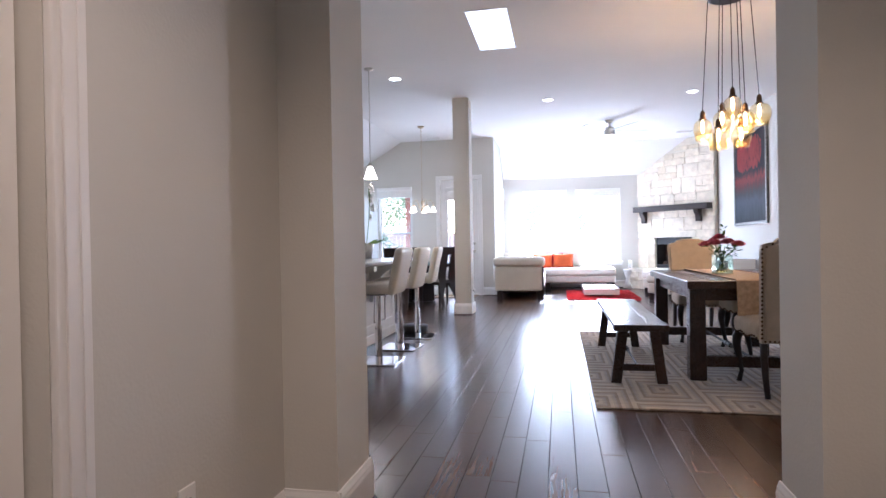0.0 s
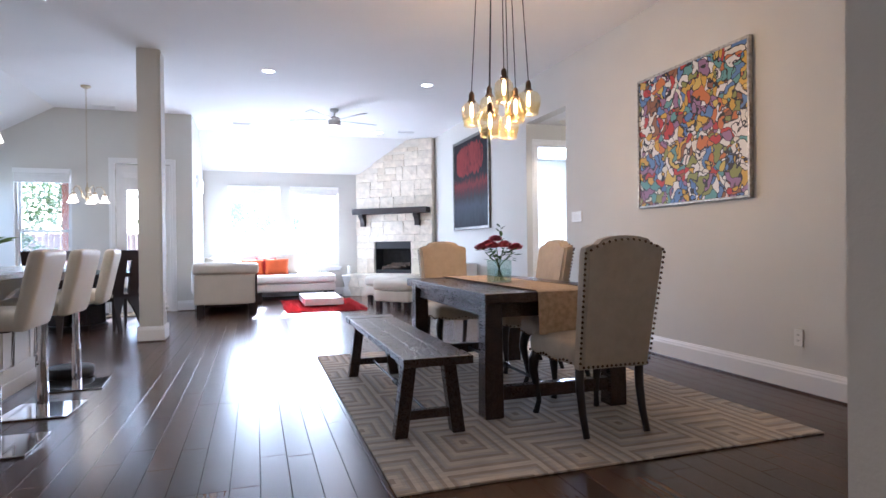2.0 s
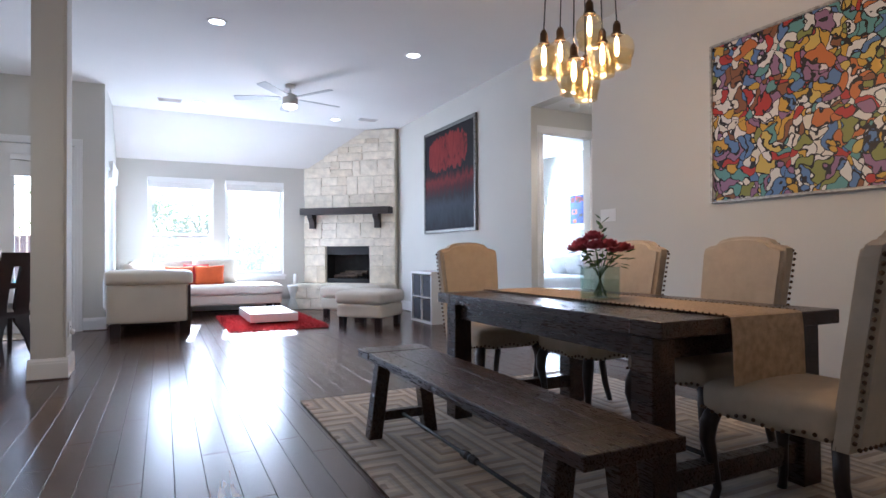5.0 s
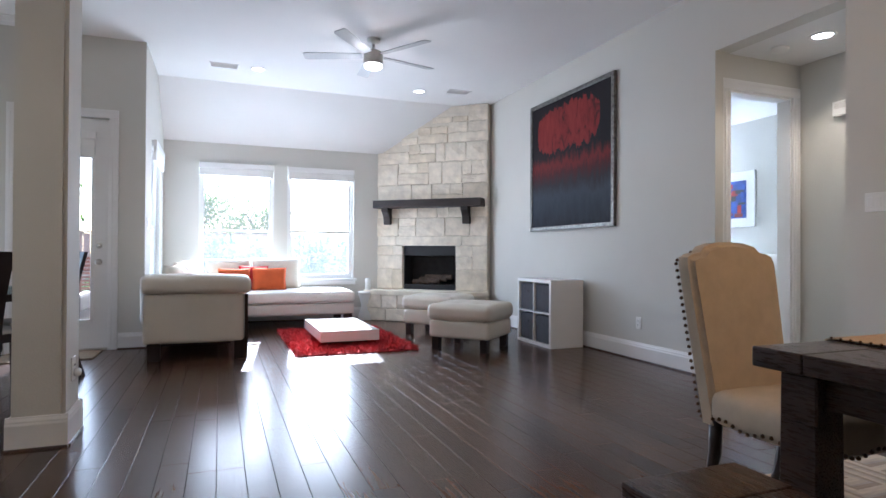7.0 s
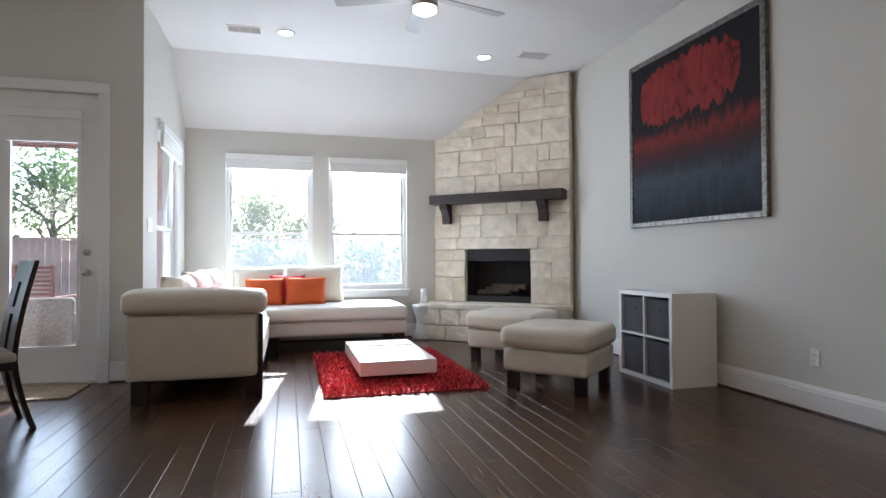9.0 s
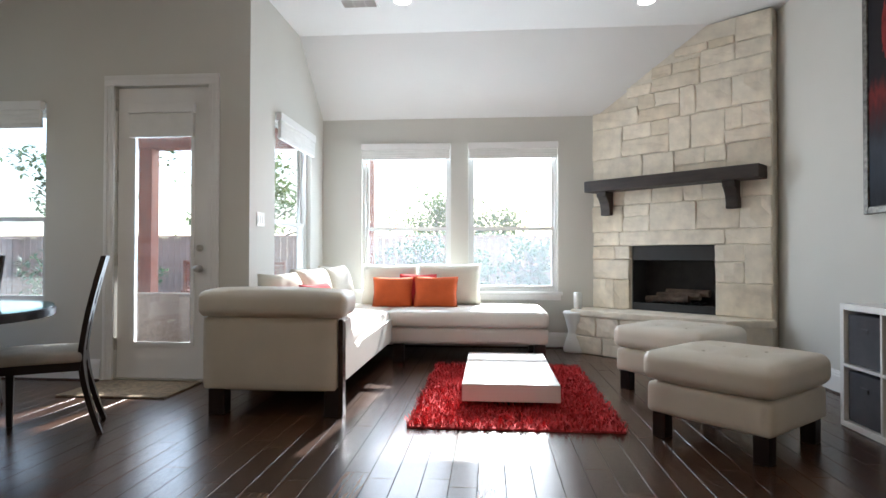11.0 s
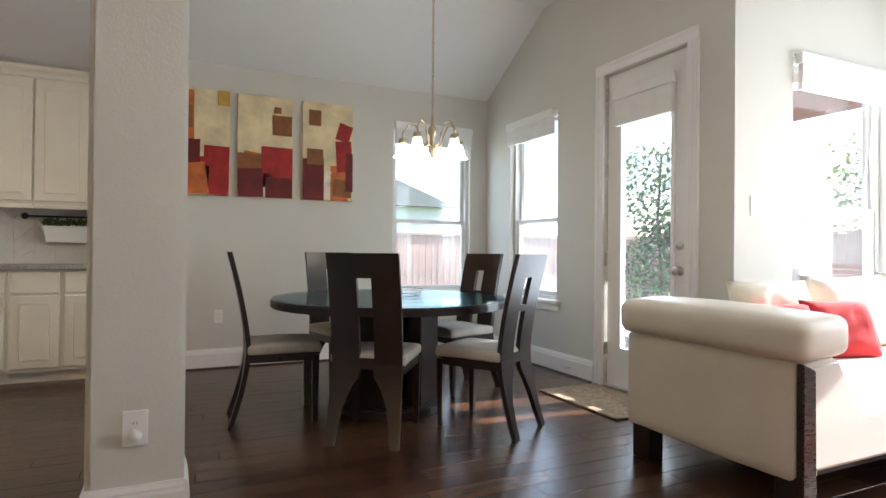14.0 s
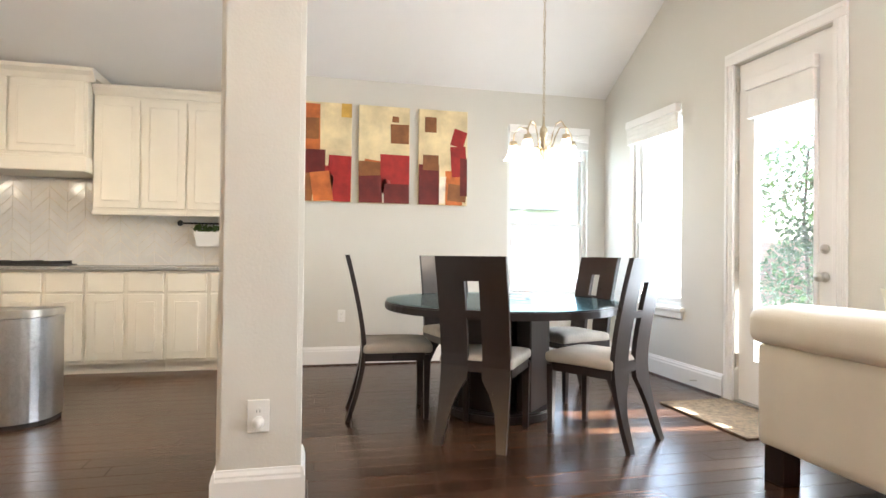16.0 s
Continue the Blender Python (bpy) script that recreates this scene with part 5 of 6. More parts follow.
# chandelier of five upward arms and bell shades
cl = thing("chandelier", Matrix.Translation((-2.4, 10.6, 0)), "antique brass chandelier with five lit bell shades", "chandelier")
part("canopy", lathe([(0.0, 3.31), (0.065, 3.31), (0.06, 3.29), (0.02, 3.27), (0.0, 3.265)]), BRASS, cl, smooth=True)
bm = bmesh.new()
z = 3.27
while z > 1.99:
    b2 = tube([(0.008 * math.cos(a * math.pi / 4), 0, 0.016 * math.sin(a * math.pi / 4)) for a in range(9)], 0.0025, 5)
    me = bpy.data.meshes.new("link")
    b2.to_mesh(me)
    b2.free()
    me.transform(Matrix.Translation((0, 0, z)) @ Matrix.Rotation(radians(90 * (int(z * 100) % 2)), 4, "Z"))
    bm.from_mesh(me)
    bpy.data.meshes.remove(me)
    z -= 0.025
part("chain", bm, BRASS, cl)
CZ = Matrix.Translation((0, 0, 1.70)) @ Matrix.Diagonal((0.84, 0.84, 0.84, 1)) @ Matrix.Translation((0, 0, -1.785))
part("stem", lathe([(0.0, 2.13), (0.01, 2.12), (0.012, 2.05), (0.03, 2.02), (0.034, 1.98), (0.016, 1.94), (0.02, 1.88), (0.035, 1.85), (0.03, 1.82), (0.012, 1.80), (0.016, 1.78), (0.0, 1.76)], 20), BRASS, cl, m=CZ, smooth=True)
for i in range(5):
    a = radians(72 * i + 20)
    ca, sa = math.cos(a), math.sin(a)
    pts = [(0.02, 1.86), (0.08, 1.88), (0.10, 1.96), (0.14, 2.04), (0.20, 2.05), (0.245, 1.99), (0.25, 1.93)]
    part("arm", tube([(r * ca, r * sa, zz) for r, zz in pts], 0.007, 8), BRASS, cl, m=CZ, smooth=True)
    part("socket_cup", lathe([(0.0, 1.94), (0.03, 1.935), (0.034, 1.90), (0.03, 1.895)], 16, (0.25 * ca, 0.25 * sa, 0)), BRASS, cl, m=CZ, smooth=True)
    sgl = part("bell_shade", lathe([(0.028, 1.905), (0.036, 1.88), (0.044, 1.84), (0.06, 1.80), (0.078, 1.785)], 22, (0.25 * ca, 0.25 * sa, 0)), SHADEGLOW, cl, "lit frosted glass bell shade", CZ, smooth=True)
bulb("chandelier_bulb", (-2.4, 10.6, 1.64), 2.2, 0.18, (1.0, 0.85, 0.66))

# door mat
mt = link_bm("door_mat", box((-0.42, -0.27, 0), (0.42, 0.27, 0.012), 0.004), MAT)
mt.location = (-2.0, 11.78, 0.001)
tagged(mt, "tan coir door mat inside the patio door", "door mat")

# ---- kitchen ----
def raised_door(parent, name, x, y0, y1, z0, z1, mat):
    """A raised-panel door on a face at x, looking to +x."""
    d = part(name, box((x, y0, z0), (x + 0.02, y1, z1), 0.003, 1), mat, parent)
    fr = min(0.06, (y1 - y0) * 0.25, (z1 - z0) * 0.3)
    if z1 - z0 > 0.2:
        part("raised_panel", box((x + 0.019, y0 + fr, z0 + fr), (x + 0.029, y1 - fr, z1 - fr), 0.008, 1), mat, d)
        bm = bmesh.new()
        g = 0.008
        for lo, hi in (((x + 0.0195, y0 + fr - g, z0 + fr - g), (x + 0.0235, y0 + fr, z1 - fr + g)), ((x + 0.0195, y1 - fr, z0 + fr - g), (x + 0.0235, y1 - fr + g, z1 - fr + g)), ((x + 0.0195, y0 + fr, z0 + fr - g), (x + 0.0235, y1 - fr, z0 + fr)), ((x + 0.0195, y0 + fr, z1 - fr), (x + 0.0235, y1 - fr, z1 - fr + g))):
            add_box(bm, lo, hi)
        part("panel_bead", bm, mat, d)
    return d


for y0, y1 in ((4.4, 5.2), (5.2, 6.0), (6.0, 6.62), (6.62, 7.24), (7.24, 7.86), (7.86, 8.56)):
    cb = thing("base_cabinet", Matrix.Translation((-4.75, y0, 0)), "cream raised-panel base cabinet under a granite counter", "cabinet", "base cabinets")
    part("carcass", box((0.0, 0.001, 0.09), (0.58, y1 - y0 - 0.001, 0.88)), CREAM, cb)
    part("toe_kick", box((0.0, 0.001, 0.0), (0.52, y1 - y0 - 0.001, 0.09)), CREAM, cb)
    wd = (y1 - y0) / 2
    for k in range(2):
        raised_door(cb, "cabinet_door", 0.581, 0.02 + k * wd, k * wd + wd - 0.012, 0.12, 0.68, CREAM)
        raised_door(cb, "drawer_front", 0.581, 0.02 + k * wd, k * wd + wd - 0.012, 0.70, 0.86, CREAM)
ce = thing("base_cabinet", Matrix.Translation((-4.75, 8.56, 0)), "narrow cream end cabinet closing the kitchen run", "cabinet", "base cabinets")
part("carcass", box((0.0, 0.001, 0.09), (0.6, 0.215, 0.88)), CREAM, ce)
part("end_panel", box((0.503, 0.216, 0.0), (0.6, 0.42, 0.88), 0.003), CREAM, ce)
part("toe_kick", box((0.0, 0.001, 0.0), (0.54, 0.215, 0.09)), CREAM, ce)
kc = link_bm("countertop", box((-4.75, 4.38, 0.882), (-4.12, 8.58, 0.915), 0.006), GRANITE)
tagged(kc, "grey speckled granite countertop along the kitchen wall", "countertop")
for y0, y1 in ((4.4, 5.2), (5.2, 5.98), (7.20, 7.97), (7.97, 8.74)):
    cb = thing("wall_cabinet", Matrix.Translation((-4.75, y0, 1.40)), "cream raised-panel wall cabinet with crown moulding", "cabinet", "wall cabinets")
    part("carcass", box((0, 0.001, 0), (0.33, y1 - y0 - 0.001, 1.06)), CREAM, cb)
    wd = (y1 - y0) / 2
    for k in range(2):
        raised_door(cb, "cabinet_door", 0.331, 0.012 + k * wd, k * wd + wd - 0.006, 0.03, 1.0, CREAM)
    part("crown", prism([(0.33, 1.03), (0.35, 1.03), (0.365, 1.06), (0.39, 1.085), (0.39, 1.11), (0.0, 1.11), (0.0, 1.06), (0.33, 1.06)], "y", 0, y1 - y0), CREAM, cb)
    part("light_rail", box((0.30, 0.001, -0.03), (0.345, y1 - y0 - 0.001, 0.0), 0.004), CREAM, cb)
hc = thing("range_hood", Matrix.Translation((-4.75, 6.0, 1.72)), "cream wooden range hood cabinet with crown moulding", "range hood")
part("carcass", box((0, 0.0, 0.12), (0.45, 1.19, 0.82)), CREAM, hc)
part("lip", box((0, -0.01, 0.0), (0.50, 1.2, 0.13), 0.01), CREAM, hc)
for k in range(2):
    raised_door(hc, "hood_panel", 0.451, 0.02 + k * 0.585, 0.585 + k * 0.585, 0.16, 0.78, CREAM)
part("crown", prism([(0.45, 0.78), (0.47, 0.78), (0.49, 0.83), (0.53, 0.86), (0.53, 0.89), (0.0, 0.89), (0.0, 0.82), (0.45, 0.82)], "y", -0.06, 1.25), CREAM, hc)
ck = thing("cooktop", Matrix.Translation((-4.43, 6.6, 0.915)), "black gas cooktop with iron grates set in the counter", "cooktop")
part("plate", box((-0.24, -0.4, 0), (0.24, 0.4, 0.012), 0.004), BLACK, ck)
for gx in (-0.12, 0.12):
    for gy in (-0.25, 0.0, 0.25):
        part("burner", cyl(0.045, 0.012, 0.024, (gx, gy), 16), BLACK, ck)
for gy in (-0.36, -0.13, 0.13, 0.36):
    part("grate_bar", box((-0.22, gy - 0.006, 0.03), (0.22, gy + 0.006, 0.042)), BLACK, ck)
for gx in (-0.2, 0.0, 0.2):
    part("grate_bar", box((gx - 0.006, -0.37, 0.012), (gx + 0.006, 0.37, 0.036)), BLACK, ck)

# herringbone backsplash tiles, clipped to the panel
TILE = material("white_glazed_tile", (0.74, 0.72, 0.68), 0.15, vary=0.06, scale=5)
bsp = thing("backsplash", Matrix.Translation((-4.748, 0, 0)), "glossy white diagonal tile backsplash", "backsplash", "", "structure")
part("grout_bed", box((0, 4.4, 0.916), (0.004, 8.74, 1.74)), MORTAR, bsp)


L, wd = 0.21, 0.07
r2 = math.sqrt(0.5)
for i in range(-12, 40):
    for j in range(-30, 60):
        for k in (0, 1):
            # chevron-like courses along two diagonals
            oy = 6.0 + (i * L) * r2 * 2 + (0 if k == 0 else L * r2)
            oz = 0.7 + j * wd / r2 + (0 if k == 0 else L * r2)
            a2 = radians(45) if k == 0 else radians(-45)
            y, z = oy, oz
            ca, sa = math.cos(a2), math.sin(a2)
            pts = [(y + u * ca, z + u * sa + v / r2) for u, v in ((0.003, 0.003), (L - 0.003, 0.003), (L - 0.003, wd - 0.003), (0.003, wd - 0.003))]
            pts = [(min(8.73, max(5.9, p)), min(1.72, max(0.918, q))) for p, q in pts]
            if abs(sum(p[0] * q[1] - q[0] * p[1] for p, q in zip(pts, pts[1:] + pts[:1]))) < 0.0008:
                continue
            tile_bm = bmesh.new()
            f = tile_bm.faces.new([tile_bm.verts.new((0.004, p[0], p[1])) for p in pts])
            g = bmesh.ops.extrude_face_region(tile_bm, geom=[f])
            tilt = 0.0012 * math.sin(i * 5.1 + j * 2.3 + k)
            for v in g["geom"]:
                if isinstance(v, bmesh.types.BMVert):
                    v.co.x += 0.005 + tilt * (1 if v.co.z > z else -1)
            bmesh.ops.remove_doubles(tile_bm, verts=tile_bm.verts[:], dist=0.0004)
            bmesh.ops.recalc_face_normals(tile_bm, faces=tile_bm.faces[:])
            part("tile", tile_bm, TILE, bsp)

# wall planter on a dark rod
pl = thing("wall_planter", Matrix.Translation((-4.735, 8.2, 1.2)), "white metal trough planter of herbs on a dark wall rod", "planter")
part("rod", tube([(0.06, -0.32, 0.12), (0.06, 0.32, 0.12)], 0.009), BLACK, pl)
for sy in (-1, 1):
    part("finial", lathe([(0.0, -0.03), (0.02, -0.02), (0.026, 0), (0.02, 0.02), (0, 0.03)], 12), BLACK, pl, m=Matrix.Translation((0.06, sy * 0.33, 0.12)))
    part("bracket", tube([(0.0, sy * 0.2, 0.12), (0.06, sy * 0.2, 0.12)], 0.007), BLACK, pl)
part("trough", prism([(-0.17, -0.1), (0.17, -0.1), (0.2, 0.04), (-0.2, 0.04)], "x", 0.03, 0.13, 0.006), CERAMIC, pl)
bm = bmesh.new()
for k in range(160):
    leaf_bm(bm, (rnd.uniform(0.04, 0.12), rnd.uniform(-0.2, 0.2), rnd.uniform(0.03, 0.07)), (rnd.uniform(-0.5, 0.8), rnd.uniform(-0.6, 0.6), rnd.uniform(0.2, 1)), rnd.uniform(0.03, 0.06), 0.5)
part("herbs", bm, LEAF, pl, "small green herbs")

# island
isl = thing("kitchen_island", Matrix.Translation((-1.9, 4.3, 0)), "white panelled kitchen island with bracketed overhang", "kitchen island")
part("carcass", box((-1.0, 0.0, 0.0), (0.0, 2.65, 0.88)), WHITE, isl)
part("base_moulding", box((-1.01, -0.012, 0), (0.014, 2.662, 0.10), 0.004), WHITE, isl)
for k in range(4):
    y0 = 0.08 + k * 0.64
    bm = bmesh.new()
    for lo, hi in (((0, y0, 0.18), (0.012, y0 + 0.03, 0.68)), ((0, y0 + 0.52, 0.18), (0.012, y0 + 0.55, 0.68)), ((0, y0 + 0.03, 0.18), (0.012, y0 + 0.52, 0.21)), ((0, y0 + 0.03, 0.65), (0.012, y0 + 0.52, 0.68))):
        add_box(bm, lo, hi)
    part("panel_moulding", bm, WHITE, isl)
for y in (0.12, 0.95, 1.75, 2.52):
    out = [(0.0, 0.88), (0.32, 0.88), (0.32, 0.83)] + [(0.32 - 0.26 * math.sin(radians(a)), 0.83 - 0.30 * (1 - math.cos(radians(a)))) for a in range(15, 91, 15)] + [(0.06, 0.50), (0.03, 0.46), (0.0, 0.46)]
    part("bracket", prism(out, "y", y - 0.04, y + 0.04, 0.003), WHITE, isl, "curved white bracket")
it = link_bm("countertop", box((-2.95, 4.25, 0.882), (-1.52, 7.0, 0.92), 0.008), GRANITE)
tagged(it, "grey speckled granite island top", "countertop")
fc = thing("kitchen_faucet", Matrix.Translation((-2.42, 6.15, 0.92)), "brushed nickel pull-out kitchen faucet on the island", "faucet")
part("base", lathe([(0.0, 0.0), (0.03, 0.0), (0.028, 0.02), (0.024, 0.03), (0.026, 0.14), (0.02, 0.2), (0.0, 0.21)], 18), NICKEL, fc, smooth=True)
part("spout", tube([(0, 0, 0.1), (0.0, -0.10, 0.2), (0.0, -0.22, 0.235), (0.0, -0.30, 0.20), (0, -0.31, 0.18)], 0.016, 10), NICKEL, fc, smooth=True)
part("lever", tube([(0, 0, 0.2), (0, 0.05, 0.28)], 0.007, 8), NICKEL, fc, smooth=True)
sp = link_bm("soap_dispenser", lathe([(0.0, 0.0), (0.02, 0.0), (0.02, 0.05), (0.015, 0.055), (0, 0.056)], 14), NICKEL, True)
sp.location = (-2.35, 5.75, 0.92)
tagged(sp, "small nickel soap dispenser cap on the island", "soap dispenser")

# orchid
oc = thing("orchid_plant", Matrix.Translation((-2.2, 6.8, 0.92)) @ Matrix.Diagonal((1.35, 1.35, 1.35, 1)), "white orchid in a grey pot on the island", "potted plant")
part("pot", lathe([(0.0, 0.0), (0.045, 0.0), (0.06, 0.09), (0.07, 0.14), (0.064, 0.14), (0.055, 0.1), (0.0, 0.1)], 20), STEEL, oc, "brushed metal pot", smooth=True)
bm = bmesh.new()
for k in range(7):
    a = k * 0.95
    leaf_bm(bm, (0.02 * math.cos(a), 0.02 * math.sin(a), 0.13), (math.cos(a), math.sin(a), 0.25 - 0.1 * (k % 3)), 0.17, 0.3)
part("leaves", bm, LEAF, oc)
st = [(0, 0, 0.12), (0.02, 0.02, 0.35), (0.02, 0.05, 0.55), (0.0, 0.10, 0.66), (-0.02, 0.15, 0.62), (-0.03, 0.17, 0.52)]
part("stem", tube(st, 0.004, 6), LEAF, oc)
for k in range(9):
    f = k / 8
    c = Vector((0.01 - 0.04 * f + 0.02 * (k % 2), 0.06 + 0.12 * f, 0.66 - 0.05 * (k % 3) - 0.26 * max(0, f - 0.3)))
    bm = bmesh.new()
    for q in range(5):
        a = q * 1.2566 + 0.3
        leaf_bm(bm, c, (0.75, math.cos(a), math.sin(a)), 0.05, 0.85)
    part("bloom", bm, ORCHID, oc, "white orchid bloom")


# bar stools
def bar_stool():
    s = thing("bar_stool", Matrix.Identity(4), "cream leather bar stool on a chrome post and square base", "stool", "bar stools")
    part("base_plate", box((-0.2, -0.2, 0.0), (0.2, 0.2, 0.014), 0.004), CHROME, s, "square chrome base plate")
    part("post", cyl(0.032, 0.014, 0.33, seg=24), CHROME, s, smooth=False)
    part("piston", cyl(0.024, 0.33, 0.63, seg=24), CHROME, s)
    part("seat_mount", box((-0.1, -0.1, 0.62), (0.1, 0.1, 0.64)), BLACK, s)
    bm = cushion(0.40, 0.40, 0.095, 0.04, 0.012, 9)
    bmesh.ops.translate(bm, vec=(-0.02, 0, 0.685), verts=bm.verts[:])
    part("seat", bm, LEATHER, s, smooth=True)
    bm = cushion(0.075, 0.40, 0.42, 0.03, 0.0, 9)
    for v in bm.verts:
        v.co.z += 0.84
        v.co.x += 0.175 + (v.co.z - 0.64) * 0.22
    part("backrest", bm, LEATHER, s, smooth=True)
    bm = bmesh.new()
    fr = tube([(-0.12, -0.16, 0.63), (-0.22, -0.16, 0.62), (-0.23, -0.16, 0.28), (-0.23, 0.16, 0.28), (-0.22, 0.16, 0.62), (-0.12, 0.16, 0.63)], 0.011, 8)
    part("footrest", fr, CHROME, s, "chrome footrest loop")
    return s


bs = bar_stool()
bs.matrix_world = pose(-1.52, 5.13, 0)
for y in (5.86, 6.6):
    copy_thing(bs, pose(-1.52, y, 0, 0, 0, 4 if y > 6 else -3))

# step bin and a low round pet bowl stand
tc = thing("trash_can", Matrix.Translation((-2.78, 7.32, 0)), "stainless steel semi-round trash can with a grey lid", "trash can")
half = [(0.22 * math.cos(radians(a)), 0.30 * math.sin(radians(a)) * 0.8) for a in range(-90, 91, 12)] + [(-0.1, 0.24), (-0.1, -0.24)]
part("body", prism(half, "z", 0.03, 0.64), STEEL, tc)
part("lid", prism([(x * 1.03, y * 1.03) for x, y in half], "z", 0.645, 0.69, 0.008), NICKEL, tc, "grey lid")
part("foot", prism([(x * 0.97, y * 0.97) for x, y in half], "z", 0.0, 0.03), BLACK, tc)
pb = link_bm("robot_vacuum", lathe([(0.0, 0.0), (0.16, 0.0), (0.17, 0.015), (0.17, 0.075), (0.155, 0.088), (0.0, 0.09)], 32), BLACK, True)
pb.location = (-1.66, 6.98, 0.0)
tagged(pb, "low round black floor-cleaning robot by the island", "robot vacuum")


# island pendants
def mini_pendant(x, y, z):
    p = thing("mini_pendant", Matrix.Translation((x, y, 0)), "nickel mini pendant with a lit white glass shade", "pendant light", "island pendants")
    part("canopy", lathe([(0.0, 3.31), (0.06, 3.31), (0.055, 3.29), (0.0, 3.28)]), NICKEL, p, smooth=True)
    part("rod", tube([(0, 0, 3.29), (0, 0, z + 0.2)], 0.005, 8), NICKEL, p)
    part("cap", lathe([(0.0, z + 0.21), (0.02, z + 0.2), (0.03, z + 0.155), (0.0, z + 0.15)], 16), NICKEL, p, smooth=True)
    part("shade", lathe([(0.03, z + 0.155), (0.05, z + 0.1), (0.085, z), (0.08, z + 0.004), (0.045, z + 0.1), (0.026, z + 0.15)], 24), SHADEGLOW, p, "lit white glass shade", smooth=True)
    bulb("pendant_bulb", (x, y, z - 0.03), 1.4, 0.05, (1.0, 0.88, 0.7))


mini_pendant(-2.2, 6.1, 1.92)
mini_pendant(-2.2, 7.0, 1.92)
mini_pendant(-2.2, 5.2, 1.92)


# ---- ceiling fan ----
fan = thing("ceiling_fan", Matrix.Translation((1.06, 11.06, 0)), "white five-blade ceiling fan with a round lit lens", "ceiling fan")
part("canopy", lathe([(0.0, 3.31), (0.07, 3.31), (0.065, 3.27), (0.02, 3.25), (0, 3.25)]), WHITE, fan, smooth=True)
part("downrod", cyl(0.014, 3.15, 3.26, seg=14), WHITE, fan)
part("motor", lathe([(0.0, 3.19), (0.06, 3.185), (0.1, 3.16), (0.105, 3.06), (0.1, 3.035), (0.0, 3.03)]), NICKEL, fan, "brushed metal motor drum", smooth=True)
part("lens", lathe([(0.095, 3.035), (0.095, 3.01), (0.07, 2.995), (0.0, 2.99)]), FANGLOW, fan, "lit white lens", smooth=True)
for i in range(5):
    bm = prism([(0.12, -0.045), (0.2, -0.055), (0.71, -0.066), (0.74, -0.052), (0.74, 0.052), (0.71, 0.066), (0.2, 0.055), (0.12, 0.045)], "z", -0.004, 0.004)
    bl = part("blade", bm, FANBLADE, fan, m=Matrix.Translation((0, 0, 3.13)) @ Matrix.Rotation(radians(72 * i + 14), 4, "Z") @ Matrix.Rotation(radians(11), 4, "X"))
bulb("fan_bulb", (1.06, 11.06, 2.93), 3, 0.09, (1.0, 0.93, 0.84))


# ---- recessed lights, vents, switches ----
def can_light(x, y, z, watts, color=(1.0, 0.9, 0.78)):
    c = thing("recessed_light", Matrix.Translation((x, y, z)), "lit recessed ceiling light with a white trim ring", "ceiling light", "recessed lights")
    part("trim_ring", lathe([(0.095, -0.001), (0.095, -0.006), (0.075, -0.01), (0.07, -0.004), (0.07, -0.001)], 28), WHITE, c, smooth=True)
    part("lens", lathe([(0.07, -0.003), (0.04, -0.005), (0.0, -0.006)], 24), CANGLOW, c, "lit lens")
    downlight("downlight", (x, y, z - 0.03), watts, color)


for x, y in ((-0.015, 9.2), (2.115, 9.26), (-0.017, 12.57), (2.146, 12.74), (-2.0, 7.5), (-2.96, 7.5)):
    can_light(x, y, 3.31, 4 if x < -1 else 2.4, (1.0, 0.80, 0.54) if x < -1 else (1.0, 0.9, 0.78))
can_light(3.9, 8.2, 2.745, 9, (1.0, 0.80, 0.56))
# unseen entry fitting, added to brighten and warm the walls there
can_light(0.2, 0.3, 2.95, 15, (1.0, 0.70, 0.45))


# glowing panel with a rim, added for a patch of sunlight reflected overhead
SUNPATCH = emitter("ceiling_sun_patch", (0.86, 0.93, 1.0), 0.25)
sk = thing("skylight", Matrix.Translation((-0.53, 6.1, 3.31)), "flat glowing panel in place of reflected sunlight on the ceiling", "skylight", "", "structure")
for lo, hi in (((-0.215, -0.575, -0.006), (-0.2, 0.575, 0)), ((0.2, -0.575, -0.006), (0.215, 0.575, 0)), ((-0.2, -0.575, -0.006), (0.2, -0.56, 0)), ((-0.2, 0.56, -0.006), (0.2, 0.575, 0))):
    part("frame_bar", box(lo, hi), CEIL, sk)
part("lens", box((-0.2, -0.56, -0.004), (0.2, 0.56, 0.0)), SUNPATCH, sk)


def vent(x, y, z, a=0):
    v = thing("air_vent", pose(x, y, z, 0, 0, a), "white metal ceiling air vent with slats", "air vent", "air vents")
    for lo, hi in (((-0.17, -0.09, -0.008), (0.17, -0.07, 0)), ((-0.17, 0.07, -0.008), (0.17, 0.09, 0)), ((-0.17, -0.07, -0.008), (-0.15, 0.07, 0)), ((0.15, -0.07, -0.008), (0.17, 0.07, 0)), ((-0.06, -0.07, -0.008), (-0.045, 0.07, 0)), ((0.045, -0.07, -0.008), (0.06, 0.07, 0))):
        part("frame_bar", box(lo, hi), WHITE, v)
    part("backing", box((-0.15, -0.07, -0.0015), (0.15, 0.07, 0.0)), BLACK, v)
    for i in range(9):
        y0 = -0.062 + i * 0.0155
        part("slat", box((-0.15, -0.001, -0.005), (0.15, 0.001, 0.005)), WHITE, v, m=Matrix.Translation((0, y0, -0.006)) @ Matrix.Rotation(radians(40), 4, "X"))


vent(-0.41, 12.58, 3.31)
vent(2.66, 12.56, 3.31)
vent(-2.45, 11.85, 3.31)
vent(-2.75, 7.25, 3.31)


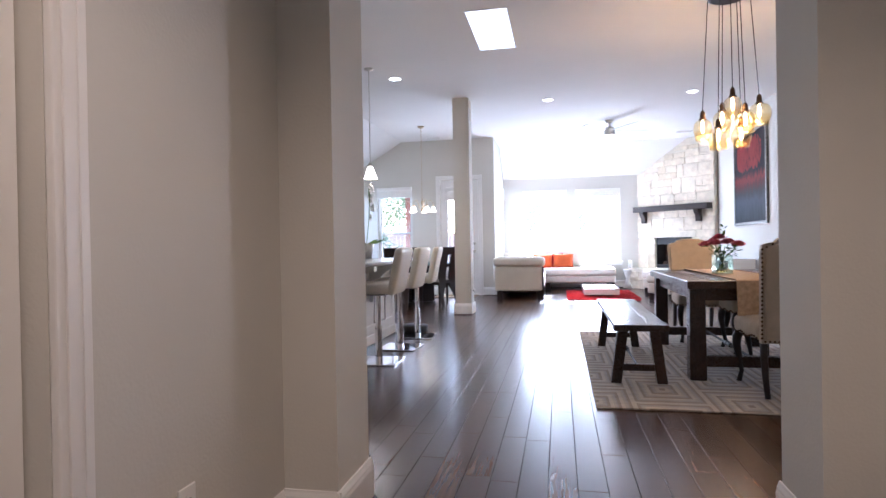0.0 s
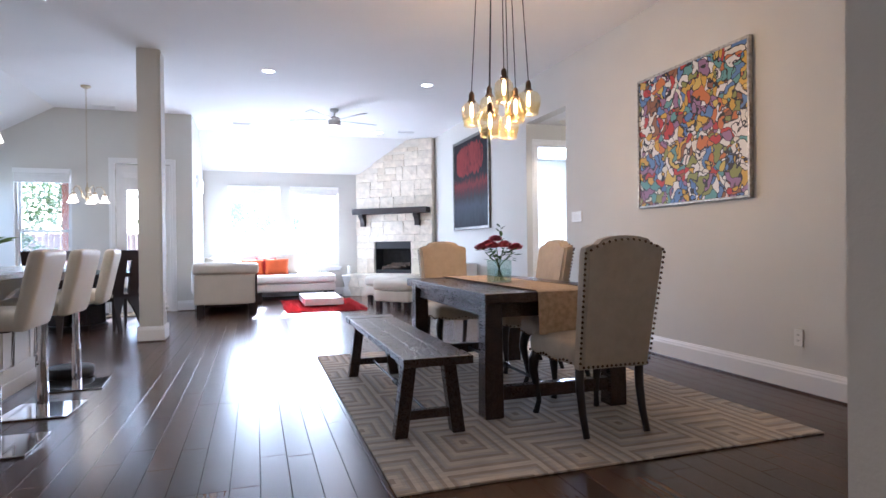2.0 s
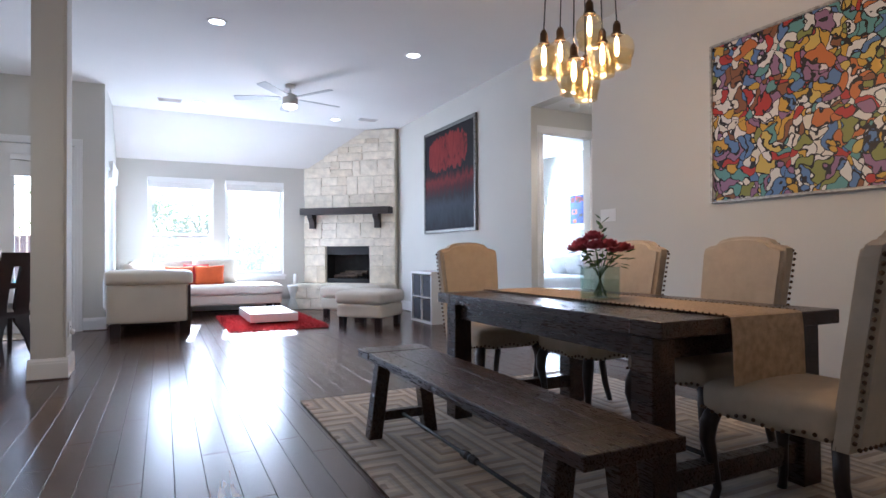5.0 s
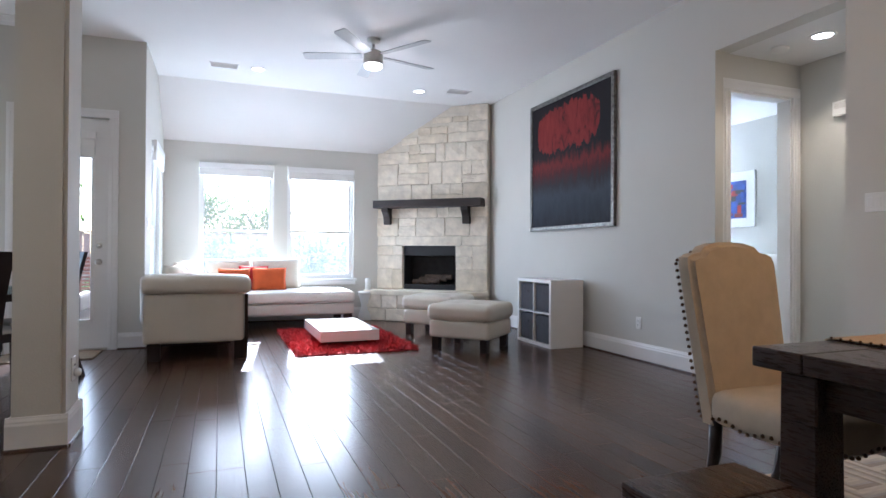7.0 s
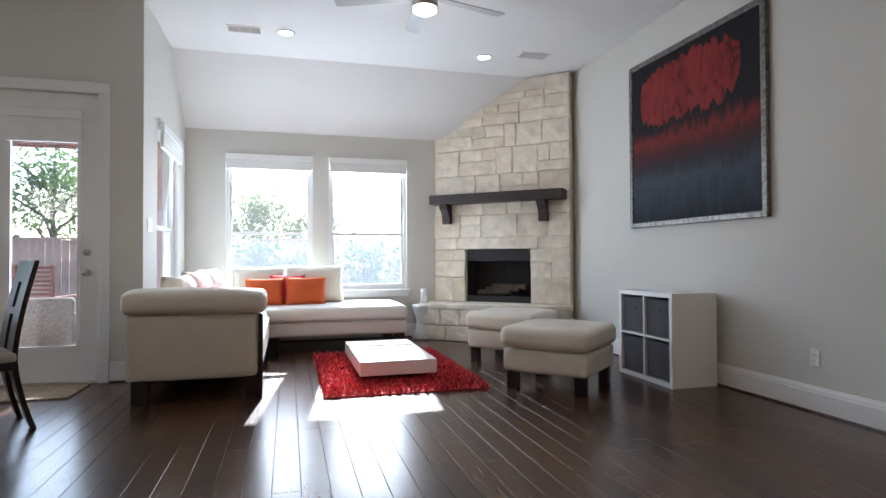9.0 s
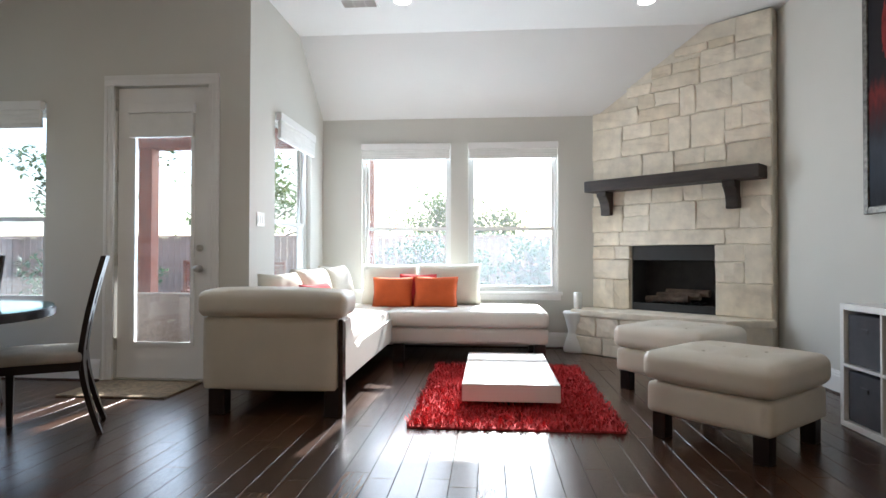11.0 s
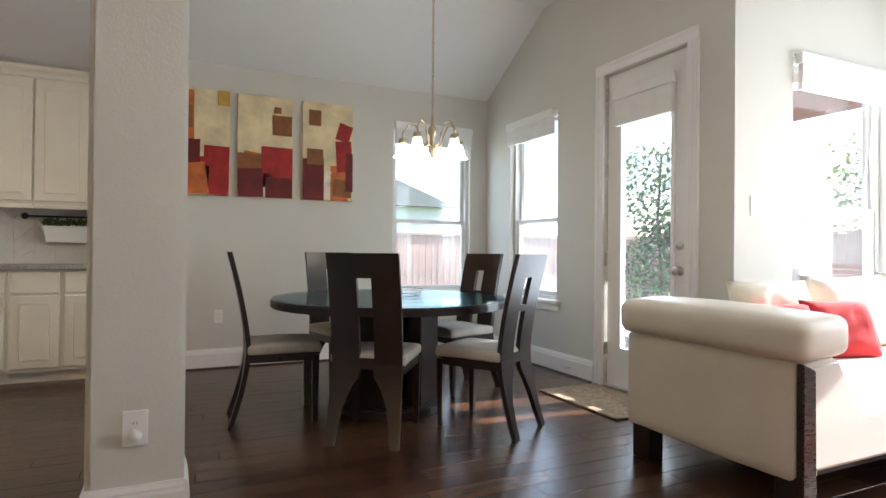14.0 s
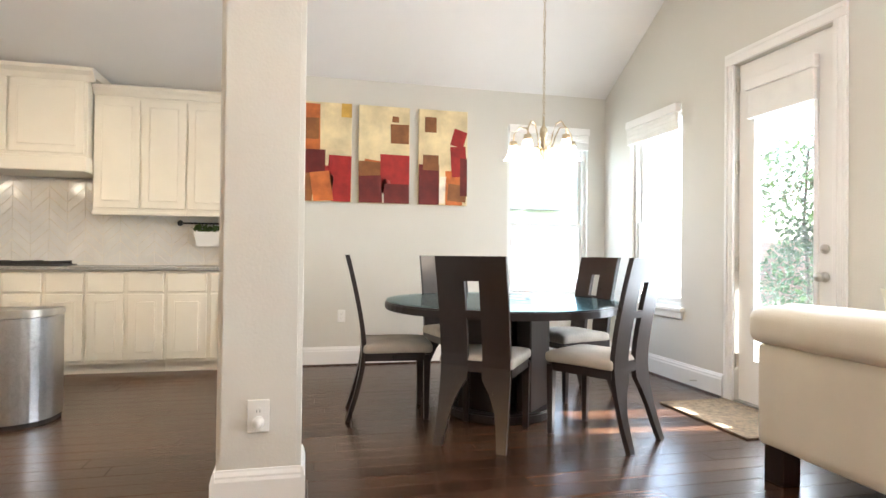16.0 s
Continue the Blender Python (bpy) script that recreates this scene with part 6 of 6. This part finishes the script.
def plate(name, m, w, h, label, n_rockers=0, outlet=False):
    p = thing(name, m, label, "switch" if n_rockers else "outlet")
    part("cover_plate", box((-w / 2, -0.007, -h / 2), (w / 2, 0.0, h / 2), 0.002, 1), PLASTIC, p)
    for i in range(n_rockers):
        x = (i - (n_rockers - 1) / 2) * 0.046
        part("rocker", box((x - 0.017, -0.011, -0.033), (x + 0.017, -0.007, 0.033), 0.002, 1), PLASTIC, p)
    if outlet:
        for s in (-1, 1):
            so2 = part("socket", cyl(0.016, 0, 0.003, seg=16), PLASTIC, p, m=Matrix.Translation((0, -0.007, s * 0.02)) @ Matrix.Rotation(radians(90), 4, "X"))
            for k in (-1, 1):
                part("slot", box((k * 0.006 - 0.001, -0.012, s * 0.02 - 0.005), (k * 0.006 + 0.001, -0.0098, s * 0.02 + 0.005)), BLACK, p)
    return p


def facing(x, y, z, a):
    return pose(x, y, z, 0, 0, a)


plate("light_switch", facing(3.399, 7.46, 1.375, -90), 0.21, 0.12, "white four-gang rocker switch plate", 4)
plate("light_switch", facing(-1.199, 12.30, 1.35, 90), 0.16, 0.12, "white three-gang rocker switch plate", 3)
plate("wall_outlet", facing(3.399, 9.69, 0.365, -90), 0.072, 0.116, "white plastic wall outlet plate", 0, True)
plate("wall_outlet", facing(3.399, 4.56, 0.38, -90), 0.072, 0.116, "white plastic wall outlet plate", 0, True)
plate("wall_outlet", facing(3.399, 11.9, 0.365, -90), 0.072, 0.116, "white wall outlet with a plug and cord", 0, True)
plate("wall_outlet", facing(-4.249, 9.37, 0.46, 90), 0.072, 0.116, "white plastic wall outlet plate", 0, True)
plate("wall_outlet", facing(-0.879, 1.45, 0.36, 90), 0.072, 0.116, "white plastic wall outlet plate", 0, True)
cpn = plate("wall_outlet", facing(-1.204, 8.872, 0.385, 90), 0.085, 0.13, "white outlet with a plug-in night light on the column", 0, True)
part("night_light", lathe([(0.0, 0.0), (0.022, 0.0), (0.024, 0.02), (0.018, 0.032), (0.0, 0.034)], 16), PLASTIC, cpn, "round plug-in night light", Matrix.Translation((0, -0.008, -0.022)) @ Matrix.Rotation(radians(90), 4, "X"), True)
cb2 = thing("power_cord", Matrix.Translation((3.37, 11.9, 0.0)), "black plug and thin cord running down to the floor", "cord")
part("plug", box((-0.02, -0.015, 0.335), (0.02, 0.015, 0.365), 0.005), BLACK, cb2)
part("cable", tube([(-0.01, 0.0, 0.34), (-0.03, 0.03, 0.2), (-0.06, 0.0, 0.05), (-0.08, -0.15, 0.006), (-0.05, -0.4, 0.006)], 0.004, 6), BLACK, cb2)
ch2 = thing("door_chime", facing(4.419, 8.35, 2.27, -90), "white slotted door chime box on the hall wall", "door chime")
part("chime_cover", box((-0.1, -0.05, -0.06), (0.1, 0, 0.06), 0.006), PLASTIC, ch2)
for i in range(5):
    part("slot", box((-0.08, -0.0515, 0.0 + i * 0.01), (0.08, -0.0505, 0.003 + i * 0.01)), NICKEL, ch2)
sd = link_bm("smoke_alarm", lathe([(0.0, 0.0), (0.065, 0.0), (0.065, -0.02), (0.05, -0.035), (0.0, -0.038)], 28), PLASTIC, True)
sd.location = (3.85, 8.52, 2.745)
tagged(sd, "round white smoke alarm on the hall ceiling", "smoke alarm")
dsn = link_bm("door_stop", tube([(0, 0, 0), (0, -0.06, 0.002)], 0.005, 8), NICKEL)
dsn.location = (-2.75, 12.062, 0.07)
tagged(dsn, "small metal door stop on the baseboard", "door stop")

# ---- bedroom glimpsed through the hall door ----
structure("floor_bedroom", box((3.4, 8.78, -0.06), (6.74, 13.2, -0.006)), CARPET, "beige bedroom carpet", "floor")
bd = thing("bed", Matrix.Translation((5.45, 11.3, 0)), "made bed with white bedding and pillows", "bed")
part("bed_base", box((-0.75, -0.9, 0.1), (1.1, 0.9, 0.35), 0.02), BEDDING, bd)
bm = cushion(1.85, 1.8, 0.28, 0.08, 0.02, 10)
bmesh.ops.translate(bm, vec=(0.17, 0, 0.48), verts=bm.verts[:])
part("mattress", bm, BEDDING, bd, smooth=True)
part("headboard", box((1.02, -0.95, 0.1), (1.12, 0.95, 1.05), 0.03), WHITELEATHER, bd)
for y in (-0.5, 0.0, 0.45):
    bp = link_bm("bed_pillow", throw_pillow(0.55, 0.42, 0.2), BEDDING, True)
    bp.matrix_world = pose(6.2, 11.3 + y, 0.6, 0, 0, 90) @ Matrix.Rotation(radians(-25), 4, "X")
    tagged(bp, "plump white cotton bed pillow", "pillow", "bed pillows")
ap = thing("framed_print", Matrix.Translation((6.598, 11.07, 1.44)), "blue and orange abstract print in a white frame", "painting")
part("mat_board", box((-0.03, 0, 0), (0, 1.1, 0.8), 0.004), PLASTIC, ap)
rp = random.Random(3)
BLUEP = material("paint_blue", (0.02, 0.06, 0.30), 0.6, vary=0.5, scale=9)
part("print", box((-0.033, 0.14, 0.13), (-0.03, 0.96, 0.67)), BLUEP, ap)
for k in range(26):
    y, z = rp.uniform(0.15, 0.84), rp.uniform(0.14, 0.58)
    part("colour_block", box((-0.0345 - 0.0002 * k, y, z), (-0.033, min(0.95, y + rp.uniform(0.04, 0.16)), min(0.66, z + rp.uniform(0.03, 0.12)))), rp.choice([PAINTS["orange"], PAINTS["maroon"], BLUEP, PAINTS["red"], BLACK]), ap)

# ---- outdoors ----
bm = bmesh.new()
bmesh.ops.create_grid(bm, x_segments=2, y_segments=2, size=400)
g = structure("ground", bm, GRASS, "lawn reaching away from the house", "ground")
g.location = (0, 0, -0.14)
structure("patio", box((-8.0, 12.24, -0.13), (-1.36, 17.0, -0.04)), PAVE, "concrete patio slab", "patio")


def fence(name, x0, y0, x1, y1, h):
    f = thing(name, Matrix.Translation((x0, y0, -0.14)) @ Matrix.Rotation(math.atan2(y1 - y0, x1 - x0), 4, "Z"), "weathered brown board fence", "fence", "", "structure")
    L = math.hypot(x1 - x0, y1 - y0)
    n = int(L / 0.145)
    r = random.Random(int(L * 10))
    base = box((0, -0.01, 0.03), (0.138, 0.01, h), 0.003, 1)
    me = bpy.data.meshes.new("board")
    base.to_mesh(me)
    base.free()
    me.materials.append(FENCE)
    for i in range(n):
        o = new("board", me)
        o.parent = f
        o.location = (i * 0.145, r.uniform(-0.004, 0.004), r.uniform(-0.012, 0.012))
    part("top_rail", box((0, -0.05, h), (L, 0.05, h + 0.04)), FENCE, f)
    part("rail", box((0, 0.012, 0.4), (L, 0.05, 0.49)), FENCE, f)


fence("fence_back", -12, 20.0, 9, 20.0, 1.6)
fence("fence_side", -10.0, 3.0, -10.0, 20.0, 1.55)


def tree(name, x, y, h, r, seed, leaves, size, mat, label):
    t = thing(name, Matrix.Translation((x, y, -0.14)), label, "tree" if h > 2.2 else "shrub")
    rd = random.Random(seed)
    part("trunk", tube([(0, 0, 0), (0.04, 0.02, h * 0.3), (-0.03, 0.03, h * 0.6), (0, 0, h * 0.85)], 0.1, 10, [0.03 * h ** 0.9, 0.025 * h ** 0.9, 0.016 * h ** 0.9, 0.006 * h ** 0.9]), BARK, t)
    bm = bmesh.new()
    for k in range(8):
        a = k * 2.4
        z0 = h * (0.3 + 0.06 * k)
        b2 = tube([(0, 0, z0), (0.5 * r * math.cos(a), 0.5 * r * math.sin(a), z0 + 0.15 * h), (0.85 * r * math.cos(a), 0.85 * r * math.sin(a), z0 + 0.2 * h)], 0.02, 6, [0.012 * h, 0.008 * h, 0.003 * h])
        me = bpy.data.meshes.new("limb")
        b2.to_mesh(me)
        b2.free()
        bm.from_mesh(me)
        bpy.data.meshes.remove(me)
    part("limbs", bm, BARK, t)
    bm = bmesh.new()
    clumps = [(rd.gauss(0, 0.42) * r, rd.gauss(0, 0.42) * r, h * rd.uniform(0.35 if h > 2.2 else 0.1, 0.98), rd.uniform(0.14, 0.3) * r) for _ in range(34)]
    for i in range(leaves):
        cx, cy, cz, cr = clumps[i % len(clumps)]
        p = (cx + rd.gauss(0, cr), cy + rd.gauss(0, cr), max(0.1, cz + rd.gauss(0, cr * 0.8)))
        leaf_bm(bm, p, (rd.uniform(-1, 1), rd.uniform(-1, 1), rd.uniform(-0.8, 0.6)), size * rd.uniform(0.7, 1.3), 0.55)
    part("crown", bm, mat, t)
    return t


tree("tree", -1.3, 30.0, 3.6, 1.7, 1, 4200, 0.15, LEAF, "broad leafy tree beyond the fence")
tree("tree", 0.9, 30.5, 3.1, 1.5, 2, 3600, 0.15, LEAF, "leafy tree beyond the fence")
tree("tree", -6.0, 24.0, 4.0, 1.6, 3, 3000, 0.16, LEAF, "leafy tree behind the patio")
for i, (x, y, h) in enumerate(((-0.6, 19.0, 1.5), (0.4, 18.8, 1.2), (1.6, 18.9, 1.45), (2.7, 18.8, 1.6), (3.6, 19.0, 1.2), (-2.0, 19.0, 1.3))):
    tree("shrub", x, y, h, 0.55, 20 + i, 1500, 0.10, DARKLEAF, "dark green shrub along the fence")

# covered patio: roof, cedar posts, beams
pr = thing("patio_cover", Matrix.Translation((0, 0, 0)), "covered patio with cedar posts and beams", "patio cover", "", "structure")
part("roof_deck", box((-5.4, 12.3, 2.95), (-1.4, 15.2, 3.05)), CEIL, pr)
for y in (12.9, 13.6):
    part("ceiling_beam", box((-4.5, y - 0.05, 2.78), (-1.4, y + 0.05, 2.95)), WHITE, pr)
part("front_beam", box((-3.95, 14.7, 2.45), (-1.4, 14.9, 2.72)), CEDAR, pr, "red cedar beam")
for x in (-3.75, -1.6):
    part("post", box((x - 0.09, 14.71, -0.1), (x + 0.09, 14.89, 2.45), 0.01), CEDAR, pr, "red cedar post")
pgp = thing("pergola_post", Matrix.Translation((-1.36, 17.6, -0.14)), "red cedar garden post", "post")
part("post", box((-0.075, -0.075, 0), (0.075, 0.075, 2.9), 0.01), CEDAR, pgp)
part("cap", box((-0.095, -0.095, 2.9), (0.095, 0.095, 2.95), 0.01), CEDAR, pgp)

# climbing vine on the post seen through the patio door
vn = thing("climbing_vine", Matrix.Translation((-5.0, 15.4, -0.1)), "green climbing vine round a patio post", "vine")
bm = bmesh.new()
rd = random.Random(12)
for i in range(4200):
    z = rd.uniform(0.45, 2.75)
    q = 0.62 + 0.22 * math.sin(z * 3.1) + 0.12 * math.sin(z * 7.7)
    a = rd.uniform(0, 6.28)
    rr2 = q * rd.random() ** 0.5
    leaf_bm(bm, (rr2 * math.cos(a) * 1.5, rr2 * math.sin(a) * 0.4, z), (rd.uniform(-1, 1), rd.uniform(-1, 0.3), rd.uniform(-0.8, 0.5)), rd.uniform(0.06, 0.11), 0.6)
part("leaves", bm, DARKLEAF, vn)
part("stem", tube([(0, 0, 0), (0.05, 0, 0.8), (-0.04, 0, 1.6), (0.03, 0, 2.6)], 0.02), BARK, vn)

# wicker seat, slatted chairs and potted agave on the patio
wk = thing("wicker_chair", Matrix.Translation((-2.35, 13.25, -0.04)), "dark wicker patio armchair with a white cushion", "patio chair")
part("shell", box((-0.38, -0.35, 0.05), (0.38, 0.35, 0.40), 0.05), WICKER, wk)
part("back", box((-0.38, -0.42, 0.2), (0.38, -0.3, 0.72), 0.04), WICKER, wk)
for s in (-1, 1):
    part("arm", box((s * 0.34 - 0.06, -0.4, 0.35), (s * 0.34 + 0.06, 0.34, 0.58), 0.04), WICKER, wk)
bm = cushion(0.58, 0.56, 0.13, 0.05, 0.02)
bmesh.ops.translate(bm, vec=(0, 0.02, 0.46), verts=bm.verts[:])
part("cushion", bm, BEDDING, wk, smooth=True)


def slat_chair(x, y, a):
    c = thing("slatted_chair", pose(x, y, -0.04, 0, 0, a), "reddish slatted wooden patio chair", "patio chair", "slatted patio chairs")
    for s in (-1, 1):
        part("back_rail", box((s * 0.22 - 0.02, -0.3, 0.4), (s * 0.22 + 0.02, -0.26, 1.02), 0.004), CEDAR, c)
        part("leg", tube([(s * 0.22, -0.28, 0.42), (s * 0.24, 0.26, 0.0)], 0.018, 6), CEDAR, c)
        part("leg", tube([(s * 0.24, 0.22, 0.62), (s * 0.22, -0.34, 0.0)], 0.018, 6), CEDAR, c)
        part("armrest", box((s * 0.25 - 0.03, -0.3, 0.60), (s * 0.25 + 0.03, 0.25, 0.63), 0.006), CEDAR, c)
    for i in range(10):
        part("slat", box((-0.2, -0.29, 0.48 + i * 0.054), (0.2, -0.27, 0.518 + i * 0.054), 0.003, 1), CEDAR, c)
    for i in range(7):
        part("seat_slat", box((-0.22, -0.24 + i * 0.066, 0.40), (0.22, -0.19 + i * 0.066, 0.42), 0.003, 1), CEDAR, c)


slat_chair(-2.15, 14.9, 15)
slat_chair(-2.95, 15.0, -10)
ag = thing("potted_agave", Matrix.Translation((-2.75, 17.4, -0.12)), "spiky agave in a round pot on the patio", "potted plant")
part("pot", lathe([(0.0, 0.0), (0.14, 0.0), (0.2, 0.28), (0.21, 0.32), (0.18, 0.32), (0.17, 0.28), (0, 0.28)], 20), CERAMIC, ag, smooth=True)
bm = bmesh.new()
for k in range(26):
    a = k * 2.4
    leaf_bm(bm, (0, 0, 0.3), (math.cos(a), math.sin(a), 0.3 + 0.05 * k), 0.5, 0.14)
part("blades", bm, LEAF, ag)

# neighbour's house beyond the side fence
nh = thing("neighbour_house", Matrix.Translation((-24, 11, -0.14)), "pale neighbouring house with a grey roof", "house")
part("wall", box((-4, -5, 0), (4, 8, 3.0)), SIDING, nh)
part("roof", prism([(-5.5, 3.0), (8.5, 3.0), (1.5, 5.6)], "x", -4.4, 4.4), ROOFM, nh)
for y in (-2.5, 1.5, 5.0):
    wq = part("window", box((4.0, y - 0.6, 1.0), (4.04, y + 0.6, 2.3)), PANE, nh)
    part("window_frame", box((3.99, y - 0.68, 0.94), (4.02, y + 0.68, 2.36)), WHITE, wq)

# ---- stones of the chimney breast, laid in courses ----
rd = random.Random(21)


def stone_mesh(w, h):
    bm = box((0, -0.03, 0), (w, 0.03, h), 0.008, 1)
    bmesh.ops.subdivide_edges(bm, edges=[e for e in bm.edges if e.calc_length() > 0.08], cuts=2, use_grid_fill=True)
    for v in bm.verts:
        n = noise.noise(v.co * 9 + Vector((w * 31, h * 17, 0)))
        v.co += Vector((0.008 * n, 0.018 * n if v.co.y < 0 else 0, 0.010 * noise.noise(v.co * 7 + Vector((0, 0, w * 50)))))
    me = bpy.data.meshes.new("stone")
    bm.to_mesh(me)
    bm.free()
    me.materials.append(STONE_RND)
    return me


def stone_material():
    m = material("limestone_block", (0.76, 0.695, 0.585), 0.9, vary=0.17, scale=6.0, grain=1.0, grain_scale=20)
    nt = m.node_tree
    b = nt.nodes["Principled BSDF"]
    src = b.inputs["Base Color"].links[0].from_socket
    oi = nt.nodes.new("ShaderNodeObjectInfo")
    tone = ramp(nt, oi.outputs["Random"], [(0.0, (0.90, 0.86, 0.79)), (0.3, (1.0, 0.99, 0.97)), (1.0, (1.07, 1.06, 1.04))])
    mix = nt.nodes.new("ShaderNodeMix")
    mix.data_type, mix.blend_type = "RGBA", "MULTIPLY"
    mix.inputs["Factor"].default_value = 1.0
    nt.links.new(src, mix.inputs["A"])
    nt.links.new(tone, mix.inputs["B"])
    nt.links.new(mix.outputs["Result"], b.inputs["Base Color"])
    return m


STONE_RND = stone_material()


def top_at(x):
    """Height of the ceiling above the chimney face."""
    y = FA.y + (FB.y - FA.y) * x / FLEN
    return 3.31 - max(0, y - 13.3) * 0.792 - 0.01


def lay(x, z, w, h):
    """One block, with its place jittered so that no course runs dead straight."""
    o = new("stone", stone_mesh(round(w - 0.004, 3), round(h - 0.004, 3)))
    o.parent = core
    o.location = (x + 0.002, 0.018 + rd.uniform(-0.011, 0.006), z + 0.002)


def lay_patch(x, z, w, h):
    """A stretch of wall as one block, or broken into a few: stacked thin ones or side by side."""
    lim = top_at(x + 0.03) - z
    h = min(h, lim)
    if h < 0.05 or w < 0.03:
        return
    pick = rd.random()
    if h > 0.25 and pick < 0.42:
        k = h * rd.uniform(0.35, 0.62)
        cut = w * rd.uniform(0.35, 0.65)
        lay(x, z, w, k)
        if w > 0.4:
            lay(x, z + k, cut, h - k)
            lay(x + cut, z + k, w - cut, h - k)
        else:
            lay(x, z + k, w, h - k)
    elif w > 0.42 and pick < 0.62:
        cut = w * rd.uniform(0.3, 0.7)
        lay(x, z, cut, h)
        lay(x + cut, z, w - cut, h)
    else:
        lay(x, z, w, h)


def lay_course(x0, x1, z, h):
    x = x0
    while x < x1 - 0.02:
        w = min(rd.uniform(0.26, 0.6), 2.2 * h + 0.2)
        if x1 - x - w < 0.14:
            w = x1 - x
        lay_patch(x, z, w, h)
        x += w


for z, h in ((0.0, 0.26), (0.26, 0.21)):
    lay_course(0.0, 1.84, z, h)
for x0, x1 in ((0.0, 0.448), (1.337, 1.84)):
    for z, h in ((0.47, 0.32), (0.79, 0.365)):
        lay_course(x0, x1, z, h)
lay_course(0.0, 0.33, 1.155, 0.15)
lay(0.33, 1.155, 1.1, 0.15)
lay_course(1.43, 1.84, 1.155, 0.15)
for z, h in ((1.305, 0.29), (1.595, 0.25), (1.845, 0.27), (2.115, 0.34), (2.455, 0.29), (2.745, 0.31), (3.055, 0.25)):
    lay_course(0.0, 1.84, z, h)
# hearth front stones
for (x0, x1) in ((0.0, 1.55),):
    z = 0.0
    for h in (0.19, 0.21):
        x = x0
        while x < x1 - 0.05:
            e = min(x1, x + rd.uniform(0.25, 0.5))
            if x1 - e < 0.12:
                e = x1
            o = new("stone", stone_mesh(round(e - x - 0.01, 3), round(h - 0.01, 3)))
            o.parent = hearth
            o.location = (x, -0.36, z + 0.005)
            x = e
        z += h

# ---- floor boards ----
bm = box((-4.8, -1.7, -0.10), (4.4, 14.16, -0.008))
floor = structure("floor", bm, GAP, "dark hand-scraped hardwood floor", "floor")
PW = 0.128
rd = random.Random(33)
board_meshes = {}


def near(x, y):
    return -1.6 < x < 1.9 and 2.4 < y < 10.6


cols = int((4.4 + 4.8) / PW)
count = 0
fv, ff = [], []
for i in range(cols):
    x0 = -4.8 + i * PW
    y = -1.7 - rd.uniform(0, 1.0)
    while y < 14.1:
        L = rd.choice((0.6, 0.9, 1.1, 1.3, 1.5))
        a, b = max(-1.7, y), min(14.15, y + L)
        y += L
        if b - a < 0.05:
            continue
        if x0 > 3.4 and not (7.5 < (a + b) / 2 < 8.9):
            continue
        if near(x0, (a + b) / 2) and count < 300 and abs(b - a - L) < 1e-6:
            key = L
            if key not in board_meshes:
                bb = box((0.0012, 0.0012, -0.008), (PW - 0.0012, L - 0.0012, 0.0), 0.001, 1)
                me = bpy.data.meshes.new("board")
                bb.to_mesh(me)
                bb.free()
                me.materials.append(BOARD)
                board_meshes[key] = me
            o = new("board", board_meshes[key])
            o.parent = floor
            o.location = (x0, a, rd.uniform(-0.0006, 0.0))
            count += 1
        else:
            g2 = 0.001
            k = len(fv)
            zt = rd.uniform(-0.0006, 0.0)
            xa, xb, ya, yb = x0 + 0.0012, x0 + PW - 0.0012, a + 0.0012, b - 0.0012
            fv += [(xa, ya, -0.008), (xb, ya, -0.008), (xb, yb, -0.008), (xa, yb, -0.008),
                   (xa, ya, zt - g2), (xb, ya, zt - g2), (xb, yb, zt - g2), (xa, yb, zt - g2),
                   (xa + g2, ya + g2, zt), (xb - g2, ya + g2, zt), (xb - g2, yb - g2, zt), (xa + g2, yb - g2, zt)]
            for r0 in (0, 4):
                for q in range(4):
                    ff.append((k + r0 + q, k + r0 + (q + 1) % 4, k + r0 + 4 + (q + 1) % 4, k + r0 + 4 + q))
            ff.append((k + 8, k + 9, k + 10, k + 11))
me = bpy.data.meshes.new("boards")
me.from_pydata(fv, [], ff)
me.materials.append(BOARD)
ob = new("boards", me)
ob.parent = floor
ob["kind"] = "stuff"
